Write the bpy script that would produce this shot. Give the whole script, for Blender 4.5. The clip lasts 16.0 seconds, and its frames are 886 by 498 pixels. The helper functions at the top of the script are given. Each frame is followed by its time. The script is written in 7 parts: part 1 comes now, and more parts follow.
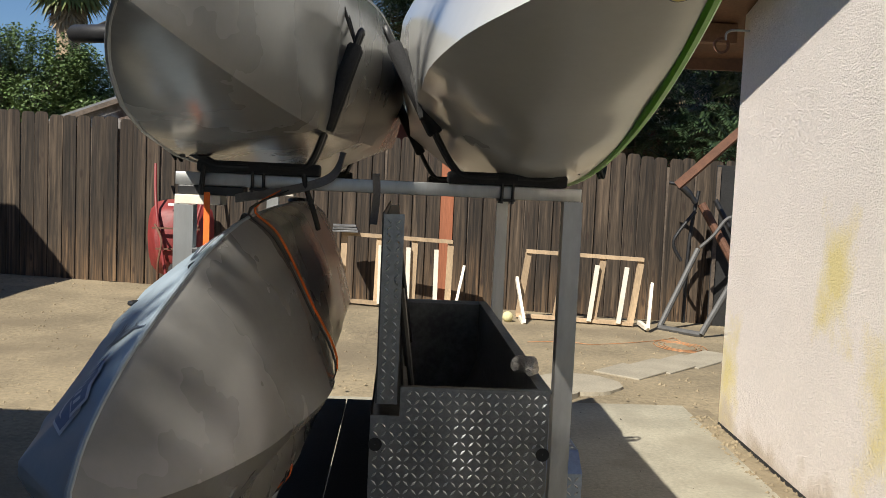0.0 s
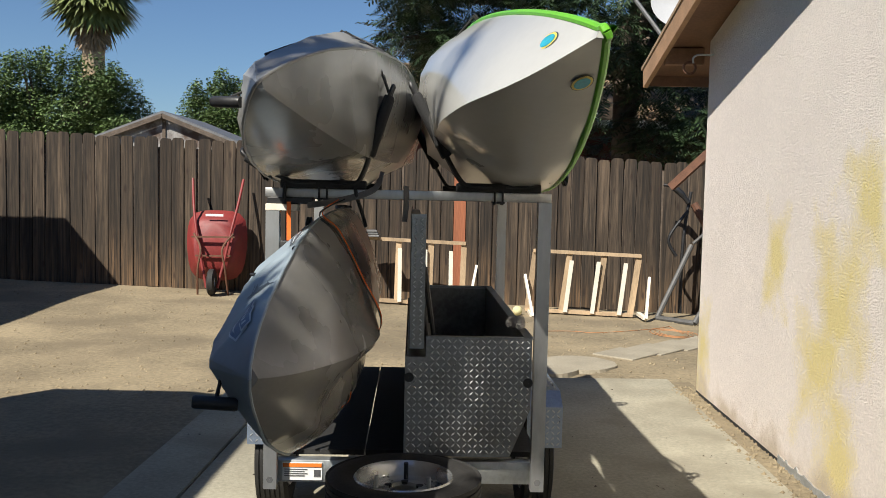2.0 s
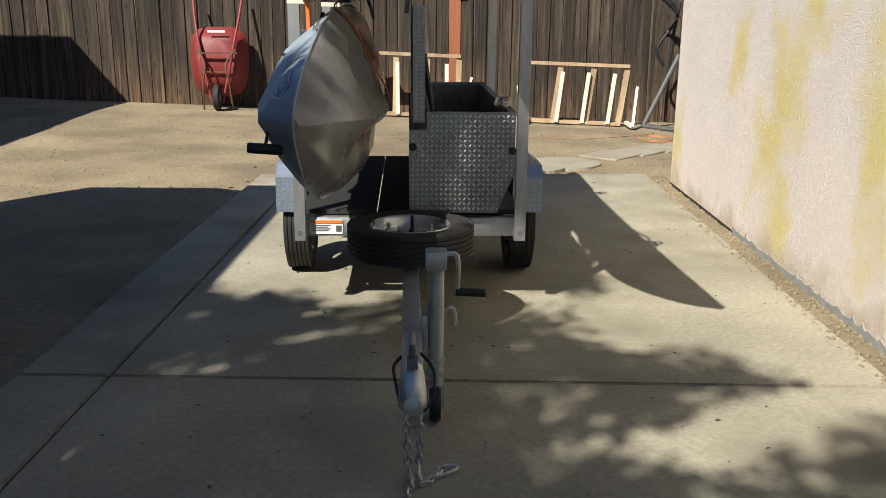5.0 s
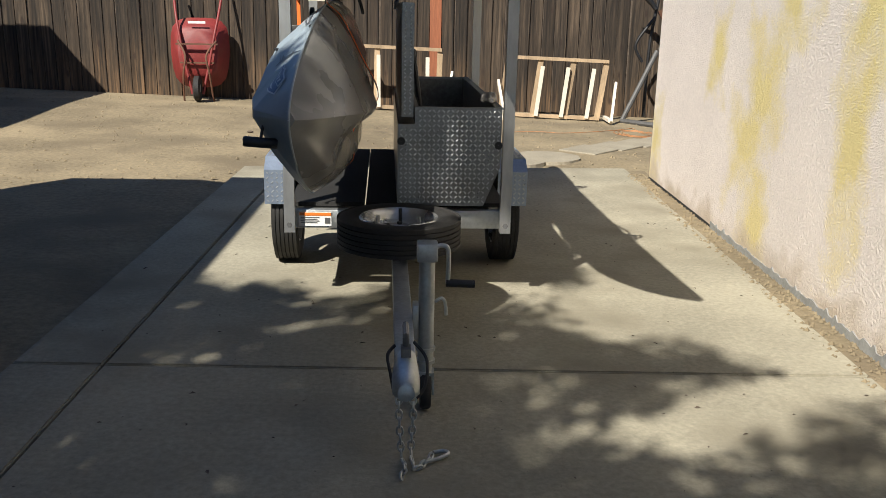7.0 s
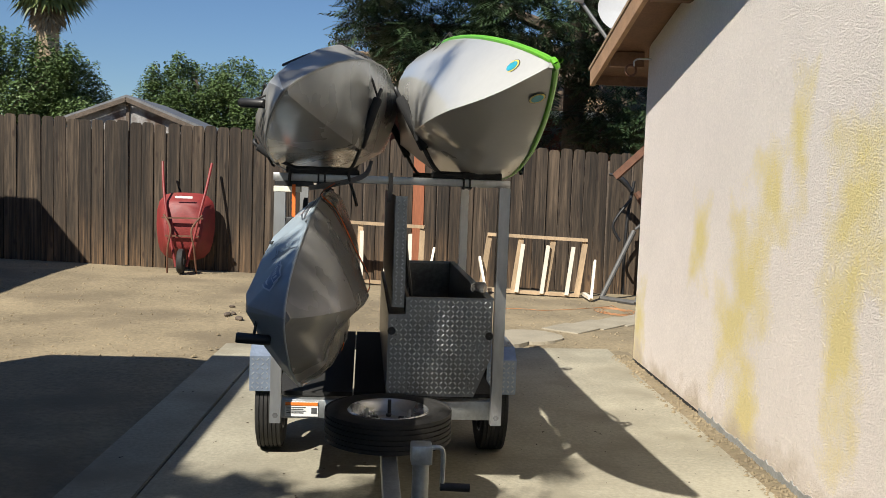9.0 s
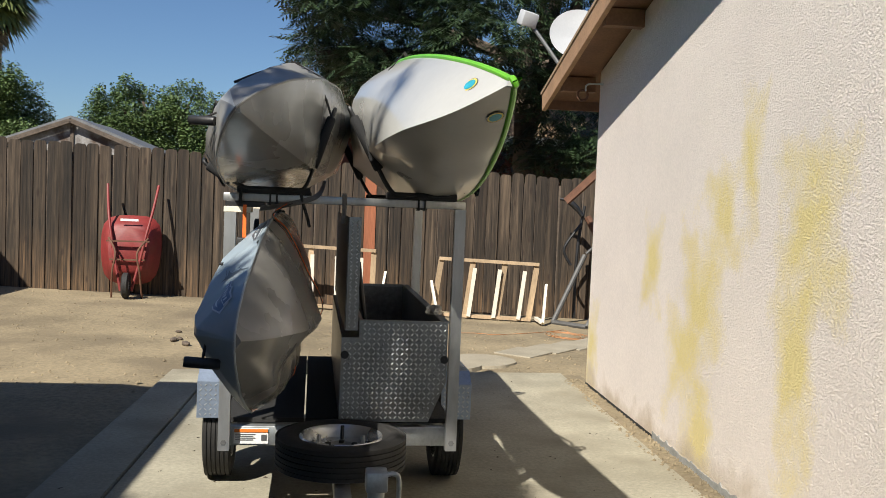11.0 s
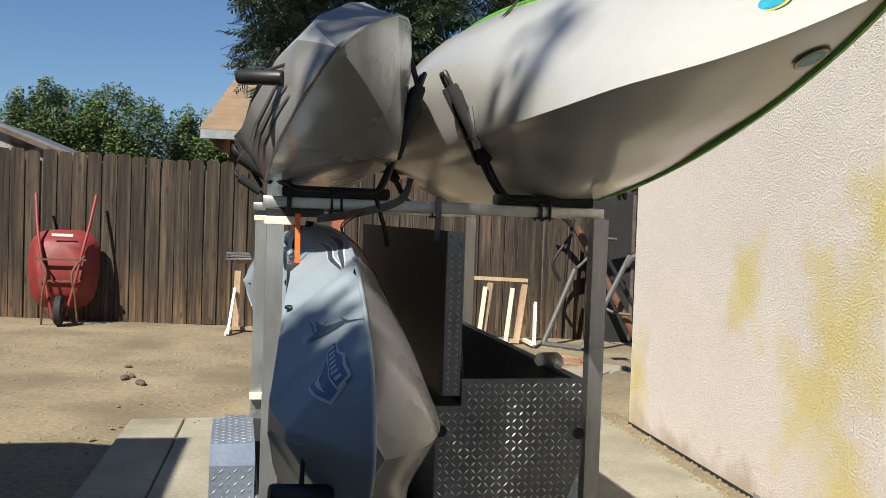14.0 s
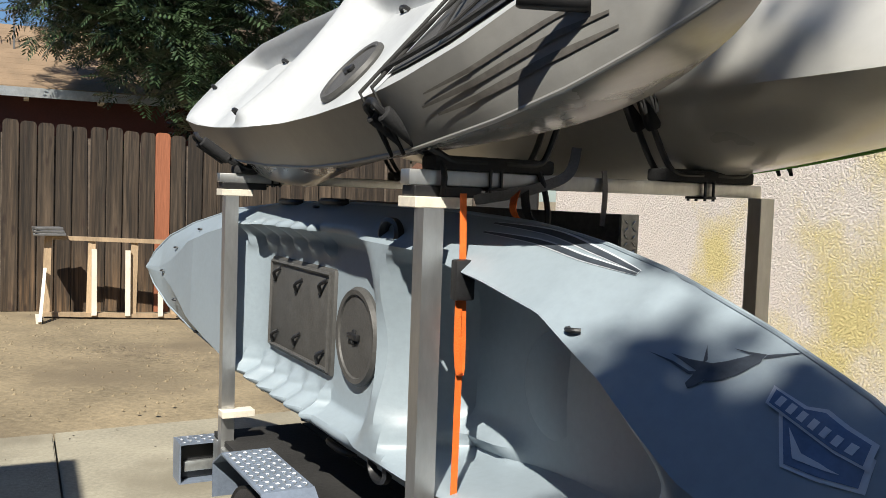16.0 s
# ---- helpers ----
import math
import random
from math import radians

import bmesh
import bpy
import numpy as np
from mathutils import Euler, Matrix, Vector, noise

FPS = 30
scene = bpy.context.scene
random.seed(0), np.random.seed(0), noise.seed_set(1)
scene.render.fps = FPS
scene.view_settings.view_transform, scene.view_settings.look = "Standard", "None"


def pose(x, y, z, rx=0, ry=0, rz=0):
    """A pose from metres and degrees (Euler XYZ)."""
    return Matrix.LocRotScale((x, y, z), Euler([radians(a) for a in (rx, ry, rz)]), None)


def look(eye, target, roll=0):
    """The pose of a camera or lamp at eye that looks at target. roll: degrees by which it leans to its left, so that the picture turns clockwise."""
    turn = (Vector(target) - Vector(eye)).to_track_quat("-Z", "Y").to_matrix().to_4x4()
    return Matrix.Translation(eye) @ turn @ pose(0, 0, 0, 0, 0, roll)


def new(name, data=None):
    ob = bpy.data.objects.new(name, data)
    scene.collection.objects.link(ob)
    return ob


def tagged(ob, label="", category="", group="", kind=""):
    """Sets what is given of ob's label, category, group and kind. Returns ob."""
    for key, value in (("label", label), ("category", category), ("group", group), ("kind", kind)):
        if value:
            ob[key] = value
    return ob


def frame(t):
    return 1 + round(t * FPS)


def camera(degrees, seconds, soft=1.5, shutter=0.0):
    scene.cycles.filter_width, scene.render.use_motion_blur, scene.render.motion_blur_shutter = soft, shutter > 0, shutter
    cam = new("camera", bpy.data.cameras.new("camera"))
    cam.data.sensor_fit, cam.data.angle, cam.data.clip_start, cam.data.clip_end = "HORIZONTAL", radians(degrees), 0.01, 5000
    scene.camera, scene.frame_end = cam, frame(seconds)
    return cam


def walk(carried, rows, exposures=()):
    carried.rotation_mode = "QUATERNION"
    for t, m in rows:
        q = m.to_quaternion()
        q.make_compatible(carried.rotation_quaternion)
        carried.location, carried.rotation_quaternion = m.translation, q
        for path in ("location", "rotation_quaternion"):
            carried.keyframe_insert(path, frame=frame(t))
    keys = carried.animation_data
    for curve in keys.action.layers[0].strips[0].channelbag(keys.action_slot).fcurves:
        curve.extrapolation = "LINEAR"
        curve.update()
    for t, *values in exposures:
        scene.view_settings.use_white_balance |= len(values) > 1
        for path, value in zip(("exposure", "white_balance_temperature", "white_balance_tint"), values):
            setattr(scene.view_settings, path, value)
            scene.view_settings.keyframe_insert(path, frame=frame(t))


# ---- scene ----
cam = camera(52.7, 16.0, soft=0.3)
PATH = [
    (0, (0.356, 0.218, 1.427), (0.354, 2.213, 1.286), 2.6),
    (0.5, (0.376, -0.072, 1.439), (0.35, 1.923, 1.305), 1.8),
    (1, (0.298, -0.353, 1.426), (0.336, 1.643, 1.313), 1.0),
    (1.5, (0.317, -0.576, 1.43), (0.357, 1.42, 1.3), 1.2),
    (2, (0.373, -0.74, 1.433), (0.337, 1.255, 1.305), 1.3),
    (2.5, (0.323, -0.864, 1.438), (0.356, 1.133, 1.34), 1.2),
    (3, (0.27, -0.977, 1.439), (0.328, 1.02, 1.339), 1.2),
    (3.5, (0.267, -1.037, 1.423), (0.335, 0.959, 1.315), 1.7),
    (4, (0.308, -1.161, 1.37), (0.377, 0.832, 1.217), 2.1),
    (4.5, (0.38, -1.303, 1.322), (0.347, 0.65, 0.892), 1.5),
    (4.7, (0.382, -1.359, 1.317), (0.351, 0.577, 0.817), 0.8),
    (7, (0.332, -1.482, 1.336), (0.364, 0.448, 0.813), 1.3),
    (7.5, (0.332, -1.472, 1.365), (0.356, 0.47, 0.887), 1.1),
    (8, (0.321, -1.457, 1.399), (0.358, 0.514, 1.06), 1.4),
    (8.5, (0.291, -1.435, 1.412), (0.348, 0.549, 1.163), 1.9),
    (9, (0.268, -1.434, 1.43), (0.343, 0.558, 1.275), 2.1),
    (9.5, (0.26, -1.42, 1.433), (0.399, 0.574, 1.344), 2.6),
    (9.7, (0.249, -1.423, 1.424), (0.443, 0.566, 1.339), 2.6),
    (11.8, (0.258, -1.223, 1.403), (0.423, 0.767, 1.303), 2.0),
    (12, (0.261, -1.155, 1.397), (0.415, 0.836, 1.301), 2.1),
    (12.5, (0.145, -0.93, 1.38), (0.343, 1.057, 1.275), 2.2),
    (13, (0.007, -0.716, 1.391), (0.289, 1.26, 1.276), 2.4),
    (13.5, (-0.087, -0.39, 1.389), (0.202, 1.587, 1.309), 1.4),
    (14, (-0.27, -0.111, 1.379), (0.078, 1.858, 1.316), 2.0),
    (14.5, (-0.454, 0.145, 1.403), (0.035, 2.083, 1.312), 2.3),
    (15, (-0.589, 0.458, 1.404), (-0.016, 2.372, 1.306), 0.5),
    (15.5, (-0.848, 0.62, 1.394), (-0.139, 2.488, 1.297), 1.4),
    (16, (-1.08, 0.759, 1.379), (-0.221, 2.561, 1.26), 2.0),
]
walk(cam, [(t, look(eye, target, roll)) for t, eye, target, roll in PATH], [(0.0, 0.63)])

# ---------------------------------------------------------------- light
SUN_WAY = Vector((0.97, 1.43, -1.785)).normalized()
world = bpy.data.worlds.new("sky")
scene.world = world
world.use_nodes = True
wn = world.node_tree.nodes
sky = wn.new("ShaderNodeTexSky")
sky.sky_type = "NISHITA"
sky.sun_disc = False
sky.sun_elevation = radians(46)
sky.sun_rotation = math.atan2(-SUN_WAY.x, -SUN_WAY.y)
sky.dust_density = 0.25
sky.ozone_density = 3.0
wn["Background"].inputs[1].default_value = 0.039
tint = wn.new("ShaderNodeVectorMath")
tint.operation = "MULTIPLY"
tint.inputs[1].default_value = (1.08, 1.28, 1.52)
world.node_tree.links.new(sky.outputs[0], tint.inputs[0])
world.node_tree.links.new(tint.outputs[0], wn["Background"].inputs[0])
sun_data = bpy.data.lights.new("sun", "SUN")
sun_data.energy, sun_data.angle, sun_data.color = 5.0, radians(0.53), (1.0, 0.95, 0.85)
sun = new("sun", sun_data)
sun.rotation_euler = SUN_WAY.to_track_quat("-Z", "Y").to_euler()


# ---------------------------------------------------------------- materials
def mat(name, rgb, rough=0.6, metal=0.0, vary=0.15, scale=3.0, fine=60.0, bump=0.15, second=None, mask=(0.45, 0.6), random_tone=0.0, coord="Object", stretch=(1, 1, 1), island=False, spec=0.5):
    """A surface with a slow variation, a fine grain that also gives relief, and if wanted a second colour in patches."""
    m = bpy.data.materials.new(name)
    m.use_nodes = True
    nt = m.node_tree
    n, ln = nt.nodes, nt.links
    b = n["Principled BSDF"]
    b.inputs["Roughness"].default_value = rough
    b.inputs["Metallic"].default_value = metal
    b.inputs["Specular IOR Level"].default_value = spec
    tc = n.new("ShaderNodeTexCoord")
    mp = n.new("ShaderNodeMapping")
    mp.inputs["Scale"].default_value = stretch
    if coord == "World":
        geo = n.new("ShaderNodeNewGeometry")
        ln.new(geo.outputs["Position"], mp.inputs[0])
    else:
        ln.new(tc.outputs[coord], mp.inputs[0])
    src = mp.outputs[0]
    if random_tone:
        info = n.new("ShaderNodeObjectInfo")
        add = n.new("ShaderNodeVectorMath")
        add.operation = "ADD"
        sc = n.new("ShaderNodeMath")
        sc.operation = "MULTIPLY"
        sc.inputs[1].default_value = 37.0
        ln.new(info.outputs["Random"], sc.inputs[0])
        ln.new(src, add.inputs[0])
        ln.new(sc.outputs[0], add.inputs[1])
        src = add.outputs[0]
    slow = n.new("ShaderNodeTexNoise")
    slow.inputs["Scale"].default_value = scale
    slow.inputs["Detail"].default_value = 4
    quick = n.new("ShaderNodeTexNoise")
    quick.inputs["Scale"].default_value = fine
    quick.inputs["Detail"].default_value = 5
    quick.inputs["Roughness"].default_value = 0.65
    ln.new(src, slow.inputs["Vector"])
    ln.new(src, quick.inputs["Vector"])
    ramp = n.new("ShaderNodeMix")
    ramp.data_type = "RGBA"
    lo = [c * (1 - vary) for c in rgb]
    hi = [min(1, c * (1 + vary)) for c in rgb]
    ramp.inputs[6].default_value = (*lo, 1)
    ramp.inputs[7].default_value = (*hi, 1)
    both = n.new("ShaderNodeMath")
    both.operation = "MULTIPLY_ADD"
    both.inputs[1].default_value = 0.5
    ln.new(quick.outputs["Fac"], both.inputs[0])
    half = n.new("ShaderNodeMath")
    half.operation = "MULTIPLY"
    half.inputs[1].default_value = 0.5
    ln.new(slow.outputs["Fac"], half.inputs[0])
    ln.new(half.outputs[0], both.inputs[2])
    spread = n.new("ShaderNodeMapRange")
    spread.inputs[1].default_value, spread.inputs[2].default_value = 0.37, 0.63
    ln.new(both.outputs[0], spread.inputs[0])
    ln.new(spread.outputs[0], ramp.inputs[0])
    colour = ramp.outputs[2]
    if second:
        pn = n.new("ShaderNodeTexNoise")
        pn.inputs["Scale"].default_value = scale * 0.8
        pn.inputs["Detail"].default_value = 7
        ln.new(src, pn.inputs["Vector"])
        st = n.new("ShaderNodeMapRange")
        st.inputs[1].default_value, st.inputs[2].default_value = mask
        ln.new(pn.outputs["Fac"], st.inputs[0])
        mx = n.new("ShaderNodeMix")
        mx.data_type = "RGBA"
        ln.new(st.outputs[0], mx.inputs[0])
        ln.new(colour, mx.inputs[6])
        mx.inputs[7].default_value = (*second, 1)
        colour = mx.outputs[2]
    if random_tone or island:
        tone = n.new("ShaderNodeHueSaturation")
        rng = n.new("ShaderNodeMapRange")
        amount = random_tone or 0.3
        rng.inputs[3].default_value, rng.inputs[4].default_value = 1 - amount, 1 + amount
        if island:
            g2 = n.new("ShaderNodeNewGeometry")
            ln.new(g2.outputs["Random Per Island"], rng.inputs[0])
        else:
            ln.new(info.outputs["Random"], rng.inputs[0])
        ln.new(rng.outputs[0], tone.inputs["Value"])
        ln.new(colour, tone.inputs["Color"])
        colour = tone.outputs[0]
    ln.new(colour, b.inputs["Base Color"])
    if bump:
        bp = n.new("ShaderNodeBump")
        bp.inputs["Strength"].default_value = bump
        bp.inputs["Distance"].default_value = 0.01
        ln.new(quick.outputs["Fac"], bp.inputs["Height"])
        ln.new(bp.outputs[0], b.inputs["Normal"])
    rr = n.new("ShaderNodeMapRange")
    rr.inputs[3].default_value, rr.inputs[4].default_value = max(0.02, rough - 0.08), min(1, rough + 0.08)
    ln.new(slow.outputs["Fac"], rr.inputs[0])
    ln.new(rr.outputs[0], b.inputs["Roughness"])
    return m


M_DIRT = mat("dry dirt", (0.24, 0.192, 0.119), 0.95, vary=0.34, scale=1.1, fine=26, bump=0.8, second=(0.165, 0.13, 0.082), mask=(0.5, 0.66), coord="World")
M_SLAB = mat("concrete", (0.305, 0.28, 0.212), 0.9, vary=0.24, scale=1.7, fine=42, bump=0.35, second=(0.21, 0.188, 0.138), mask=(0.5, 0.68), coord="World")
M_FOOTING = mat("grey footing", (0.27, 0.27, 0.255), 0.95, vary=0.2, scale=8, fine=60, bump=0.3, coord="World")
M_PAVER = mat("dusty paver", (0.30, 0.265, 0.2), 0.9, vary=0.2, scale=3, fine=60, bump=0.25, coord="World")
def fence_wood():
    """Weathered board: grey-brown with grain, tan towards the foot, and knots."""
    m = mat("weathered cedar", (0.047, 0.0335, 0.0222), 0.85, vary=0.65, scale=2.2, fine=15, bump=0.6, second=(0.036, 0.0235, 0.0145), mask=(0.5, 0.72), random_tone=0.34, stretch=(3.0, 3.0, 0.2))
    nt = m.node_tree
    n, ln = nt.nodes, nt.links
    b = n["Principled BSDF"]
    old = b.inputs["Base Color"].links[0].from_socket
    tc = n.new("ShaderNodeTexCoord")
    info = n.new("ShaderNodeObjectInfo")
    sep = n.new("ShaderNodeSeparateXYZ")
    ln.new(tc.outputs["Object"], sep.inputs[0])
    shift = n.new("ShaderNodeMath")
    shift.operation = "MULTIPLY_ADD"
    shift.inputs[1].default_value = 0.55
    ln.new(info.outputs["Random"], shift.inputs[0])
    ln.new(sep.outputs[2], shift.inputs[2])
    low = n.new("ShaderNodeMapRange")
    low.inputs[1].default_value, low.inputs[2].default_value, low.inputs[3].default_value, low.inputs[4].default_value = 0.1, 0.95, 0.95, 0.0
    ln.new(shift.outputs[0], low.inputs[0])
    streak = n.new("ShaderNodeTexNoise")
    streak.inputs["Scale"].default_value, streak.inputs["Detail"].default_value = 1.0, 5
    mp = n.new("ShaderNodeMapping")
    mp.inputs["Scale"].default_value = (40, 40, 2.0)
    ln.new(tc.outputs["Object"], mp.inputs[0])
    add = n.new("ShaderNodeVectorMath")
    ln.new(mp.outputs[0], add.inputs[0])
    far = n.new("ShaderNodeMath")
    far.operation = "MULTIPLY"
    far.inputs[1].default_value = 91.0
    ln.new(info.outputs["Random"], far.inputs[0])
    ln.new(far.outputs[0], add.inputs[1])
    ln.new(add.outputs[0], streak.inputs["Vector"])
    st = n.new("ShaderNodeMapRange")
    st.inputs[1].default_value, st.inputs[2].default_value = 0.35, 0.65
    ln.new(streak.outputs["Fac"], st.inputs[0])
    f = n.new("ShaderNodeMath")
    f.operation = "MULTIPLY"
    ln.new(low.outputs[0], f.inputs[0])
    ln.new(st.outputs[0], f.inputs[1])
    mx = n.new("ShaderNodeMix")
    mx.data_type = "RGBA"
    ln.new(f.outputs[0], mx.inputs[0])
    ln.new(old, mx.inputs[6])
    mx.inputs[7].default_value = (0.165, 0.098, 0.05, 1)
    knot = n.new("ShaderNodeTexVoronoi")
    knot.inputs["Scale"].default_value = 1.0
    mp2 = n.new("ShaderNodeMapping")
    mp2.inputs["Scale"].default_value = (9, 9, 3.2)
    ln.new(tc.outputs["Object"], mp2.inputs[0])
    add2 = n.new("ShaderNodeVectorMath")
    ln.new(mp2.outputs[0], add2.inputs[0])
    ln.new(far.outputs[0], add2.inputs[1])
    ln.new(add2.outputs[0], knot.inputs["Vector"])
    kr = n.new("ShaderNodeMapRange")
    kr.inputs[1].default_value, kr.inputs[2].default_value, kr.inputs[3].default_value, kr.inputs[4].default_value = 0.1, 0.22, 0.8, 0.0
    ln.new(knot.outputs["Distance"], kr.inputs[0])
    mx2 = n.new("ShaderNodeMix")
    mx2.data_type = "RGBA"
    ln.new(kr.outputs[0], mx2.inputs[0])
    ln.new(mx.outputs[2], mx2.inputs[6])
    mx2.inputs[7].default_value = (0.028, 0.016, 0.011, 1)
    # weather streaks over the whole height, broad and narrow
    gain = None
    for sc, seed, lo, hi in (((26, 26, 0.8), 13.0, 0.35, 1.5), ((120, 120, 2.5), 57.0, 0.78, 1.25)):
        m3 = n.new("ShaderNodeMapping")
        m3.inputs["Scale"].default_value = sc
        ln.new(tc.outputs["Object"], m3.inputs[0])
        a3 = n.new("ShaderNodeVectorMath")
        f3 = n.new("ShaderNodeMath")
        f3.operation = "MULTIPLY"
        f3.inputs[1].default_value = seed
        ln.new(info.outputs["Random"], f3.inputs[0])
        ln.new(m3.outputs[0], a3.inputs[0])
        ln.new(f3.outputs[0], a3.inputs[1])
        n3 = n.new("ShaderNodeTexNoise")
        n3.inputs["Scale"].default_value, n3.inputs["Detail"].default_value, n3.inputs["Roughness"].default_value = 1.0, 6, 0.6
        ln.new(a3.outputs[0], n3.inputs["Vector"])
        r3 = n.new("ShaderNodeMapRange")
        r3.inputs[1].default_value, r3.inputs[2].default_value, r3.inputs[3].default_value, r3.inputs[4].default_value = 0.34, 0.66, lo, hi
        ln.new(n3.outputs["Fac"], r3.inputs[0])
        if gain is None:
            gain = r3.outputs[0]
        else:
            g = n.new("ShaderNodeMath")
            g.operation = "MULTIPLY"
            ln.new(gain, g.inputs[0])
            ln.new(r3.outputs[0], g.inputs[1])
            gain = g.outputs[0]
    mul = n.new("ShaderNodeVectorMath")
    mul.operation = "SCALE"
    ln.new(mx2.outputs[2], mul.inputs[0])
    ln.new(gain, mul.inputs["Scale"])
    ln.new(mul.outputs[0], b.inputs["Base Color"])
    return m


M_FENCE = fence_wood()
M_FENCE_NEW = mat("newer orange board", (0.3, 0.105, 0.05), 0.8, vary=0.3, scale=4, fine=50, bump=0.3, stretch=(3, 3, 0.12))
M_LUMBER = mat("pale lumber", (0.4, 0.29, 0.18), 0.75, vary=0.25, scale=5, fine=60, bump=0.2, random_tone=0.2, stretch=(2, 2, 0.4))
M_WHITEWOOD = mat("white painted stake", (0.72, 0.66, 0.55), 0.7, vary=0.12, scale=6, fine=60, bump=0.15)
M_ALU = mat("mill aluminium", (0.55, 0.55, 0.54), 0.42, 0.9, vary=0.12, scale=5, fine=50, bump=0.05, stretch=(1, 1, 0.3))
M_GALV = mat("galvanised steel", (0.5, 0.52, 0.52), 0.45, 0.85, vary=0.16, scale=14, fine=60, bump=0.06)
M_PLATE = mat("diamond plate aluminium", (0.29, 0.295, 0.3), 0.36, 1.0, vary=0.25, scale=6, fine=70, bump=0.08, second=(0.26, 0.25, 0.24), mask=(0.5, 0.7))
M_LID = mat("dull dark lid plate", (0.1, 0.098, 0.094), 0.5, 0.8, vary=0.35, scale=5, fine=60, bump=0.1)
M_TREAD = mat("polished plate treads", (0.53, 0.55, 0.57), 0.3, 0.7, vary=0.1, scale=9, fine=70, bump=0.05)
# the blue of the reflected sky is put into this base colour
M_FENDER = mat("sky-tinted plate fender", (0.3, 0.36, 0.46), 0.33, 0.5, vary=0.15, scale=6, fine=70, bump=0.06)
M_BLACKBOX = mat("black liner", (0.15, 0.15, 0.15), 0.34, 0.1, vary=0.4, scale=6, fine=40, bump=0.06)
M_BED = mat("black bed plywood", (0.018, 0.0175, 0.017), 0.85, vary=0.4, scale=4, fine=60, bump=0.2)
M_RUBBER = mat("tyre rubber", (0.022, 0.021, 0.02), 0.75, vary=0.35, scale=9, fine=70, bump=0.2)
M_BLACK = mat("black plastic", (0.016, 0.016, 0.017), 0.45, vary=0.3, scale=20, fine=120, bump=0.08)
M_FOAM = mat("black foam", (0.02, 0.02, 0.021), 0.9, vary=0.3, scale=20, fine=160, bump=0.25)
M_RIM = mat("silver rim", (0.5, 0.51, 0.52), 0.28, 0.8, vary=0.1, scale=9, fine=60, bump=0.05)
# grey deck sides, colour darkened to carry the shade on them
M_FLANK_SHADED = mat("grey deck side plastic, shade darkened", (0.25, 0.246, 0.232), 0.36, vary=0.07, scale=3, fine=35, bump=0.03)
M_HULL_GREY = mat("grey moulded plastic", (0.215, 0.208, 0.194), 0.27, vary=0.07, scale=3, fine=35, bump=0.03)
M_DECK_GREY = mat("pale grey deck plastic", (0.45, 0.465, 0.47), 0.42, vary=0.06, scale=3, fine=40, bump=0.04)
M_DECK_BLUE = mat("pale blue grey plastic", (0.275, 0.33, 0.37), 0.4, vary=0.06, scale=3, fine=45, bump=0.05)
M_HULL_WHITE = mat("glossy white plastic", (0.5, 0.495, 0.465), 0.3, vary=0.04, scale=3, fine=30, bump=0.02)
M_HULL_WHITE.node_tree.nodes["Principled BSDF"].inputs["Coat Weight"].default_value = 0.8
M_HULL_WHITE.node_tree.nodes["Principled BSDF"].inputs["Coat Roughness"].default_value = 0.14
M_HULL_GREY.node_tree.nodes["Principled BSDF"].inputs["Coat Weight"].default_value = 0.35
M_HULL_GREY.node_tree.nodes["Principled BSDF"].inputs["Coat Roughness"].default_value = 0.15
M_GREEN = mat("lime green plastic", (0.14, 0.44, 0.03), 0.35, vary=0.1, scale=6, fine=60, bump=0.03)
M_HATCH = mat("dark grey hatch", (0.07, 0.068, 0.064), 0.55, vary=0.2, scale=14, fine=90, bump=0.15)
M_GRAPHIC = mat("dark graphic", (0.05, 0.06, 0.075), 0.4, vary=0.25, scale=20, fine=80, bump=0.02)
M_GRAPHIC_LINE = mat("pale graphic line", (0.62, 0.66, 0.7), 0.4, vary=0.05, scale=20, fine=80, bump=0.0)
M_STRIPE = mat("faded stripe", (0.12, 0.112, 0.1), 0.45, vary=0.2, scale=20, fine=80, bump=0.0)
M_LOGO = mat("blue graphic", (0.12, 0.18, 0.3), 0.4, vary=0.15, scale=20, fine=80, bump=0.0)
M_ORANGE = mat("orange webbing", (0.85, 0.16, 0.02), 0.7, vary=0.12, scale=30, fine=200, bump=0.25)
M_STRAP = mat("black webbing", (0.03, 0.029, 0.028), 0.8, vary=0.2, scale=30, fine=200, bump=0.25)
M_STRAPGREY = mat("grey webbing", (0.17, 0.16, 0.15), 0.8, vary=0.2, scale=30, fine=200, bump=0.25)
M_RED = mat("faded red paint", (0.2, 0.024, 0.022), 0.55, vary=0.22, scale=5, fine=50, bump=0.08, second=(0.2, 0.04, 0.03), mask=(0.55, 0.7))
M_RUST = mat("rusty steel", (0.13, 0.06, 0.035), 0.8, vary=0.3, scale=10, fine=70, bump=0.2)
M_GREYSTEEL = mat("worn grey steel", (0.2, 0.2, 0.2), 0.5, 0.6, vary=0.2, scale=8, fine=60, bump=0.1)
M_TUBE = mat("dull grey tube", (0.09, 0.088, 0.085), 0.6, 0.1, vary=0.25, scale=8, fine=60, bump=0.1)
M_CORD = mat("faded orange cord", (0.42, 0.19, 0.08), 0.7, vary=0.2, scale=8, fine=60, bump=0.1)
M_EAVE = mat("brown painted timber", (0.2, 0.105, 0.06), 0.7, vary=0.2, scale=4, fine=50, bump=0.15)
M_FASCIA = mat("tan fascia", (0.36, 0.215, 0.12), 0.7, vary=0.2, scale=5, fine=55, bump=0.15, coord="World")
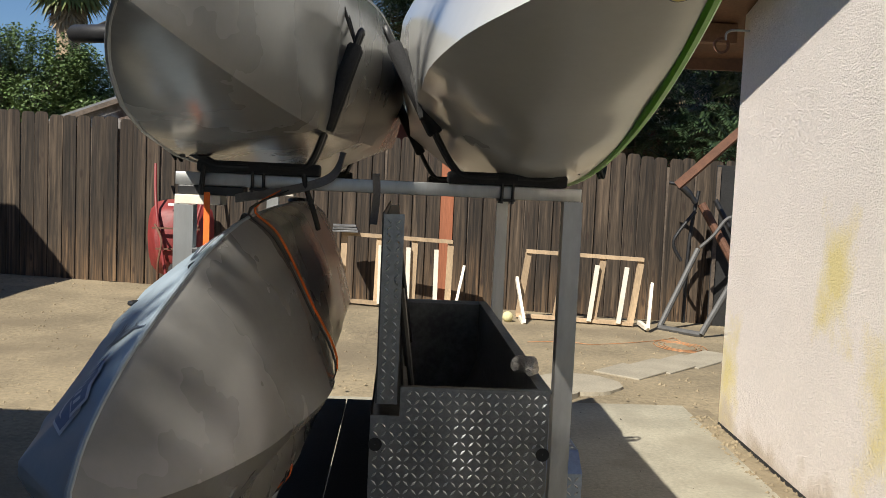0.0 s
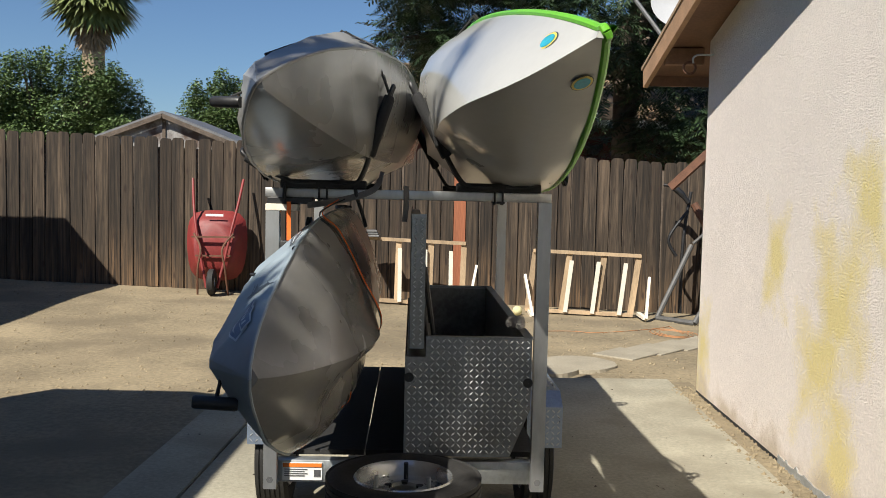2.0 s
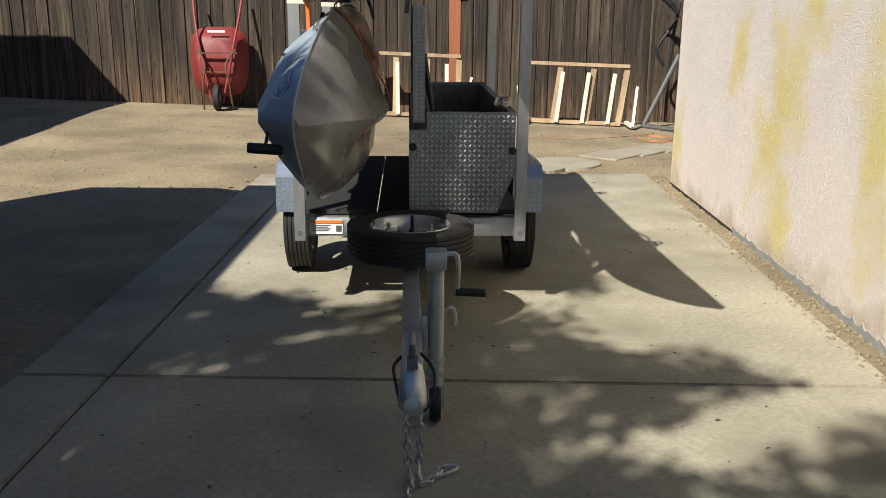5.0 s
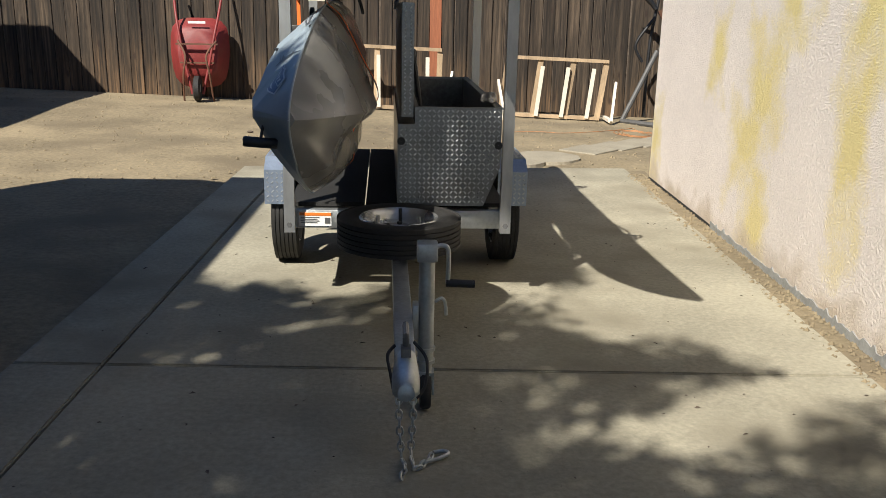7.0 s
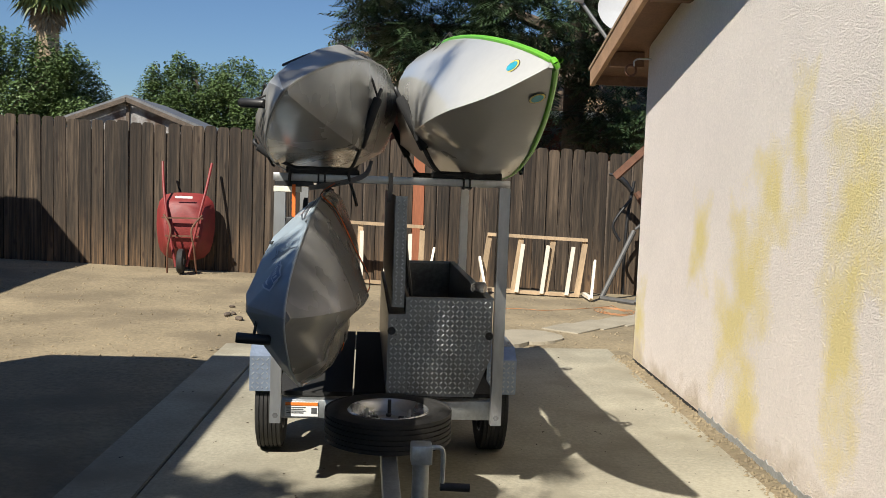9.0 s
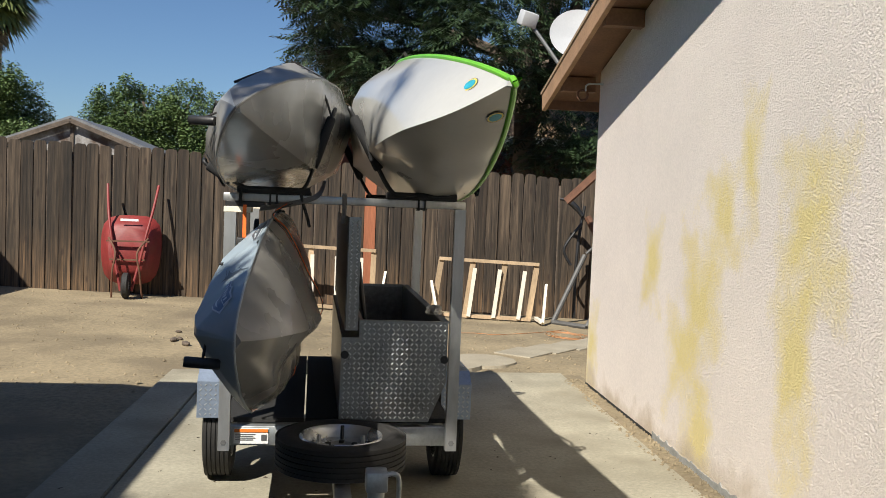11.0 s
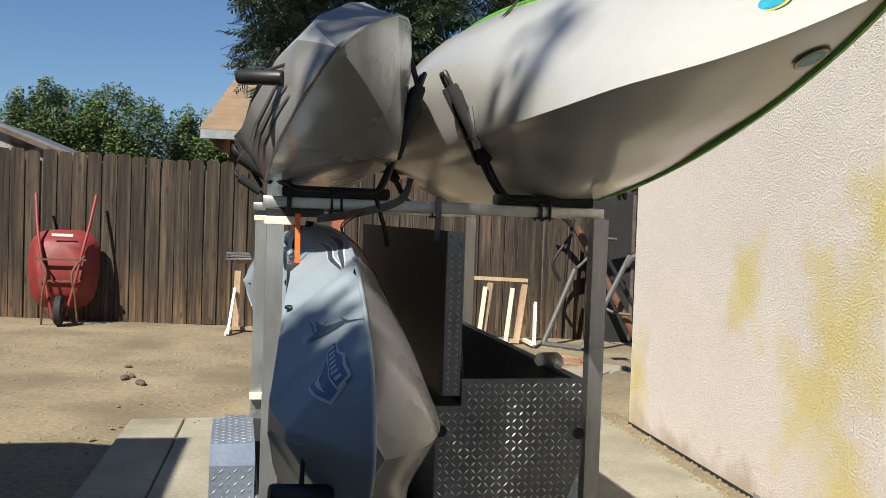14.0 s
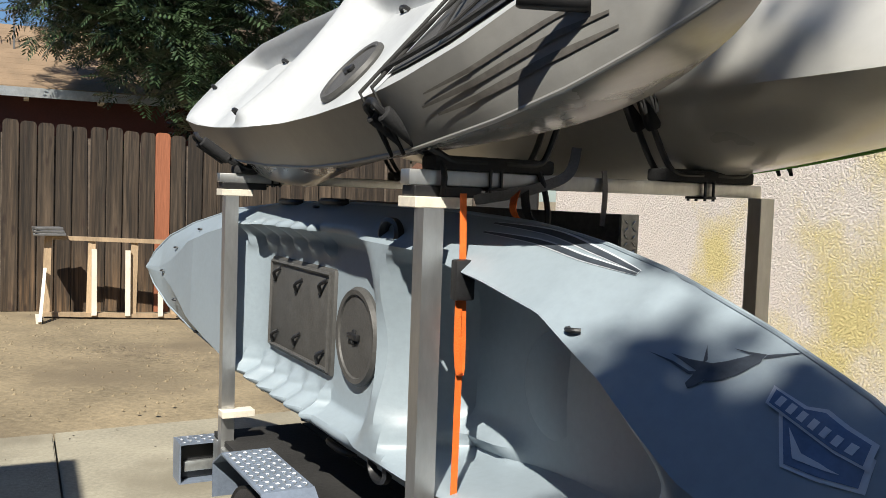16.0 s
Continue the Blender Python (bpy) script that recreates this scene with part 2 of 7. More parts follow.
M_SHINGLE = mat("tan shingle", (0.265, 0.185, 0.115), 0.9, vary=0.2, scale=2, fine=40, bump=0.4, island=True)
M_DARKRED = mat("dark red siding", (0.075, 0.022, 0.018), 0.8, vary=0.2, scale=2, fine=30, bump=0.1)
M_SHEDWOOD = mat("flaking grey boards", (0.3, 0.29, 0.28), 0.9, vary=0.3, scale=3, fine=30, bump=0.3, second=(0.09, 0.06, 0.045), mask=(0.45, 0.6))
M_LEAF = mat("tree leaf", (0.036, 0.062, 0.026), 0.38, vary=0.3, scale=2, fine=30, bump=0.0, island=True)
M_LEAF_HEDGE = mat("broad leaf", (0.088, 0.138, 0.042), 0.5, vary=0.35, scale=2, fine=30, bump=0.0, island=True)
M_BARK = mat("bark", (0.11, 0.085, 0.065), 0.95, vary=0.35, scale=8, fine=40, bump=0.6)
M_PALM = mat("palm frond", (0.13, 0.16, 0.05), 0.6, vary=0.3, scale=3, fine=30, bump=0.0, island=True)
M_PALMDRY = mat("dry palm skirt", (0.3, 0.23, 0.15), 0.9, vary=0.3, scale=3, fine=30, bump=0.1, island=True)
M_TAG = mat("white label", (0.8, 0.8, 0.78), 0.5, vary=0.03, scale=20, fine=90, bump=0.0)
M_TAGORANGE = mat("orange label band", (0.75, 0.2, 0.03), 0.5, vary=0.03, scale=20, fine=90, bump=0.0)
M_TEAL = mat("teal sticker", (0.03, 0.3, 0.4), 0.4, vary=0.2, scale=40, fine=120, bump=0.0)
M_YELLOW = mat("yellow sticker rim", (0.6, 0.5, 0.1), 0.4, vary=0.1, scale=40, fine=120, bump=0.0)
M_TOWEL = mat("pale grey towel", (0.42, 0.39, 0.36), 1.0, vary=0.15, scale=15, fine=180, bump=0.8)
M_DISH = mat("grey dish", (0.42, 0.43, 0.44), 0.5, vary=0.05, scale=6, fine=60, bump=0.02)
M_BALL = mat("pale yellow ball", (0.6, 0.55, 0.3), 0.9, vary=0.1, scale=30, fine=200, bump=0.3)


def stucco():
    """Pale pink stucco with the old yellow coat showing through in upright runs, and dirt at the foot."""
    m = mat("pink stucco", (0.92, 0.825, 0.755), 0.93, vary=0.06, scale=1.2, fine=52, bump=0.0, coord="World")
    nt = m.node_tree
    n, ln = nt.nodes, nt.links
    b = n["Principled BSDF"]
    geo = n.new("ShaderNodeNewGeometry")
    # relief of the float coat
    vor = n.new("ShaderNodeTexNoise")
    vor.inputs["Scale"].default_value, vor.inputs["Detail"].default_value, vor.inputs["Roughness"].default_value = 100, 3, 0.6
    ln.new(geo.outputs["Position"], vor.inputs["Vector"])
    bp = n.new("ShaderNodeBump")
    bp.inputs["Strength"].default_value, bp.inputs["Distance"].default_value = 1.0, 0.0075
    knob = n.new("ShaderNodeMapRange")
    knob.inputs[1].default_value, knob.inputs[2].default_value = 0.36, 0.62
    ln.new(vor.outputs["Fac"], knob.inputs[0])
    ln.new(knob.outputs[0], bp.inputs["Height"])
    ln.new(bp.outputs[0], b.inputs["Normal"])
    # upright yellow runs, each a soft patch round (y, z) with its half sizes
    sep = n.new("ShaderNodeSeparateXYZ")
    ln.new(geo.outputs["Position"], sep.inputs[0])
    wob = n.new("ShaderNodeTexNoise")
    wob.inputs["Scale"].default_value, wob.inputs["Detail"].default_value = 5.0, 6
    ln.new(geo.outputs["Position"], wob.inputs["Vector"])
    total = None
    for y, z, hy, hz in YELLOW_RUNS:
        parts = []
        for axis, mid, half in ((1, y, hy), (2, z, hz)):
            d = n.new("ShaderNodeMath")
            d.operation = "SUBTRACT"
            d.inputs[1].default_value = mid
            ln.new(sep.outputs[axis], d.inputs[0])
            a = n.new("ShaderNodeMath")
            a.operation = "ABSOLUTE"
            ln.new(d.outputs[0], a.inputs[0])
            q = n.new("ShaderNodeMath")
            q.operation = "DIVIDE"
            q.inputs[1].default_value = half
            ln.new(a.outputs[0], q.inputs[0])
            parts.append(q)
        mx = n.new("ShaderNodeMath")
        mx.operation = "MAXIMUM"
        ln.new(parts[0].outputs[0], mx.inputs[0])
        ln.new(parts[1].outputs[0], mx.inputs[1])
        if total is None:
            total = mx
        else:
            mn = n.new("ShaderNodeMath")
            mn.operation = "MINIMUM"
            ln.new(total.outputs[0], mn.inputs[0])
            ln.new(mx.outputs[0], mn.inputs[1])
            total = mn
    add = n.new("ShaderNodeMath")
    add.operation = "MULTIPLY_ADD"
    add.inputs[1].default_value = 2.4
    ln.new(wob.outputs["Fac"], add.inputs[0])
    grit = n.new("ShaderNodeMath")
    grit.operation = "MULTIPLY_ADD"
    grit.inputs[1].default_value = -1.1
    ln.new(vor.outputs["Fac"], grit.inputs[0])
    ln.new(total.outputs[0], grit.inputs[2])
    ln.new(grit.outputs[0], add.inputs[2])
    rng = n.new("ShaderNodeMapRange")
    rng.inputs[1].default_value, rng.inputs[2].default_value, rng.inputs[3].default_value, rng.inputs[4].default_value = 1.95, 0.9, 0.0, 0.92
    ln.new(add.outputs[0], rng.inputs[0])
    old = b.inputs["Base Color"].links[0].from_socket
    mix = n.new("ShaderNodeMix")
    mix.data_type = "RGBA"
    ln.new(rng.outputs[0], mix.inputs[0])
    ln.new(old, mix.inputs[6])
    mix.inputs[7].default_value = (0.84, 0.7, 0.3, 1)
    # splashed dirt along the foot
    foot = n.new("ShaderNodeMath")
    foot.operation = "MULTIPLY_ADD"
    foot.inputs[1].default_value = -0.5
    ln.new(wob.outputs["Fac"], foot.inputs[0])
    ln.new(sep.outputs[2], foot.inputs[2])
    fr = n.new("ShaderNodeMapRange")
    fr.inputs[1].default_value, fr.inputs[2].default_value, fr.inputs[3].default_value, fr.inputs[4].default_value = -0.25, -0.08, 0.6, 0.0
    ln.new(foot.outputs[0], fr.inputs[0])
    mix2 = n.new("ShaderNodeMix")
    mix2.data_type = "RGBA"
    ln.new(fr.outputs[0], mix2.inputs[0])
    ln.new(mix.outputs[2], mix2.inputs[6])
    mix2.inputs[7].default_value = (0.48, 0.36, 0.21, 1)
    # colour slightly darker in the hollows of the relief
    pit_tone = n.new("ShaderNodeMapRange")
    pit_tone.inputs[3].default_value, pit_tone.inputs[4].default_value = 0.93, 1.0
    ln.new(knob.outputs[0], pit_tone.inputs[0])
    pit_scaled = n.new("ShaderNodeVectorMath")
    pit_scaled.operation = "SCALE"
    ln.new(mix2.outputs[2], pit_scaled.inputs[0])
    ln.new(pit_tone.outputs[0], pit_scaled.inputs["Scale"])
    ln.new(pit_scaled.outputs[0], b.inputs["Base Color"])
    return m


YELLOW_RUNS = [(2.87, 1.68, 0.1, 0.26), (3.18, 1.38, 0.2, 0.25), (3.42, 0.98, 0.26, 0.32), (3.58, 0.6, 0.28, 0.28), (3.4, 0.25, 0.2, 0.28), (2.26, 1.38, 0.26, 0.32), (2.33, 0.85, 0.16, 0.5), (4.28, 1.08, 0.16, 0.24), (1.1, 1.1, 0.35, 0.8), (5.7, 0.3, 0.14, 0.3)]
M_STUCCO = stucco()


# ---------------------------------------------------------------- building helpers
def mesh_object(name, bm, material, smooth=None):
    me = bpy.data.meshes.new(name)
    bmesh.ops.recalc_face_normals(bm, faces=bm.faces)
    bm.to_mesh(me)
    bm.free()
    for x in material if isinstance(material, (list, tuple)) else (material,):
        me.materials.append(x)
    if smooth is not None:
        me.polygons.foreach_set("use_smooth", [True] * len(me.polygons))
        me.set_sharp_from_angle(angle=radians(smooth))
    return new(name, me)


def part(name, bm, material, parent, label="", smooth=40):
    ob = mesh_object(name, bm, material, smooth)
    ob.parent = parent
    if label:
        tagged(ob, label)
    return ob


def thing(name, m, label, category, group="", kind=""):
    ob = new(name)
    ob.empty_display_size = 0.1
    ob.matrix_world = m
    return tagged(ob, label, category, group, kind)


def box(bm, lo, hi, m=None, bevel=0.0):
    c = [(a + b) / 2 for a, b in zip(lo, hi)]
    d = [abs(b - a) for a, b in zip(lo, hi)]
    t = Matrix.Translation(c) @ Matrix.Diagonal((*d, 1))
    r = bmesh.ops.create_cube(bm, size=1, matrix=(m or Matrix()) @ t)
    if bevel:
        edges = {e for v in r["verts"] for e in v.link_edges}
        bmesh.ops.bevel(bm, geom=list(edges), offset=bevel, segments=2, affect="EDGES", profile=0.5)
    return bm


def beam(bm, p, q, w, h, up=(0, 0, 1), bevel=0.0):
    """A bar from p to q, w wide and h high."""
    p, q = Vector(p), Vector(q)
    y = (q - p).normalized()
    x = y.cross(Vector(up))
    if x.length < 1e-4:
        x = y.cross(Vector((1, 0, 0)))
    x.normalize()
    z = x.cross(y)
    m = Matrix((x, y, z)).transposed().to_4x4()
    m.translation = p
    return box(bm, (-w / 2, 0, -h / 2), (w / 2, (q - p).length, h / 2), m, bevel)


def sweep(bm, pts, r, seg=10, flat=1.0, caps=True, side=None):
    """A tube along pts. flat squeezes it into a band across side."""
    pts = [Vector(p) for p in pts]
    rings = []
    ref = None
    for i, p in enumerate(pts):
        t = (pts[min(i + 1, len(pts) - 1)] - pts[max(i - 1, 0)]).normalized()
        if side is not None:
            a = Vector(side)
            a = (a - t * a.dot(t)).normalized()
        else:
            if ref is None:
                ref = Vector((0, 0, 1)) if abs(t.z) < 0.9 else Vector((1, 0, 0))
            a = (ref - t * ref.dot(t)).normalized()
            ref = a
        b = t.cross(a)
        rad = r[i] if isinstance(r, (list, tuple)) else r
        rings.append([bm.verts.new(p + a * rad * math.cos(2 * math.pi * k / seg) + b * rad * flat * math.sin(2 * math.pi * k / seg)) for k in range(seg)])
    for u, v in zip(rings, rings[1:]):
        for k in range(seg):
            bm.faces.new((u[k], u[(k + 1) % seg], v[(k + 1) % seg], v[k]))
    if caps:
        bm.faces.new(rings[0][::-1])
        bm.faces.new(rings[-1])
    return bm


def band(bm, pts, w, t, side):
    """A flat strap along pts, w wide along side and t thick."""
    pts = [Vector(p) for p in pts]
    rings = []
    for i, p in enumerate(pts):
        tan = (pts[min(i + 1, len(pts) - 1)] - pts[max(i - 1, 0)]).normalized()
        a = Vector(side[i]) if isinstance(side, list) else Vector(side)
        a = (a - tan * a.dot(tan)).normalized()
        b = tan.cross(a)
        rings.append([bm.verts.new(p + a * (w / 2) * sa + b * (t / 2) * sb) for sa, sb in ((-1, -1), (1, -1), (1, 1), (-1, 1))])
    for u, v in zip(rings, rings[1:]):
        for k in range(4):
            bm.faces.new((u[k], u[(k + 1) % 4], v[(k + 1) % 4], v[k]))
    bm.faces.new(rings[0][::-1])
    bm.faces.new(rings[-1])
    return bm


def lathe(bm, prof, seg=32, m=None):
    """A closed ring profile of (radius, height) turned round z."""
    m = m or Matrix()
    rings = [[bm.verts.new(m @ Vector((r * math.cos(2 * math.pi * k / seg), r * math.sin(2 * math.pi * k / seg), z))) for r, z in prof] for k in range(seg)]
    n = len(prof)
    for k in range(seg):
        a, b = rings[k], rings[(k + 1) % seg]
        for j in range(n):
            bm.faces.new((a[j], a[(j + 1) % n], b[(j + 1) % n], b[j]))
    return bm


def prism(bm, outline, lo, hi, m=None):
    """An outline in x, z pushed from y = lo to y = hi."""
    m = m or Matrix()
    a = [bm.verts.new(m @ Vector((x, lo, z))) for x, z in outline]
    b = [bm.verts.new(m @ Vector((x, hi, z))) for x, z in outline]
    bm.faces.new(a)
    bm.faces.new(b[::-1])
    for i in range(len(a)):
        j = (i + 1) % len(a)
        bm.faces.new((a[i], a[j], b[j], b[i]))
    return bm


def smooth01(x):
    x = min(1.0, max(0.0, x))
    return x * x * (3 - 2 * x)


def bent(pts, n=6):
    """Points of a smooth line through pts."""
    pts = [Vector(p) for p in pts]
    out = []
    for i in range(len(pts) - 1):
        p0, p1, p2, p3 = pts[max(i - 1, 0)], pts[i], pts[i + 1], pts[min(i + 2, len(pts) - 1)]
        for k in range(n):
            t = k / n
            out.append(0.5 * (2 * p1 + (p2 - p0) * t + (2 * p0 - 5 * p1 + 4 * p2 - p3) * t * t + (3 * p1 - p0 - 3 * p2 + p3) * t ** 3))
    return out + [pts[-1]]


# ---------------------------------------------------------------- the yard
WALL_X, WALL_END = 2.145, 5.81
FENCE_Y = 11.1


def ground_z(x, y):
    """The yard drops a little from the slab and falls gently to one side near the fence."""
    tilt = -0.026 * max(-9.0, min(5.0, x)) - 0.02
    return -0.035 + (tilt + 0.035) * smooth01((y - 6.0) / 4.5) * (1.0 if y < 60 else 0.0)


def build_ground():
    xs = sorted({-400, -150, -60, -30, -20, -14, *np.arange(-10, 6.01, 0.25).tolist(), 8, 12, 20, 40, 150, 400})
    ys = sorted({-400, -150, -60, -30, -15, -10, *np.arange(-7, 14.01, 0.25).tolist(), 16, 20, 30, 60, 150, 400})
    verts = []
    for y in ys:
        for x in xs:
            off = x < -1.3 or y > 6.5 or y < -6
            wave = 0.012 * noise.noise((x * 0.9, y * 0.9, 0)) + 0.006 * noise.noise((x * 3, y * 3, 5)) if off else -0.02
            verts.append((x, y, ground_z(x, y) + wave))
    w = len(xs)
    faces = [(j * w + i, j * w + i + 1, (j + 1) * w + i + 1, (j + 1) * w + i) for j in range(len(ys) - 1) for i in range(w - 1)]
    me = bpy.data.meshes.new("ground")
    me.from_pydata(verts, [], faces)
    me.materials.append(M_DIRT)
    me.polygons.foreach_set("use_smooth", [True] * len(me.polygons))
    tagged(new("ground", me), "bare tan dirt yard with pebbles and scuffs", "ground", kind="structure")


build_ground()


def build_slab():
    top = thing("pavement", pose(0, 0, 0), "grey concrete patio slab with cut joints and dirt stains", "patio slab", kind="structure")
    cuts_y = [-6.0, -1.75, 1.69, 6.03]
    for x0, x1 in ((-1.24, -0.9), (-0.89, 2.04)):
        for y0, y1 in zip(cuts_y, cuts_y[1:]):
            bm = bmesh.new()
            end = 0.12 if y1 > 6 else 0
            v = [(x0, y0 + 0.007), (x1, y0 + 0.007), (x1, y1 - 0.007 + end * (x1 + 1.2) / 1.6), (x0, y1 - 0.007 + end * (x0 + 1.2) / 1.6)]
            bot = [bm.verts.new((x, y, -0.12)) for x, y in v]
            up = [bm.verts.new((x, y, 0.0)) for x, y in v]
            bm.faces.new(up)
            for i in range(4):
                bm.faces.new((bot[i], bot[(i + 1) % 4], up[(i + 1) % 4], up[i]))
            bmesh.ops.bevel(bm, geom=[e for e in bm.edges if e.verts[0].co.z == 0 and e.verts[1].co.z == 0], offset=0.006, segments=2, affect="EDGES")
            part("slab_panel", bm, M_SLAB, top, smooth=None)


build_slab()


def build_house():
    """The stucco gable wall with its sloping rake overhang."""
    house = thing("house", pose(0, 0, 0), "single-storey stucco house with a brown timber rake overhang", "house", kind="structure")

    def under(y):
        return 2.38 + 0.235 * (6.55 - y)

    bm = bmesh.new()
    out = [(-7.0, -0.1), (WALL_END, -0.1), (WALL_END, under(WALL_END)), (-7.0, under(-7.0))]
    a = [bm.verts.new((WALL_X, y, z)) for y, z in out]
    b = [bm.verts.new((WALL_X + 0.2, y, z)) for y, z in out]
    bm.faces.new(a)
    bm.faces.new(b)
    for i in range(4):
        bm.faces.new((a[i], a[(i + 1) % 4], b[(i + 1) % 4], b[i]))
    bmesh.ops.bevel(bm, geom=[e for e in bm.edges if abs(e.verts[0].co.y - WALL_END) < 1e-4 and abs(e.verts[1].co.y - WALL_END) < 1e-4 and e.verts[0].co.x == WALL_X and e.verts[1].co.x == WALL_X], offset=0.02, segments=3, affect="EDGES")
    part("wall_side", bm, M_STUCCO, house, "pale pink stucco wall with yellow runs showing through", smooth=None)
    bm = bmesh.new()
    box(bm, (WALL_X + 0.2, WALL_END - 0.2, -0.1), (8.0, WALL_END, 2.4))
    part("wall_back", bm, M_STUCCO, house, smooth=None)
    # roof deck, rake board and lookouts
    bm = bmesh.new()
    x0 = 1.86
    v = [bm.verts.new((x, y, under(y) + dz)) for dz in (0.02, 0.07) for x, y in ((x0, 6.55), (8.0, 6.55), (8.0, -7.0), (x0, -7.0))]
    for f in ((0, 1, 2, 3), (7, 6, 5, 4), (0, 4, 5, 1), (1, 5, 6, 2), (2, 6, 7, 3), (3, 7, 4, 0)):
        bm.faces.new([v[i] for i in f])
    part("roof_deck", bm, M_EAVE, house, "brown painted soffit boards", smooth=None)
    bm = bmesh.new()
    beam(bm, (x0 - 0.018, 6.58, under(6.58) + 0.005), (x0 - 0.018, -7.0, under(-7.0) + 0.005), 0.036, 0.15)
    part("rake_board", bm, M_FASCIA, house, "weathered tan rake fascia board", smooth=None)
    bm = bmesh.new()
    box(bm, (x0 + 0.001, 6.55, under(6.55) - 0.06), (8.0, 6.585, under(6.55) + 0.075))
    part("eave_board", bm, M_EAVE, house, smooth=None)
    bm = bmesh.new()
    beam(bm, (x0 + 0.03, 6.62, under(6.62) + 0.095), (x0 + 0.03, -7.0, under(-7.0) + 0.095), 0.15, 0.026)
    part("shingle_edge", bm, M_SHINGLE, house, smooth=None)
    for y in (6.0, 4.75, 3.5, 2.2):
        bm = bmesh.new()
        box(bm, (x0 + 0.01, y - 0.045, under(y) - 0.1), (WALL_X, y + 0.045, under(y) + 0.018))
        part("lookout", bm, M_EAVE, house, smooth=None)
    # ragged grey footing showing under the torn stucco, then a dark strip as painted shadow line
    bm = bmesh.new()
    n = 420
    ys = [-6.0 + 10.1 * i / n for i in range(n + 1)]
    tops = [0.028 + 0.03 * max(0.0, noise.noise((y * 9, 2.0, 0))) + 0.05 * max(0.0, noise.noise((y * 22, 7.0, 0))) for y in ys]
    low = [bm.verts.new((WALL_X - 0.006, y, -0.08)) for y in ys]
    top = [bm.verts.new((WALL_X - 0.006, y, z)) for y, z in zip(ys, tops)]
    deep = [bm.verts.new((WALL_X + 0.02, y, z)) for y, z in zip(ys, tops)]
    for i in range(n):
        bm.faces.new((low[i], low[i + 1], top[i + 1], top[i]))
        bm.faces.new((top[i], top[i + 1], deep[i + 1], deep[i]))
    part("footing", bm, M_FOOTING, house, "grey concrete footing with a ragged torn edge", None)
    bm = bmesh.new()
    box(bm, (WALL_X - 0.004, 4.1, -0.05), (WALL_X + 0.02, WALL_END - 0.003, 0.016))
    part("weep_gap", bm, M_BED, house, "dark strip standing in for the shadow line under the stucco", None)
    # loose soil along the wall
    bm = bmesh.new()
    box(bm, (2.03, -6.0, -0.12), (WALL_X + 0.05, 6.2, -0.006))
    tagged(mesh_object("trim", bm, M_DIRT), "strip of loose soil along the house wall", "soil strip", kind="structure")


build_house()


def build_fence():
    fence = thing("fence", pose(0, FENCE_Y, 0), "weathered brown dog-eared cedar board fence", "fence", kind="structure")
    meshes = []
    for k in range(4):
        rng = random.Random(k)
        bm = bmesh.new()
        w, h = 0.152 + 0.005 * rng.random(), 2.0
        c = 0.042
        out = [(-w / 2, 0), (w / 2, 0), (w / 2, h - c), (w / 2 - 0.25 * c, h - 0.42 * c), (w / 2 - 0.55 * c, h - 0.14 * c), (w / 2 - c, h - 0.004), (-w / 2 + c, h), (-w / 2 + 0.55 * c, h - 0.14 * c), (-w / 2 + 0.25 * c, h - 0.42 * c), (-w / 2, h - c)]
        prism(bm, out, -0.009, 0.009)
        me = bpy.data.meshes.new("board")
        bmesh.ops.recalc_face_normals(bm, faces=bm.faces)
        bm.to_mesh(me)
        bm.free()
        me.materials.append(M_FENCE)
        meshes.append(me)
    orange = meshes[0].copy()
    orange.materials.clear()
    orange.materials.append(M_FENCE_NEW)
    rng = random.Random(4)
    x, i = -9.5, 0
    while x < 5.2:
        hot = abs(x - 0.33) < 0.085
        ob = new("board", orange if hot else meshes[i % 4])
        ob.parent = fence
        ob.matrix_basis = pose(x, rng.uniform(-0.008, 0.008), ground_z(x, FENCE_Y) - 0.01 + rng.uniform(-0.015, 0.02), rng.uniform(-0.4, 0.4), rng.uniform(-0.35, 0.35), rng.uniform(-1.5, 1.5))
        x += 0.1695 + rng.uniform(-0.002, 0.004)
        i += 1
    for z in (0.3, 1.0, 1.7):
        bm = bmesh.new()
        beam(bm, (-9.6, 0.035, z + 0.2), (5.2, 0.035, z - 0.1), 0.04, 0.09)
        part("rail", bm, M_FENCE, fence, smooth=None)
    # overlapping back boards close the gaps
    bm = bmesh.new()
    v = [(-9.6, ground_z(-9.6, FENCE_Y) - 0.02), (5.2, ground_z(5.2, FENCE_Y) - 0.02), (5.2, ground_z(5.2, FENCE_Y) + 1.87), (-9.6, ground_z(-9.6, FENCE_Y) + 1.87)]
    prism(bm, v, 0.013, 0.02)
    part("backing_layer", bm, M_BARK, fence, "dark inner layer behind the boards", None)
    return fence


build_fence()


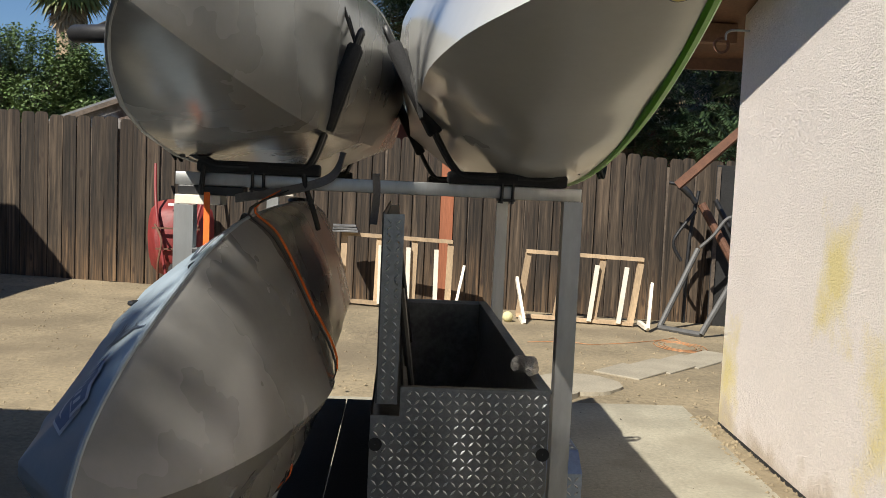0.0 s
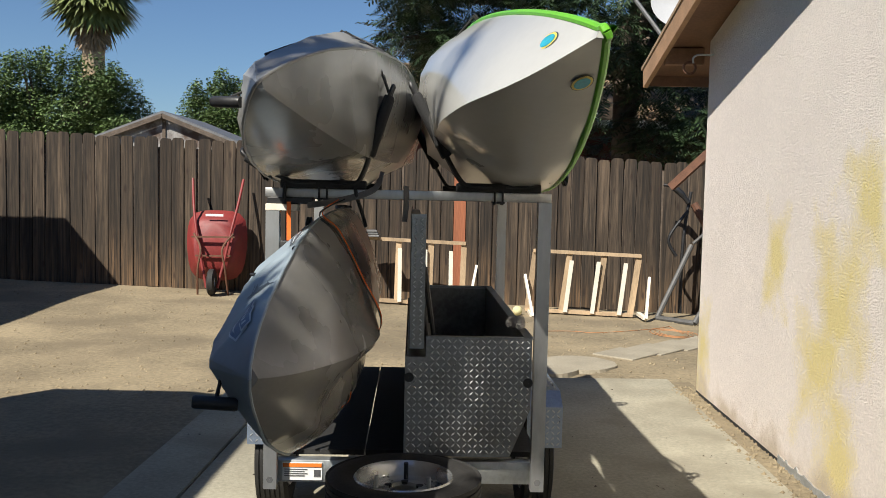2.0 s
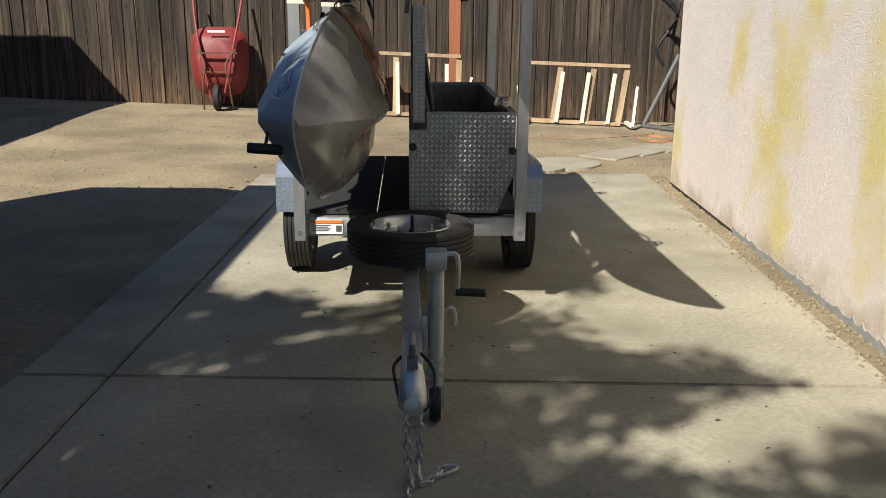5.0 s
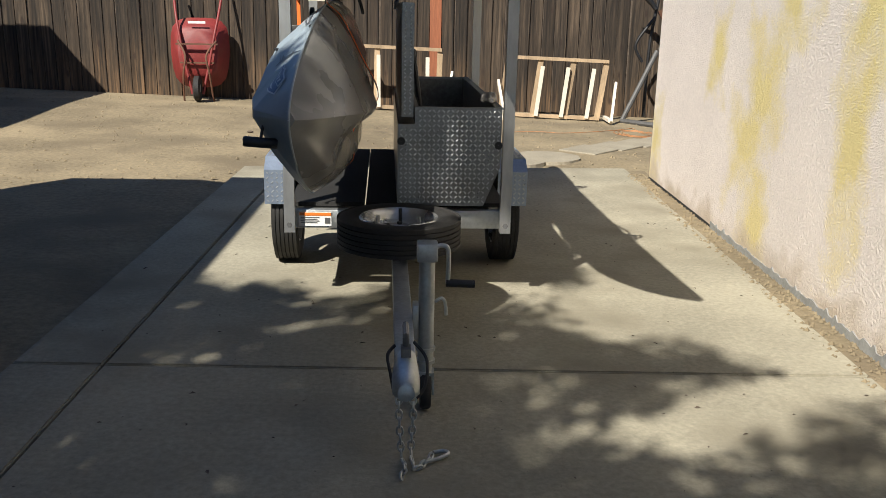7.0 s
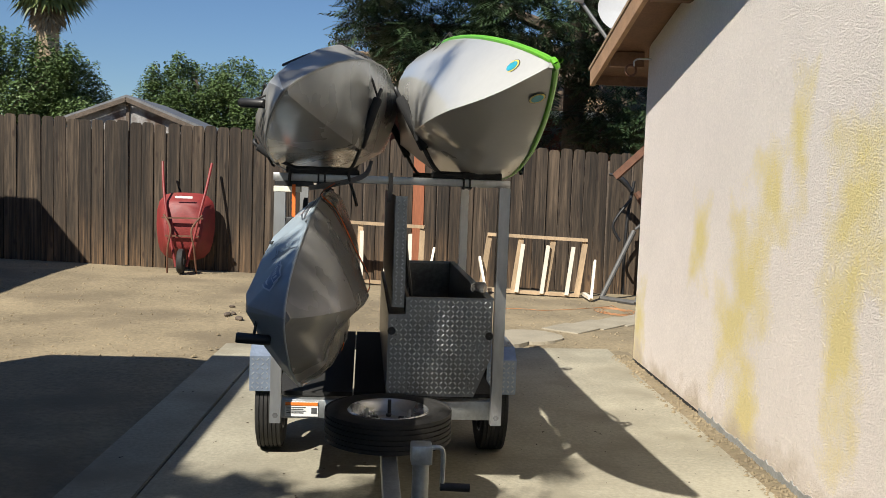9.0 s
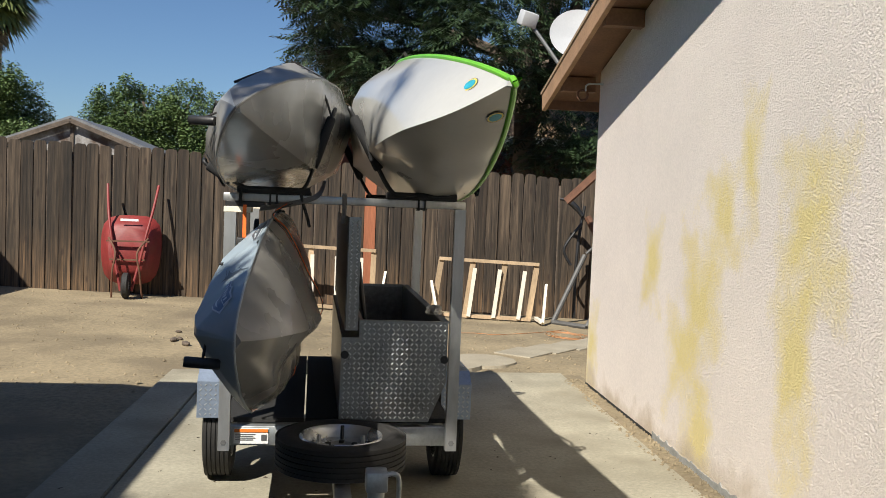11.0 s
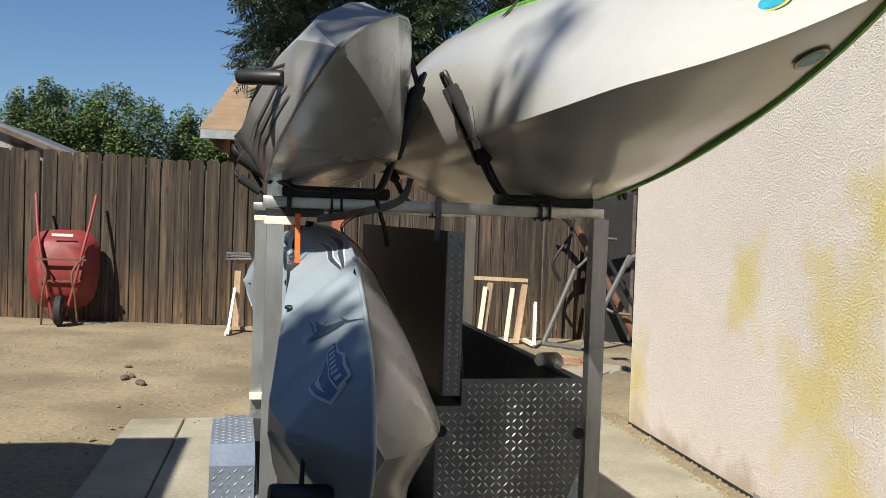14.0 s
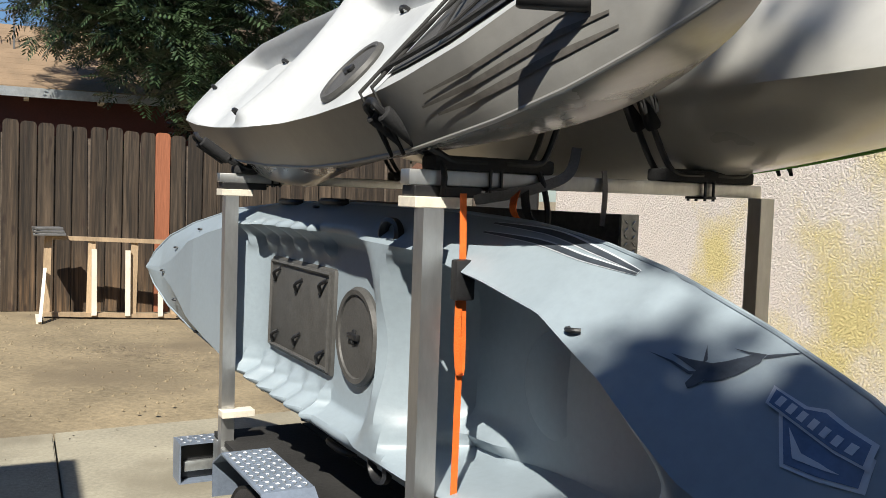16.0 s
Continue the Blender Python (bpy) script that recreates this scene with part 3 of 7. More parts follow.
def pavers():
    def slab(x, y, w, d, rot, name="stepping_stone"):
        bm = bmesh.new()
        box(bm, (-w / 2, -d / 2, -0.05), (w / 2, d / 2, 0.014), bevel=0.008)
        ob = mesh_object(name, bm, M_PAVER)
        ob.matrix_world = pose(x, y, ground_z(x, y) + 0.002, 0, 0, rot)
        tagged(ob, "grey rectangular concrete stepping stone set in dirt", "paver", "stepping stones by the slab")

    for k in range(4):
        slab(1.95 + 0.33 * k, 7.55 + 0.33 * k, 0.42, 0.5, -40)
    for x, y, r in ((1.42, 6.95, 0.34), (1.1, 6.7, 0.3)):
        bm = bmesh.new()
        n = 28
        low = [bm.verts.new((r * math.cos(2 * math.pi * i / n) * (1 + 0.04 * math.sin(i * 1.7)), r * math.sin(2 * math.pi * i / n), -0.05)) for i in range(n)]
        top = [bm.verts.new((v.co.x * 0.97, v.co.y * 0.97, 0.02)) for v in low]
        bm.faces.new(top)
        for i in range(n):
            bm.faces.new((low[i], low[(i + 1) % n], top[(i + 1) % n], top[i]))
        ob = mesh_object("stepping_stone", bm, M_PAVER)
        ob.matrix_world = pose(x, y, ground_z(x, y))
        tagged(ob, "grey round concrete stepping stone set in dirt", "paver", "stepping stones by the slab")


pavers()


# ---------------------------------------------------------------- trees and the neighbours' plots
def leaf_mesh(name, clumps, per, size, material, rng, frond=False):
    """Many small folded leaves scattered through ball-shaped clumps (x, y, z, rx, ry, rz)."""
    verts, faces = [], []
    for cx, cy, cz, rx, ry, rz in clumps:
        for _ in range(int(per * rx * rz * 4)):
            d = Vector((rng.gauss(0, 1), rng.gauss(0, 1), rng.gauss(0, 1)))
            d.normalize()
            rad = rng.random() ** 0.28
            p = Vector((cx + d.x * rx * rad, cy + d.y * ry * rad, cz + d.z * rz * rad))
            ax = Vector((d.x + rng.uniform(-0.9, 0.9), d.y + rng.uniform(-0.9, 0.9), -0.4 + rng.uniform(-0.5, 0.5))).normalized()
            side = ax.cross(Vector((rng.uniform(-0.4, 0.4), rng.uniform(-0.4, 0.4), 1))).normalized()
            s = size * rng.uniform(0.7, 1.3)
            if frond:
                for k in range(5):
                    for sg in (-1, 1):
                        q = p + ax * s * (k * 0.22)
                        tip = q + (side * sg * 0.42 + ax * 0.28) * s * (1 - 0.1 * k) + Vector((0, 0, -0.08 * s))
                        mid = q.lerp(tip, 0.5)
                        wv = ax * s * 0.075
                        b = len(verts)
                        verts += [q, mid - wv, tip, mid + wv]
                        faces.append((b, b + 1, b + 2, b + 3))
            else:
                up = side.cross(ax)
                b = len(verts)
                verts += [p, p + ax * s * 0.5 + side * s * 0.38 + up * s * 0.1, p + ax * s, p + ax * s * 0.5 - side * s * 0.38 + up * s * 0.1]
                faces.append((b, b + 1, b + 2, b + 3))
    me = bpy.data.meshes.new(name)
    me.from_pydata([tuple(v) for v in verts], [], faces)
    me.materials.append(material)
    return me


def tree(name, base, top, clumps, per, size, material, label, seed, frond=False, trunk=0.16):
    rng = random.Random(seed)
    t = thing(name, pose(*base), label, "tree")
    base, top = Vector(base), Vector(top)
    bm = bmesh.new()
    mid = base.lerp(top, 0.5) + Vector((rng.uniform(-0.2, 0.2), rng.uniform(-0.2, 0.2), 0))
    sweep(bm, [p - base for p in bent([base - Vector((0, 0, 0.1)), mid, top], 5)], [trunk * (1 - 0.05 * i) for i in range(11)], 10)
    part("trunk", bm, M_BARK, t)
    for c in clumps[:: max(1, len(clumps) // 12)]:
        bm = bmesh.new()
        e = Vector(c[:3])
        st = base.lerp(top, rng.uniform(0.55, 0.98))
        m1 = st.lerp(e, 0.5) + Vector((0, 0, 0.25))
        pts = bent([st, m1, e], 4)
        sweep(bm, [p - base for p in pts], [trunk * 0.45 * (1 - 0.09 * i) for i in range(len(pts))], 6)
        part("limb", bm, M_BARK, t)
    crown = new("crown", leaf_mesh("crown", [(c[0] - base.x, c[1] - base.y, c[2] - base.z, *c[3:]) for c in clumps], per, size, material, rng, frond))
    crown.parent = t
    return t


def clumps_in(rng, n, lo, hi, r):
    return [(rng.uniform(lo[0], hi[0]), rng.uniform(lo[1], hi[1]), rng.uniform(lo[2], hi[2]), *(rng.uniform(*r) for _ in range(3))) for _ in range(n)]


r7 = random.Random(7)
big = []
for _ in range(150):
    x = r7.uniform(-1.0, 8.0)
    low = 2.4 + max(0.0, 1.1 - x) * 0.85
    z = r7.uniform(low, 8.5)
    big.append((x, r7.uniform(13.0, 17.5), z, r7.uniform(0.45, 0.85), r7.uniform(0.45, 0.85), r7.uniform(0.4, 0.7)))
tree("tree", (3.4, 15.5, 0), (3.2, 15.3, 4.6), big, 95, 0.28, M_LEAF, "large dark green tree with feathery leaves behind the fence", 11, True, 0.3)

r8 = random.Random(8)
for x0, x1, y, h0, h1, seed in ((-14.5, -8.9, 25, 1.5, 4.3, 1), (-8.4, -3.7, 27, 1.5, 4.0, 2), (-4.0, -1.0, 29, 1.5, 3.7, 3)):
    n = int((x1 - x0) * 26)
    cl = []
    for _ in range(n):
        x = r8.uniform(x0 + 0.3, x1 - 0.3)
        edge = 1 - abs((x - (x0 + x1) / 2) / ((x1 - x0) / 2)) ** 4
        cl.append((x, y + r8.uniform(-1, 1), r8.uniform(h0, h0 + (h1 - h0) * (0.72 + 0.28 * edge)), r8.uniform(0.4, 0.7), r8.uniform(0.4, 0.7), r8.uniform(0.35, 0.6)))
    for _ in range(int((x1 - x0) * 14)):
        x = r8.uniform(x0 + 0.2, x1 - 0.2)
        edge = 1 - abs((x - (x0 + x1) / 2) / ((x1 - x0) / 2)) ** 4
        top = h0 + (h1 - h0) * (0.72 + 0.28 * edge)
        cl.append((x, y + r8.uniform(-1, 0.6), top + r8.uniform(0.2, 0.65), 0.13, 0.13, r8.uniform(0.3, 0.5)))
    xm = (x0 + x1) / 2
    tree("tree", (xm, y, 0), (xm, y, 2.6), cl, 560, 0.085, M_LEAF_HEDGE, "dense bright green broad-leaved tree beyond the fence", seed, False, 0.2)


def palm(x, y, h):
    p = thing("palm_tree", pose(x, y, 0), "tall fan palm with a skirt of dry fronds", "palm tree")
    rng = random.Random(5)
    bm = bmesh.new()
    sweep(bm, [(0, 0, z) for z in np.linspace(0, h, 9)], [0.44 - 0.012 * i for i in range(9)], 12)
    part("trunk", bm, M_PALMDRY, p)

    def fans(name, n, z0, z1, droop, size, material):
        verts, faces = [], []
        for _ in range(n):
            az = rng.uniform(0, 2 * math.pi)
            el = rng.uniform(*droop)
            o = Vector((0, 0, rng.uniform(z0, z1)))
            d = Vector((math.cos(az) * math.cos(el), math.sin(az) * math.cos(el), math.sin(el)))
            side = d.cross(Vector((0, 0, 1))).normalized()
            up = side.cross(d)
            hub = o + d * size * 0.45
            for k in range(11):
                a = (k - 5) * 0.26
                tip = hub + (d * math.cos(a) + side * math.sin(a)) * size * rng.uniform(0.5, 0.7) - Vector((0, 0, size * 0.26)) + up * rng.uniform(-0.05, 0.05)
                m = hub.lerp(tip, 0.5)
                w = side * math.cos(a) * size * 0.05 - d * math.sin(a) * size * 0.05
                b = len(verts)
                verts += [hub, m + w, tip, m - w]
                faces.append((b, b + 1, b + 2, b + 3))
            b = len(verts)
            verts += [o - side * 0.03, o + side * 0.03, hub + side * 0.02, hub - side * 0.02]
            faces.append((b, b + 1, b + 2, b + 3))
        me = bpy.data.meshes.new(name)
        me.from_pydata([tuple(v) for v in verts], [], faces)
        me.materials.append(material)
        ob = new(name, me)
        ob.parent = p

    fans("skirt", 190, h - 1.5, h - 0.1, (-1.45, -0.95), 1.0, M_PALMDRY)
    fans("crown", 80, h - 0.3, h + 0.2, (-1.2, 0.75), 1.8, M_PALM)


palm(-12.3, 30.0, 8.5)


def shed():
    s = thing("shed", pose(-5.06, 15.6, 0), "old shed with flaking grey gable boards above the fence", "shed")
    w, eave, ridge = 1.3, 2.2, 2.69
    bm = bmesh.new()
    prism(bm, [(-w, 0), (w, 0), (w, eave), (0, ridge), (-w, eave)], 0.0, 2.4)
    part("wall", bm, M_SHEDWOOD, s, smooth=None)
    for sg in (-1, 1):
        bm = bmesh.new()
        a, b = Vector((0, -0.12, ridge + 0.04)), Vector((sg * (w + 0.15), -0.12, eave - 0.02))
        v = [bm.verts.new(p) for p in (a, b, b + Vector((0, 2.7, 0)), a + Vector((0, 2.7, 0)))]
        f = bm.faces.new(v)
        r = bmesh.ops.extrude_face_region(bm, geom=[f])
        bmesh.ops.translate(bm, vec=(0, 0, 0.05), verts=[g for g in r["geom"] if isinstance(g, bmesh.types.BMVert)])
        part("roof_panel", bm, M_GREYSTEEL, s, "grey sheet roof with a rusty edge", smooth=None)
        bm = bmesh.new()
        beam(bm, a + Vector((0, -0.02, -0.04)), b + Vector((0, -0.02, -0.04)), 0.03, 0.08)
        part("bargeboard", bm, M_BARK, s, smooth=None)
    bm = bmesh.new()
    box(bm, (-0.03, -0.03, eave - 0.1), (0.03, -0.002, ridge - 0.02))
    part("batten", bm, M_BARK, s, smooth=None)


shed()


def neighbour():
    """The dark red house with a tan shingle roof beyond the fence."""
    h = thing("neighbour_house", pose(0, 0, 0), "dark red neighbouring house with a tan shingle roof", "house")
    x0, x1, y0, y1, eave, ridge = -1.9, 8.5, 17.6, 23.6, 2.93, 4.38
    bm = bmesh.new()
    box(bm, (x0 + 0.5, y0 + 0.5, 0), (x1, y1, eave))
    part("wall", bm, M_DARKRED, h, smooth=None)
    bm = bmesh.new()
    ym = (y0 + y1) / 2
    v = [bm.verts.new(p) for p in ((x0, y0, eave), (x1, y0, eave), (x1, ym, ridge), (x0 + 0.5, ym, ridge), (x0, y1, eave), (x1, y1, eave))]
    bm.faces.new((v[0], v[1], v[2], v[3]))
    bm.faces.new((v[3], v[2], v[5], v[4]))
    bm.faces.new((v[0], v[3], v[4]))
    part("roof", bm, M_SHINGLE, h, smooth=None)
    n = 12
    for k in range(n):
        t = k / n
        bm = bmesh.new()
        a = Vector((x0 + t * 0.5 - 0.03, y0 + (ym - y0) * t - 0.02, eave + (ridge - eave) * t + 0.03))
        b = Vector((x1, a.y, a.z))
        d = Vector((0, (ym - y0) / n + 0.05, (ridge - eave) / n + 0.02))
        q = [bm.verts.new(p) for p in (a, b, b + d, a + d)]
        f = bm.faces.new(q)
        r = bmesh.ops.extrude_face_region(bm, geom=[f])
        bmesh.ops.translate(bm, vec=(0, 0, 0.025), verts=[g for g in r["geom"] if isinstance(g, bmesh.types.BMVert)])
        part("shingle_course", bm, M_SHINGLE, h, smooth=None)
    bm = bmesh.new()
    box(bm, (x0 - 0.02, y0 - 0.05, eave - 0.13), (x1, y0, eave + 0.03))
    part("gutter", bm, M_GALV, h, "pale metal gutter", smooth=None)
    for k in range(8):
        bm = bmesh.new()
        box(bm, (x0 + 0.9 + k * 1.2, y0, eave - 0.16), (x0 + 0.98 + k * 1.2, y0 + 0.55, eave - 0.03))
        part("rafter_end", bm, M_WHITEWOOD, h, smooth=None)
    # roof aerial
    ae = thing("roof_aerial", pose(-1.16, 19.3, 3.6), "thin metal television aerial on the shingle roof", "aerial")
    bm = bmesh.new()
    sweep(bm, [(0, 0, 0), (0, 0, 1.0)], 0.018, 6)
    part("mast", bm, M_GREYSTEEL, ae)
    bm = bmesh.new()
    sweep(bm, [(-0.55, 0, 0.85), (0.55, 0, 0.95)], 0.012, 6)
    for k in range(8):
        x = -0.5 + k / 7
        sweep(bm, [(x, -0.25, 0.85 + 0.09 * (x + 0.5)), (x + 0.03, 0.25, 0.93 + 0.09 * (x + 0.5))], 0.008, 5)
    part("elements", bm, M_GREYSTEEL, ae)


neighbour()

# shade from behind: two added blocks and a tree, all out of view
bm = bmesh.new()
plan = [(-12, -2), (-5.78, -2), (-5.74, 8.76), (-5.99, 9.47), (-12, 9.47)]
foot = [bm.verts.new((x, y, 0)) for x, y in plan]
head = [bm.verts.new((x, y, 3.0)) for x, y in plan]
bm.faces.new(head)
for i in range(5):
    bm.faces.new((foot[i], foot[(i + 1) % 5], head[(i + 1) % 5], head[i]))
tagged(mesh_object("outbuilding", bm, M_STUCCO), "unseen block added to cast shade on the fence and dirt", "building", kind="structure")
bm = bmesh.new()
box(bm, (-4.15, -7, 0), (-2.44, 3.1, 3.0))
tagged(mesh_object("outbuilding", bm, M_SHEDWOOD), "unseen block added to cast shade beside the slab", "building", kind="structure")
r9 = random.Random(9)


def cover(gx, gy):
    """How closely the yard tree covers the sun over a spot of the slab: 1 closed, 0 open."""
    c = 1.0 - 0.36 * smooth01((gy - 1.5) / 0.8) - 0.52 * smooth01((gx - 0.3) / 0.4) - 0.3 * smooth01((gx - 1.25) / 0.5)
    c += 0.18 * smooth01((gx - 0.5) / 0.3) * smooth01((gy - 1.5) / 0.3)
    c *= smooth01((2.85 - gy) / 0.45) if gx < 0.35 else smooth01((2.6 - gy) / 0.4)
    # clumps placed to drop shade on the blue bow, the grey kayak and the white one
    c = max(c, 0.95 * smooth01((gx - 0.02) / 0.12) * smooth01((0.62 - gx) / 0.14) * smooth01((2.78 - gy) / 0.22) * smooth01((gy - 1.8) / 0.2))
    c = max(c, 0.5 * smooth01((gx - 0.45) / 0.1) * smooth01((0.9 - gx) / 0.15) * smooth01((2.85 - gy) / 0.2) * smooth01((gy - 1.8) / 0.2))
    c = max(c, 0.7 * smooth01((gx - 0.64) / 0.1) * smooth01((1.15 - gx) / 0.1) * smooth01((gy - 2.8) / 0.1) * smooth01((3.9 - gy) / 0.3))
    return max(c, 0.32 * smooth01((gx - 1.22) / 0.1) * smooth01((1.66 - gx) / 0.1) * smooth01((gy - 2.5) / 0.2) * smooth01((4.4 - gy) / 0.4))


dap = []
for _ in range(6500):
    gx, gy = r9.uniform(-2.8, 2.0), r9.uniform(-7.0, 4.4)
    h = r9.uniform(5.0, 8.0) if gx < 1.22 or gy < 2.5 else r9.uniform(10.0, 13.0)
    leafy = 0.9 * noise.noise((gx * 3.0, gy * 3.0, 4.0)) + 0.6 * noise.noise((gx * 6.5, gy * 6.5, 9.0))
    if gy < -1.5 and r9.random() < 0.5:
        continue
    if leafy + 1.6 * (cover(gx, gy) - 0.5) > 0.06:
        dap.append((gx - 0.543 * h, gy - 0.80 * h, h, r9.uniform(0.09, 0.16), r9.uniform(0.09, 0.16), r9.uniform(0.09, 0.15)))
for _ in range(230):
    # extra unseen crown behind, added to block sky light over the slab
    dap.append((r9.uniform(-4.0, 1.6), r9.uniform(-10.0, -4.6), r9.uniform(3.6, 8.0), r9.uniform(0.3, 0.6), r9.uniform(0.3, 0.6), r9.uniform(0.25, 0.5)))
tree("tree", (-3.4, -6.0, 0), (-2.9, -4.6, 4.6), dap, 420, 0.085, M_LEAF, "unseen leafy yard tree placed to shade the slab and kayaks", 21, False, 0.16)


# ---------------------------------------------------------------- the trailer
TRAILER = pose(0.187, 2.56, 0, 0, 0, 3.0)


def wheel(parent, x, y, z, axis_z, r=0.265, w=0.13):
    """A trailer wheel: ribbed tyre and pressed rim."""
    m = Matrix.Translation((x, y, z)) @ (Matrix() if axis_z else Matrix.Rotation(radians(90), 4, "Y"))
    bm = bmesh.new()
    hw = w / 2
    prof = [(r * 0.62, -hw * 0.8), (r * 0.72, -hw), (r * 0.88, -hw * 1.03), (r * 0.965, -hw * 0.86)]
    for k in range(6):
        a = -hw * 0.8 + k * hw * 0.32
        prof += [(r, a - hw * 0.115), (r, a + hw * 0.115)]
        if k < 5:
            prof += [(r * 0.978, a + hw * 0.135), (r * 0.978, a + hw * 0.185)]
    prof += [(r * 0.965, hw * 0.86), (r * 0.88, hw * 1.03), (r * 0.72, hw), (r * 0.62, hw * 0.8)]
    lathe(bm, prof, 48, m)
    tyre = part("tyre", bm, M_RUBBER, parent, "black ribbed trailer tyre", 30)
    bm = bmesh.new()
    rr = r * 0.645
    lathe(bm, [(rr, hw * 0.85), (rr * 0.97, hw * 0.95), (rr * 0.9, hw * 0.78), (rr * 0.84, hw * 0.2), (rr * 0.62, hw * 0.12), (rr * 0.45, hw * 0.3), (rr * 0.3, hw * 0.3), (rr * 0.3, hw * 0.1), (rr * 0.84, -hw * 0.1), (rr * 0.95, -hw * 0.85), (rr, -hw * 0.85)], 40, m)
    rim = part("rim", bm, M_RIM, parent, "silver painted steel rim", 35)
    return tyre, rim, m, rr, hw


def shorten(bm):
    """Draw the coupler's parts together towards its nose."""
    for v in bm.verts:
        v.co.y = -1.69 + (v.co.y + 1.725) * 0.5
        v.co.z = (v.co.z - 0.3) * 1.1 + 0.272
        v.co.x *= 0.82


def build_trailer():
    t = thing("utility_trailer", TRAILER, "small galvanised utility trailer with an aluminium kayak rack", "trailer")
    # chassis
    for p, q, nm in (((-0.52, -0.0, 0.385), (0.52, 0.0, 0.385), "front_rail"), ((-0.5, 1.62, 0.385), (0.5, 1.62, 0.385), "rear_rail")):
        bm = bmesh.new()
        beam(bm, p, q, 0.05, 0.085, bevel=0.004)
        part(nm, bm, M_GALV, t)
    for x in (-0.49, 0.49):
        bm = bmesh.new()
        beam(bm, (x, 0.027, 0.385), (x, 1.593, 0.385), 0.045, 0.08, bevel=0.004)
        part("side_rail", bm, M_GALV, t)
    bm = bmesh.new()
    box(bm, (-0.5, 0.03, 0.432), (-0.155, 1.63, 0.452))
    part("bed_panel", bm, M_BED, t, "black plywood bed panel", None)
    bm = bmesh.new()
    box(bm, (-0.148, 0.03, 0.432), (0.5, 1.63, 0.452))
    part("bed_panel", bm, M_BED, t, "black plywood bed panel", None)
    # posts and bars
    for x in (-0.49, 0.49):
        for y in (-0.035, 1.53):
            bm = bmesh.new()
            lo = 0.335 if y < 0 else 0.34
            chan = [(-0.024, -0.05), (0.024, -0.05), (0.024, -0.006), (0.02, -0.006), (0.02, -0.046), (-0.02, -0.046), (-0.02, -0.006), (-0.024, -0.006)]
            prism(bm, chan, -1.352 if x < 0 else -1.40, -lo, Matrix.Translation((x, y, 0)) @ Matrix.Rotation(radians(-90), 4, "X") @ Matrix.Diagonal((1, 1, 1, 1)))
            post = part("post", bm, M_ALU, t, "brushed aluminium upright", None)
            bm = bmesh.new()
            lathe(bm, [(0.001, -0.012), (0.011, -0.012), (0.013, -0.004), (0.013, 0.0), (0.001, 0.0)], 6, Matrix.Translation((x, y - 0.051, 0.37)) @ Matrix.Rotation(radians(-90), 4, "X") @ Matrix.Scale(-1, 4, (0, 0, 1)))
            part("bolt", bm, M_GREYSTEEL, post)
    for y in (-0.012, 1.55):
        bm = bmesh.new()
        beam(bm, (-0.525, y, 1.417), (0.52, y, 1.417), 0.045, 0.034, bevel=0.003)
        part("cross_bar", bm, M_ALU, t, "square aluminium cross bar", 30)
    for x in (-0.49,):
        for y in (-0.012, 1.55):
            bm = bmesh.new()
            box(bm, (x - 0.03, y - 0.045, 1.352), (x + 0.085, y + 0.04, 1.376), bevel=0.002)
            part("wood_block", bm, M_WHITEWOOD, t, "pale wood packing block", None)
            bm = bmesh.new()
            box(bm, (x - 0.026, y - 0.03, 1.376), (x + 0.14, y + 0.03, 1.4), bevel=0.003)
            part("spacer", bm, M_BLACK, t, "black spacer bar under the cross bar", None)
    bm = bmesh.new()
    box(bm, (-0.52, 1.44, 0.545), (-0.4, 1.5, 0.57), bevel=0.002)
    part("wood_block", bm, M_WHITEWOOD, t, "pale wood packing block", None)
    # fenders
    for sx in (-1, 1):
        pts = [(0.42, 0.355), (0.42, 0.53), (0.50, 0.585), (0.90, 0.585), (1.00, 0.53), (1.00, 0.42)]
        inner = [(0.426, 0.355), (0.426, 0.527), (0.502, 0.579), (0.898, 0.579), (0.994, 0.527), (0.994, 0.42)]
        bm = bmesh.new()
        w0, w1 = sorted((sx * 0.515, sx * 0.665))
        loops = [[bm.verts.new((x, y, z)) for y, z in line] for x in (w0, w1) for line in (pts, inner)]
        for i in range(5):
            for u, v in ((0, 2), (2, 3), (3, 1), (1, 0)):
                bm.faces.new((loops[u][i], loops[u][i + 1], loops[v][i + 1], loops[v][i]))
        for i in (0, 5):
            bm.faces.new((loops[0][i], loops[2][i], loops[3][i], loops[1][i]))
        fender = part("fender", bm, M_FENDER, t, "bright diamond plate fender", 25)
        treads(fender, lambda a, b, sx=sx: Vector((sx * (0.52 + a), 0.4195, 0.36 + b)), 0.14, 0.165, 0.022)
        treads(fender, lambda a, b, sx=sx: Vector((sx * (0.52 + a), 0.51 + b, 0.5855)), 0.14, 0.38, 0.022, up=(0, 0, 1))
        wheel(t, sx * 0.575, 0.70, 0.265, False)
    bm = bmesh.new()
    sweep(bm, [(-0.52, 0.7, 0.265), (0.52, 0.7, 0.265)], 0.022, 10)
    part("axle", bm, M_GREYSTEEL, t)
    # tail light bracket on the near rear corner
    bm = bmesh.new()
    box(bm, (-0.625, 1.65, 0.402), (-0.455, 1.76, 0.408))
    box(bm, (-0.625, 1.65, 0.252), (-0.619, 1.76, 0.4015))
    box(bm, (-0.6185, 1.65, 0.252), (-0.455, 1.76, 0.258))
    light = part("tail_light_bracket", bm, M_FENDER, t, "bent diamond plate light bracket", None)
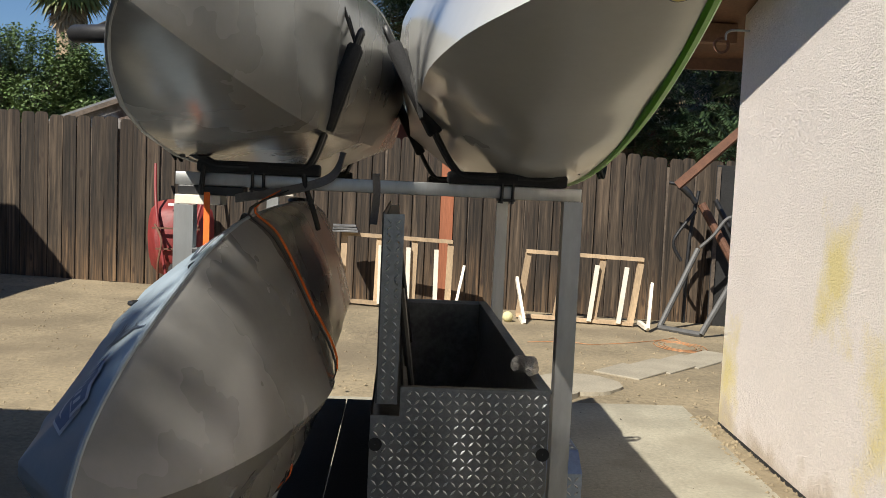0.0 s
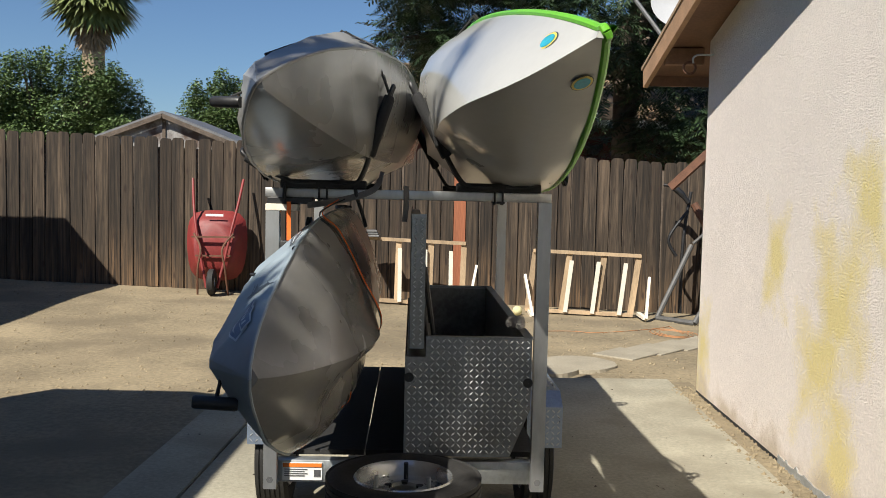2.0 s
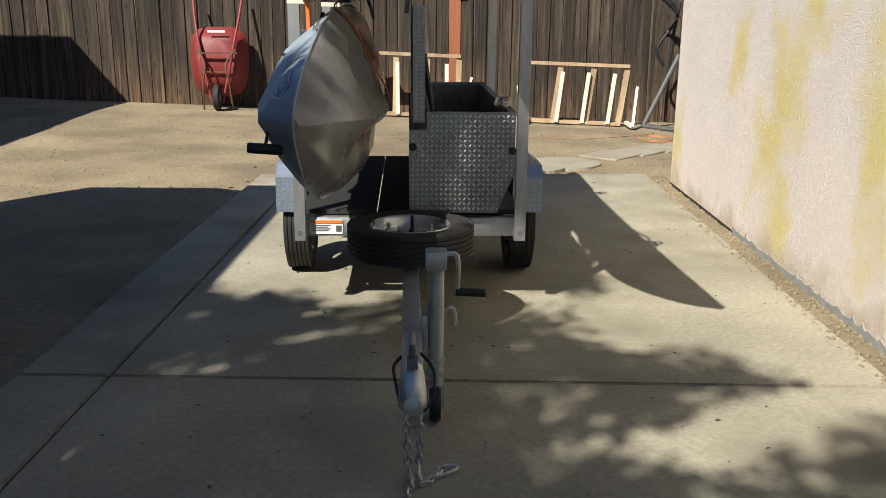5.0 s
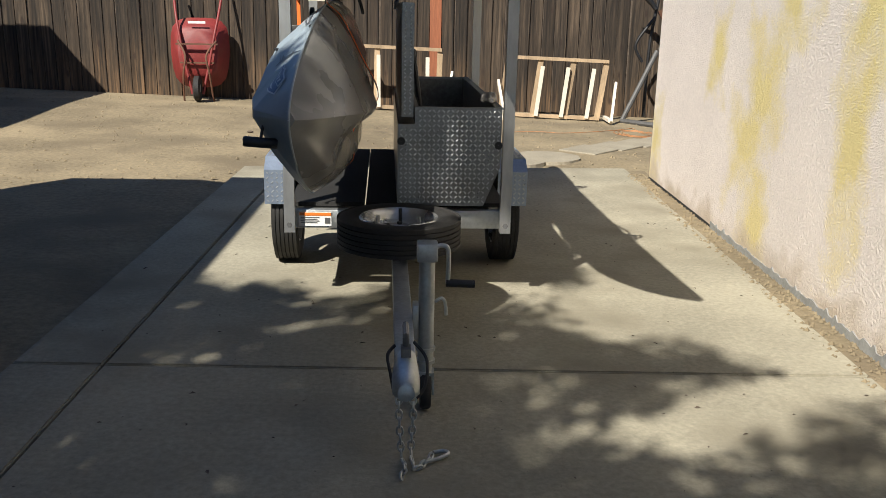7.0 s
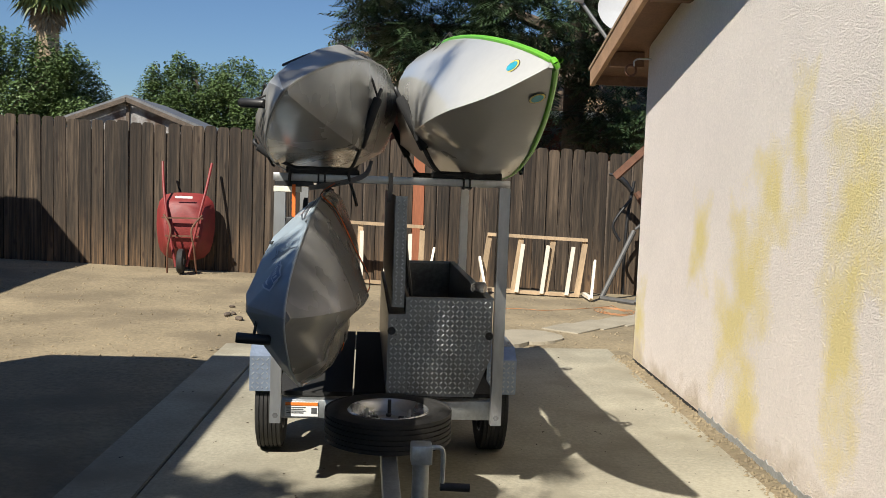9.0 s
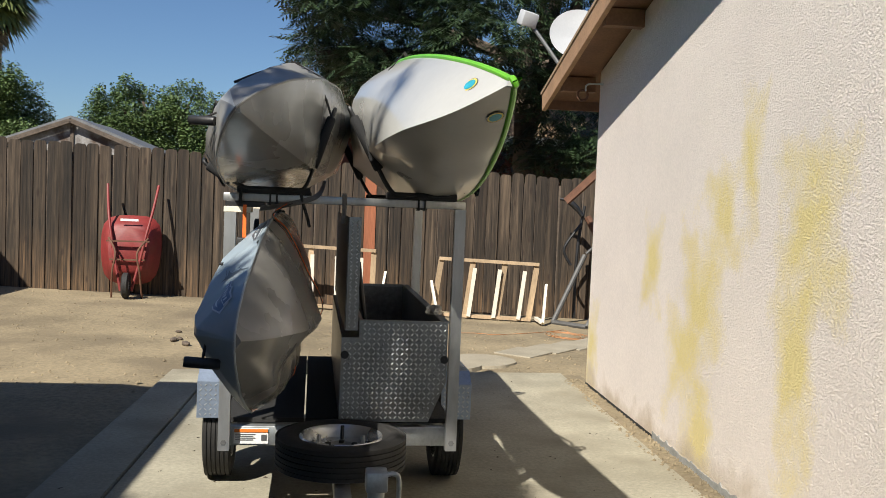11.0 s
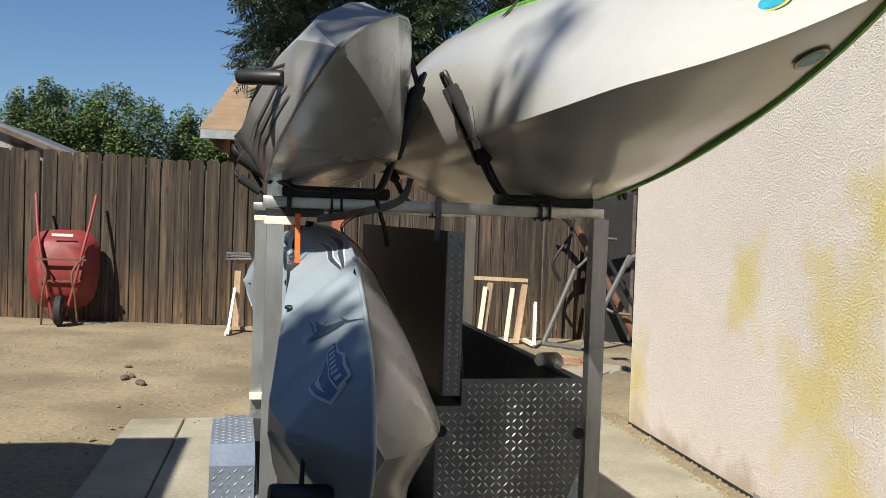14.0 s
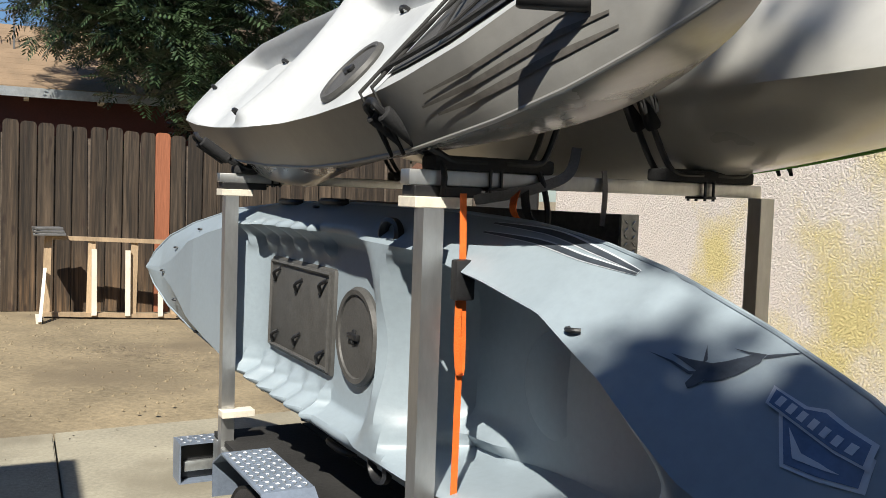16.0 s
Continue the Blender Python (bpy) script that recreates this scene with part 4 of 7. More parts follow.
    treads(light, lambda a, b: Vector((-0.62 + a, 1.655 + b, 0.4085)), 0.16, 0.1, 0.024, up=(0, 0, 1))
    bm = bmesh.new()
    box(bm, (-0.617, 1.70, 0.26), (-0.456, 1.75, 0.4), bevel=0.004)
    part("light_back", bm, M_BLACK, light)
    bm = bmesh.new()
    box(bm, (-0.6, 1.68, 0.29), (-0.48, 1.699, 0.33), bevel=0.004)
    part("wiring_cover", bm, M_GALV, light)
    # maker's label on the front rail
    bm = bmesh.new()
    box(bm, (-0.452, -0.030, 0.352), (-0.305, -0.0265, 0.418))
    tag = part("warning_label", bm, M_TAG, t, "white warning label with an orange band", None)
    bm = bmesh.new()
    box(bm, (-0.450, -0.0325, 0.402), (-0.307, -0.0305, 0.416))
    part("label_band", bm, M_TAGORANGE, tag, "", None)
    for k in range(4):
        bm = bmesh.new()
        box(bm, (-0.445, -0.0325, 0.392 - k * 0.008), (-0.36 - 0.01 * (k % 2), -0.0305, 0.395 - k * 0.008))
        part("text_bar", bm, M_GREYSTEEL, tag, "", None)
    bm = bmesh.new()
    box(bm, (-0.335, -0.0325, 0.366), (-0.311, -0.0305, 0.392))
    part("print_block", bm, M_GREYSTEEL, tag, "", None)
    # tongue, coupler, jack
    bm = bmesh.new()
    beam(bm, (0.0, 0.2, 0.3), (0.0, -1.6, 0.295), 0.062, 0.07, bevel=0.004)
    part("tongue", bm, M_GALV, t, "galvanised box tongue")
    bm = bmesh.new()
    rings = []
    for y, w, h0, h1 in ((-1.48, 0.042, 0.3, 0.38), (-1.56, 0.045, 0.29, 0.375), (-1.63, 0.05, 0.275, 0.365), (-1.69, 0.048, 0.27, 0.345), (-1.73, 0.03, 0.275, 0.325)):
        rings.append([bm.verts.new((w * math.cos(a) * (1.15 if math.sin(a) < 0 else 1), y, (h0 + h1) / 2 + (h1 - h0) / 2 * math.sin(a))) for a in np.linspace(0, 2 * math.pi, 13)[:-1]])
    for a, b in zip(rings, rings[1:]):
        for k in range(12):
            bm.faces.new((a[k], a[(k + 1) % 12], b[(k + 1) % 12], b[k]))
    bm.faces.new(rings[0])
    bm.faces.new(rings[-1])
    shorten(bm)
    coupler = part("coupler", bm, M_GALV, t, "pressed steel ball coupler", 45)
    bm = bmesh.new()
    sweep(bm, bent([(0, -1.52, 0.39), (0, -1.55, 0.425), (0.0, -1.45, 0.44)], 4), 0.012, 8)
    box(bm, (-0.018, -1.59, 0.372), (0.018, -1.5, 0.395))
    shorten(bm)
    part("latch", bm, M_GREYSTEEL, coupler)
    bm = bmesh.new()
    sweep(bm, bent([(-0.04, -1.5, 0.39), (-0.065, -1.54, 0.37), (-0.055, -1.6, 0.33), (-0.045, -1.62, 0.29)], 4), 0.006, 6)
    sweep(bm, bent([(0.03, -1.5, 0.4), (0.075, -1.55, 0.36), (0.07, -1.62, 0.3), (0.04, -1.65, 0.27)], 4), 0.006, 6)
    shorten(bm)
    part("safety_cable", bm, M_BLACK, coupler)
    jack = t
    bm = bmesh.new()
    jx, jy = 0.078, -1.2
    sweep(bm, [(jx, jy, 0.17), (jx, jy, 0.53)], 0.027, 16)
    sweep(bm, [(jx, jy, 0.12), (jx, jy, 0.19)], 0.022, 16)
    body = part("jack_tube", bm, M_GALV, t, "zinc plated tongue jack")
    bm = bmesh.new()
    box(bm, (jx - 0.034, jy - 0.034, 0.525), (jx + 0.034, jy + 0.034, 0.588), bevel=0.006)
    part("jack_head", bm, M_GALV, body)
    bm = bmesh.new()
    sweep(bm, bent([(jx + 0.03, jy, 0.572), (jx + 0.055, jy, 0.575), (jx + 0.07, jy, 0.555), (jx + 0.07, jy, 0.455), (jx + 0.07, jy, 0.448)], 4), 0.008, 8)
    part("crank_arm", bm, M_GALV, body)
    bm = bmesh.new()
    sweep(bm, [(jx + 0.064, jy, 0.447), (jx + 0.16, jy, 0.442)], 0.014, 10)
    part("crank_grip", bm, M_BLACK, body)
    bm = bmesh.new()
    sweep(bm, bent([(jx + 0.03, jy - 0.01, 0.385), (jx + 0.05, jy - 0.02, 0.4), (jx + 0.062, jy - 0.02, 0.38), (jx + 0.066, jy - 0.02, 0.34)], 4), 0.006, 8)
    part("jack_pin", bm, M_GALV, body)
    bm = bmesh.new()
    box(bm, (jx - 0.046, jy - 0.03, 0.255), (jx - 0.026, jy + 0.03, 0.375), bevel=0.003)
    part("jack_bracket", bm, M_GALV, body)
    for hz in (0.30, 0.345):
        bm = bmesh.new()
        lathe(bm, [(0.0255, -0.006), (0.033, -0.006), (0.033, 0.006), (0.0255, 0.006)], 20, Matrix.Translation((jx, jy, hz - 0.13)))
        part("jack_collar", bm, M_GALV, body)
    bm = bmesh.new()
    lathe(bm, [(0.02, -0.018), (0.06, -0.018), (0.066, -0.01), (0.066, 0.01), (0.06, 0.018), (0.02, 0.018)], 24, Matrix.Translation((jx, jy - 0.01, 0.066)) @ Matrix.Rotation(radians(90), 4, "Y"))
    part("jack_wheel", bm, M_RUBBER, body, "small black caster wheel")
    bm = bmesh.new()
    for s in (-1, 1):
        box(bm, (jx + s * 0.026 - 0.003, jy - 0.03, 0.055), (jx + s * 0.026 + 0.003, jy + 0.02, 0.135))
    box(bm, (jx - 0.029, jy - 0.03, 0.122), (jx + 0.029, jy + 0.02, 0.135))
    part("caster_fork", bm, M_GALV, body)
    # safety chain hanging to the slab
    def link(p, d, roll):
        d = Vector(d).normalized()
        a = d.cross(Vector((math.cos(roll), math.sin(roll), 0.3))).normalized()
        pts = []
        for k in range(13):
            an = 2 * math.pi * k / 12
            pts.append(Vector(p) + d * 0.017 * math.sin(an) + a * 0.009 * math.cos(an))
        return pts
    for path, nm in (([(-0.02, -1.6, 0.27), (-0.018, -1.6, 0.16), (-0.01, -1.59, 0.03), (0.0, -1.64, 0.012), (-0.01, -1.7, 0.012)], "chain"), ([(0.02, -1.6, 0.27), (0.024, -1.6, 0.16), (0.02, -1.58, 0.03), (0.03, -1.65, 0.012), (0.06, -1.62, 0.012), (0.09, -1.56, 0.012)], "chain")):
        bm = bmesh.new()
        pts = bent(path, 10)
        acc, last, i = 0.0, pts[0], 0
        for p, q in zip(pts, pts[1:]):
            acc += (q - p).length
            if acc > 0.024:
                acc = 0
                sweep(bm, link(q, q - p, 1.5 * (i % 2)), 0.0038, 5, caps=False)
                i += 1
        part(nm, bm, M_GALV, t, "zinc safety chain", 60)
    bm = bmesh.new()
    sweep(bm, bent([(0.09, -1.56, 0.014), (0.12, -1.55, 0.014), (0.135, -1.57, 0.014), (0.1, -1.6, 0.014), (0.06, -1.62, 0.014)], 4), 0.006, 7)
    part("chain_hook", bm, M_GALV, t)
    return t


def treads(parent, place, w, h, step, up=None, keep=None, name="tread_pattern"):
    """The raised bars of diamond plate, crossed by turns, on a flat face given by place(a, b)."""
    o, e1, e2 = place(0, 0), (place(1, 0) - place(0, 0)), (place(0, 1) - place(0, 0))
    nrm = Vector(up) if up else e1.cross(e2).normalized()
    if up is None and nrm.y > 0:
        nrm = -nrm
    verts, faces = [], []
    rows, cols = max(2, int(h / step)), max(2, int(w / step))
    for j in range(rows):
        for i in range(cols):
            a, b = (i + 0.5) * w / cols, (j + 0.5) * h / rows
            if keep and not keep(a, b):
                continue
            sg = 1 if (i + j) % 2 else -1
            c, s = math.cos(0.8 * sg), math.sin(0.8 * sg)
            ln_, wd = step * 0.5, step * 0.17
            b0 = len(verts)
            for u, v, z in ((-ln_, 0, 0), (0, -wd, 0), (ln_, 0, 0), (0, wd, 0), (-ln_ * 0.5, 0, 0.0022), (ln_ * 0.5, 0, 0.0022)):
                p = o + e1 * (a + u * c - v * s) + e2 * (b + u * s + v * c) + nrm * (z + 0.0003)
                verts.append(tuple(p))
            faces += [(b0, b0 + 1, b0 + 4), (b0 + 1, b0 + 5, b0 + 4), (b0 + 1, b0 + 2, b0 + 5), (b0 + 2, b0 + 3, b0 + 5), (b0 + 3, b0 + 4, b0 + 5), (b0 + 3, b0, b0 + 4)]
    me = bpy.data.meshes.new(name)
    me.from_pydata(verts, [], faces)
    me.materials.append(M_TREAD)
    ob = new(name, me)
    ob.parent = parent
    ob["kind"] = "stuff"
    return ob


build_trailer()


def spare_wheel():
    s = thing("spare_wheel", pose(0.203, 2.245, 0.34) , "spare trailer wheel lying flat on the tongue", "wheel")
    tyre, rim, m, rr, hw = wheel(s, 0, 0, 0.068, True)
    for k in range(5):
        a = 2 * math.pi * k / 5 + 0.3
        bm = bmesh.new()
        sweep(bm, [(0.057 * math.cos(a), 0.057 * math.sin(a), 0.08), (0.057 * math.cos(a), 0.057 * math.sin(a), 0.0895)], 0.0125, 12)
        part("lug_hole", bm, M_BLACK, rim)
    for k, (mt, hgt) in enumerate(((M_BLACK, 0.05), (M_GALV, 0.05), (M_GALV, 0.05))):
        a = 2 * math.pi * k / 3 + 1.55
        bm = bmesh.new()
        sweep(bm, [(0.105 * math.cos(a), 0.105 * math.sin(a), 0.07), (0.1 * math.cos(a), 0.1 * math.sin(a), 0.07 + hgt + 0.02)], 0.008, 8)
        part("valve" if k == 0 else "stud", bm, mt, rim)


spare_wheel()


def tool_box():
    """A crossbed truck box with its lid standing open."""
    b = thing("tool_box", TRAILER @ pose(0, -0.075, 0), "diamond plate truck tool box with its lid open", "tool box")
    out = [(-0.005, 0.462), (0.385, 0.462), (0.458, 0.64), (0.458, 0.9), (0.07, 0.9), (0.07, 0.83), (-0.005, 0.83)]
    L = 1.78
    # hollow shell: end plates and side walls
    for y0, y1 in ((0.0, 0.006), (L - 0.006, L)):
        bm = bmesh.new()
        prism(bm, out, y0, y1)
        end = part("end_plate", bm, M_PLATE, b, "diamond plate end panel", None)
        if y0 == 0.0:
            def inside(a, z):
                z += 0.47
                x = a
                if x < 0.075 and z > 0.815:
                    return False
                return not (x > 0.375 and z < 0.462 + (x - 0.375) * 2.4)
            treads(end, lambda a, c: Vector((a, -0.0005, 0.47 + c)), 0.455, 0.43, 0.0205, keep=inside)
    walls = [((-0.005, 0.462), (0.385, 0.462)), ((0.385, 0.462), (0.458, 0.64)), ((0.458, 0.64), (0.458, 0.9)), ((-0.005, 0.83), (-0.005, 0.462)), ((0.07, 0.83), (-0.005, 0.83))]
    for (xa, za), (xb, zb) in walls:
        bm = bmesh.new()
        d = Vector((xb - xa, 0, zb - za)).normalized()
        nrm = Vector((-d.z, 0, d.x)) * 0.006
        q = [Vector((xa, 0.007, za)), Vector((xb, 0.007, zb))]
        v = [bm.verts.new(p) for p in (q[0], q[1], q[1] + nrm, q[0] + nrm)]
        w = [bm.verts.new(p.co + Vector((0, L - 0.014, 0))) for p in v]
        bm.faces.new(v)
        bm.faces.new(w[::-1])
        for i in range(4):
            bm.faces.new((v[i], v[(i + 1) % 4], w[(i + 1) % 4], w[i]))
        part("side_panel", bm, M_PLATE, b, "", None)
    bm = bmesh.new()
    # black inner tray
    inn = [(0.005, 0.474), (0.378, 0.474), (0.449, 0.645), (0.449, 0.895), (0.435, 0.895), (0.435, 0.65), (0.37, 0.486), (0.09, 0.486), (0.09, 0.895), (0.078, 0.895), (0.078, 0.8), (0.005, 0.8)]
    prism(bm, inn, 0.009, L - 0.009)
    part("liner", bm, M_BLACKBOX, b, "black inner tray", None)
    for y in (0.009, L - 0.02):
        bm = bmesh.new()
        prism(bm, [(0.092, 0.488), (0.368, 0.488), (0.433, 0.652), (0.433, 0.893), (0.092, 0.893)], y, y + 0.006)
        part("liner_end", bm, M_BLACKBOX, b, "", None)
    # top flange
    bm = bmesh.new()
    box(bm, (0.43, 0.0, 0.9), (0.463, L, 0.907))
    box(bm, (0.07, -0.002, 0.9), (0.43, 0.02, 0.907))
    box(bm, (0.07, L - 0.02, 0.9), (0.43, L + 0.002, 0.907))
    part("rim_flange", bm, M_PLATE, b, "", None)
    # lid, standing upright on its hinge
    bm = bmesh.new()
    box(bm, (0.006, -0.005, 0.862), (0.01, L + 0.005, 1.35))
    lid = part("lid", bm, M_LID, b, "upright dark plate lid", None)
    bm = bmesh.new()
    box(bm, (0.0105, 0.0, 0.87), (0.05, L, 1.33), bevel=0.004)
    part("lid_lining", bm, M_BLACKBOX, lid, "black underside of the lid", None)
    bm = bmesh.new()
    box(bm, (0.0102, -0.008, 0.862), (0.062, -0.001, 1.35))
    edge = part("lid_edge", bm, M_PLATE, lid, "", None)
    treads(edge, lambda a, c: Vector((0.012 + a, -0.0085, 0.87 + c)), 0.048, 0.47, 0.017)
    for y in (0.09, L - 0.12):
        bm = bmesh.new()
        sweep(bm, [(0.06, y, 1.15), (0.125, y + 0.05, 0.72)], 0.008, 8)
        sweep(bm, [(0.06, y, 1.15), (0.09, y + 0.025, 0.94)], 0.011, 8)
        part("gas_strut", bm, M_BLACK, lid)
    # dark notch for the latch at each side of the end plate
    for x, z in ((0.0, 0.755), (0.452, 0.74)):
        bm = bmesh.new()
        lathe(bm, [(0.001, -0.002), (0.016, -0.002), (0.018, 0.002), (0.001, 0.002)], 16, Matrix.Translation((x + (0.01 if x < 0.1 else -0.006), -0.003, z)) @ Matrix.Rotation(radians(90), 4, "X"))
        part("latch_hole", bm, M_BLACK, b)
    # rolled towel on the rim
    tw = thing("towel", TRAILER @ pose(0.425, 0.12, 0.915), "pale grey rolled towel over the tool box rim", "towel")
    bm = bmesh.new()
    rng = random.Random(3)
    pts = [(0.0 + 0.012 * math.sin(k * 1.1), -0.05 + 0.028 * k, 0.012 + 0.008 * math.sin(k * 0.8)) for k in range(7)]
    sweep(bm, pts, [0.012, 0.022, 0.026, 0.024, 0.027, 0.022, 0.012], 14)
    for v in bm.verts:
        v.co += Vector((0.008 * noise.noise(v.co * 30), 0.008 * noise.noise(v.co * 35 + Vector((3, 0, 0))), 0.008 * noise.noise(v.co * 28)))
    part("cloth_roll", bm, M_TOWEL, tw)


tool_box()


# ---------------------------------------------------------------- kayaks
def axes(origin, normal_xz, yaw, nose=0.0):
    """A kayak's pose: x runs from bow to stern, z out of the deck."""
    a = Vector((-math.sin(radians(yaw)), math.cos(radians(yaw)), math.sin(radians(nose))))
    a.normalize()
    n = Vector((normal_xz[0], 0, normal_xz[1]))
    n = (n - a * n.dot(a)).normalized()
    y = n.cross(a)
    m = Matrix((a, y, n)).transposed().to_4x4()
    m.translation = origin
    return m


class Shape:
    """The lines of one kayak."""

    def __init__(self, L, B, D, bow=(2.6, 0.72), stern=(2.6, 0.72), mid=0.5, bow_keel=(0.3, 2.4, 0.6), stern_keel=(0.25, 2.4, 0.6), sheer=(0.06, 0.04), vee=0.35, beams=None, full=1.0):
        self.beams, self.full = beams, full
        self.L, self.B, self.D, self.bow, self.stern, self.mid = L, B, D, bow, stern, mid
        self.bow_keel, self.stern_keel, self.sheer, self.vee = bow_keel, stern_keel, sheer, vee

    def half(self, s):
        if self.beams:
            return float(np.interp(s * self.L, *self.beams))
        if s < self.mid:
            p, q = self.bow
            k = 1 - s / self.mid
        else:
            p, q = self.stern
            k = (s - self.mid) / (1 - self.mid)
        return max(0.012, self.B * max(0.0, 1 - k ** p) ** q)

    def depth(self, s):
        d = self.D
        for u, (ln_, p, q) in ((s, self.bow_keel), (1 - s, self.stern_keel)):
            if u < ln_:
                d = min(d, self.D * max(0.0, 1 - (1 - u / ln_) ** p) ** q)
        return max(0.02, d)

    def rail(self, s):
        up = 0.0
        if s < 0.45:
            up += self.sheer[0] * (1 - s / 0.45) ** 2
        if s > 0.6:
            up += self.sheer[1] * ((s - 0.6) / 0.4) ** 2
        return up

    def section(self, s):
        """Points across the hull from one gunwale round the keel to the other."""
        flat = [(1, 0), (0.99, -0.16), (0.965, -0.34), (0.91, -0.52), (0.80, -0.68), (0.62, -0.81), (0.40, -0.90), (0.19, -0.95), (0, -1)]
        if self.full < 1:
            flat = [(1, 0), (0.99, -0.13), (0.955, -0.27), (0.85, -0.42), (0.69, -0.57), (0.51, -0.71), (0.33, -0.83), (0.15, -0.93), (0, -1)]
        if self.full < 0.7:
            vee = [(1, 0), (0.94, -0.08), (0.855, -0.19), (0.745, -0.33), (0.615, -0.48), (0.47, -0.63), (0.31, -0.78), (0.15, -0.91), (0, -1)]
            round_ = [(1, 0), (0.975, -0.13), (0.93, -0.28), (0.85, -0.43), (0.72, -0.59), (0.55, -0.73), (0.36, -0.86), (0.17, -0.95), (0, -1)]
            w = smooth01((s - 0.34) / 0.22)
            flat = [(p[0] * (1 - w) + q[0] * w, p[1] * (1 - w) + q[1] * w) for p, q in zip(vee, round_)]
        sharp = [(1, 0), (0.93, -0.10), (0.83, -0.22), (0.70, -0.36), (0.55, -0.51), (0.40, -0.66), (0.26, -0.79), (0.12, -0.91), (0, -1)]
        k = max(smooth01(1 - s / self.vee), smooth01(1 - (1 - s) / self.vee) * 0.8)
        b, d, g = self.half(s), self.depth(s), self.rail(s)
        one = [((f[0] * (1 - k) + h[0] * k) * b, (f[1] * (1 - k) + h[1] * k) * d + g) for f, h in zip(flat, sharp)]
        one = [q for p, r in zip(one, one[1:]) for q in (p, ((p[0] + r[0]) / 2, (p[1] + r[1]) / 2))] + [one[-1]] if self.full == 0.8 else one
        return one + [(-y, z) for y, z in one[-2::-1]]


def stations(n):
    return [0.5 - 0.5 * math.cos(math.pi * i / n) for i in range(n + 1)]


def hull_mesh(sh, n=72, bumps=None):
    bm = bmesh.new()
    rows = []
    for s in stations(n):
        row = []
        for j, (y, z) in enumerate(sh.section(s)):
            p = Vector((s * sh.L, y, z))
            if bumps:
                p = bumps(s, y, p)
            row.append(bm.verts.new(p))
        rows.append(row)
    for a, b in zip(rows, rows[1:]):
        for k in range(len(a) - 1):
            bm.faces.new((a[k], a[k + 1], b[k + 1], b[k]))
    bm.faces.new(rows[0])
    bm.faces.new(rows[-1])
    return bm


def across(cols, vr, wall):
    """Places across a deck, -1 to 1, with lines kept along the ridges at vr and at the foot of their inner walls."""
    inner = max(vr - wall, vr * 0.2)
    knots = [(-1, -vr, 0.22), (-vr, -inner, 0.1), (-inner, inner, 0.36), (inner, vr, 0.1), (vr, 1, 0.22)]
    out = [-1.0]
    for a, b, share in knots:
        m = max(2, int(cols * share))
        out += [a + (b - a) * (i + 1) / m for i in range(m)]
    return out


def deck_mesh(sh, fn, n=110, cols=36, ridge=None):
    """The deck skin; fn(x, v, s) gives its height over the gunwale, v running from -1 to 1 across."""
    bm = bmesh.new()
    rows = []
    for s in stations(n):
        b, g = sh.half(s), sh.rail(s)
        row = []
        for v in across(cols, ridge(s * sh.L), 0.05 / b) if ridge else [math.sin(math.pi * (j / cols - 0.5)) for j in range(cols + 1)]:
            row.append(bm.verts.new((s * sh.L, v * b, g + fn(s * sh.L, v, s))))
        rows.append(row)
    for a, b in zip(rows, rows[1:]):
        for k in range(len(a) - 1):
            face = bm.faces.new((a[k], a[k + 1], b[k + 1], b[k]))
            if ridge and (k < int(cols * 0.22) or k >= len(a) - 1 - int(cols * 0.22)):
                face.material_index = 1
    return bm


def rim_mesh(sh, r=0.012, n=60, flat=1.0, lift=0.0):
    bm = bmesh.new()
    ss = stations(n)
    pts = [(s * sh.L, sh.half(s), sh.rail(s) + lift) for s in ss]
    pts += [(s * sh.L, -sh.half(s), sh.rail(s) + lift) for s in ss[::-1]]
    pts = [(-0.004, 0, sh.rail(0) + lift)] + pts + [(-0.004, 0, sh.rail(0) + lift)]
    sweep(bm, pts, r, 8, flat, side=(0, 0, 1))
    return bm


def pit(x, v, x0, x1, v1, depth, soft=0.12, v0=None):
    """A rounded sunk area between x0 and x1, within v1 across."""
    v0 = -v1 if v0 is None else v0
    fx = smooth01((x - x0) / soft) * smooth01((x1 - x) / soft)
    fv = smooth01((v1 - v) / 0.2) * smooth01((v - v0) / 0.2)
    return depth * fx * fv


def on_deck(sh, fn, x, y):
    s = x / sh.L
    return sh.rail(s) + fn(x, max(-1, min(1, y / sh.half(s))), s)


def round_hatch(parent, p, r, label="round black hatch cover", tilt=None):
    m = Matrix.Translation(p) @ (tilt or Matrix())
    bm = bmesh.new()
    lathe(bm, [(0.001, -0.01), (r, -0.01), (r * 1.02, 0.004), (r * 0.96, 0.016), (r * 0.86, 0.014), (r * 0.84, 0.008), (r * 0.3, 0.011), (0.001, 0.011)], 40, m)
    h = part("hatch_cover", bm, M_HATCH, parent, label, 30)
    bm = bmesh.new()
    box(bm, (-0.035, -0.009, 0.01), (0.035, 0.009, 0.024), m, 0.003)
    box(bm, (-0.009, -0.02, 0.01), (0.009, 0.02, 0.02), m, 0.003)
    part("hatch_toggle", bm, M_BLACK, h)
    return h


def pad_eye(parent, p, along=(1, 0, 0), size=0.03, r=0.007):
    bm = bmesh.new()
    a = Vector(along).normalized() * size
    p = Vector(p)
    sweep(bm, bent([p - a, p - a * 0.5 + Vector((0, 0, 2.3 * r)), p + a * 0.5 + Vector((0, 0, 2.3 * r)), p + a], 4), r, 7)
    part("pad_eye", bm, M_BLACK, parent)


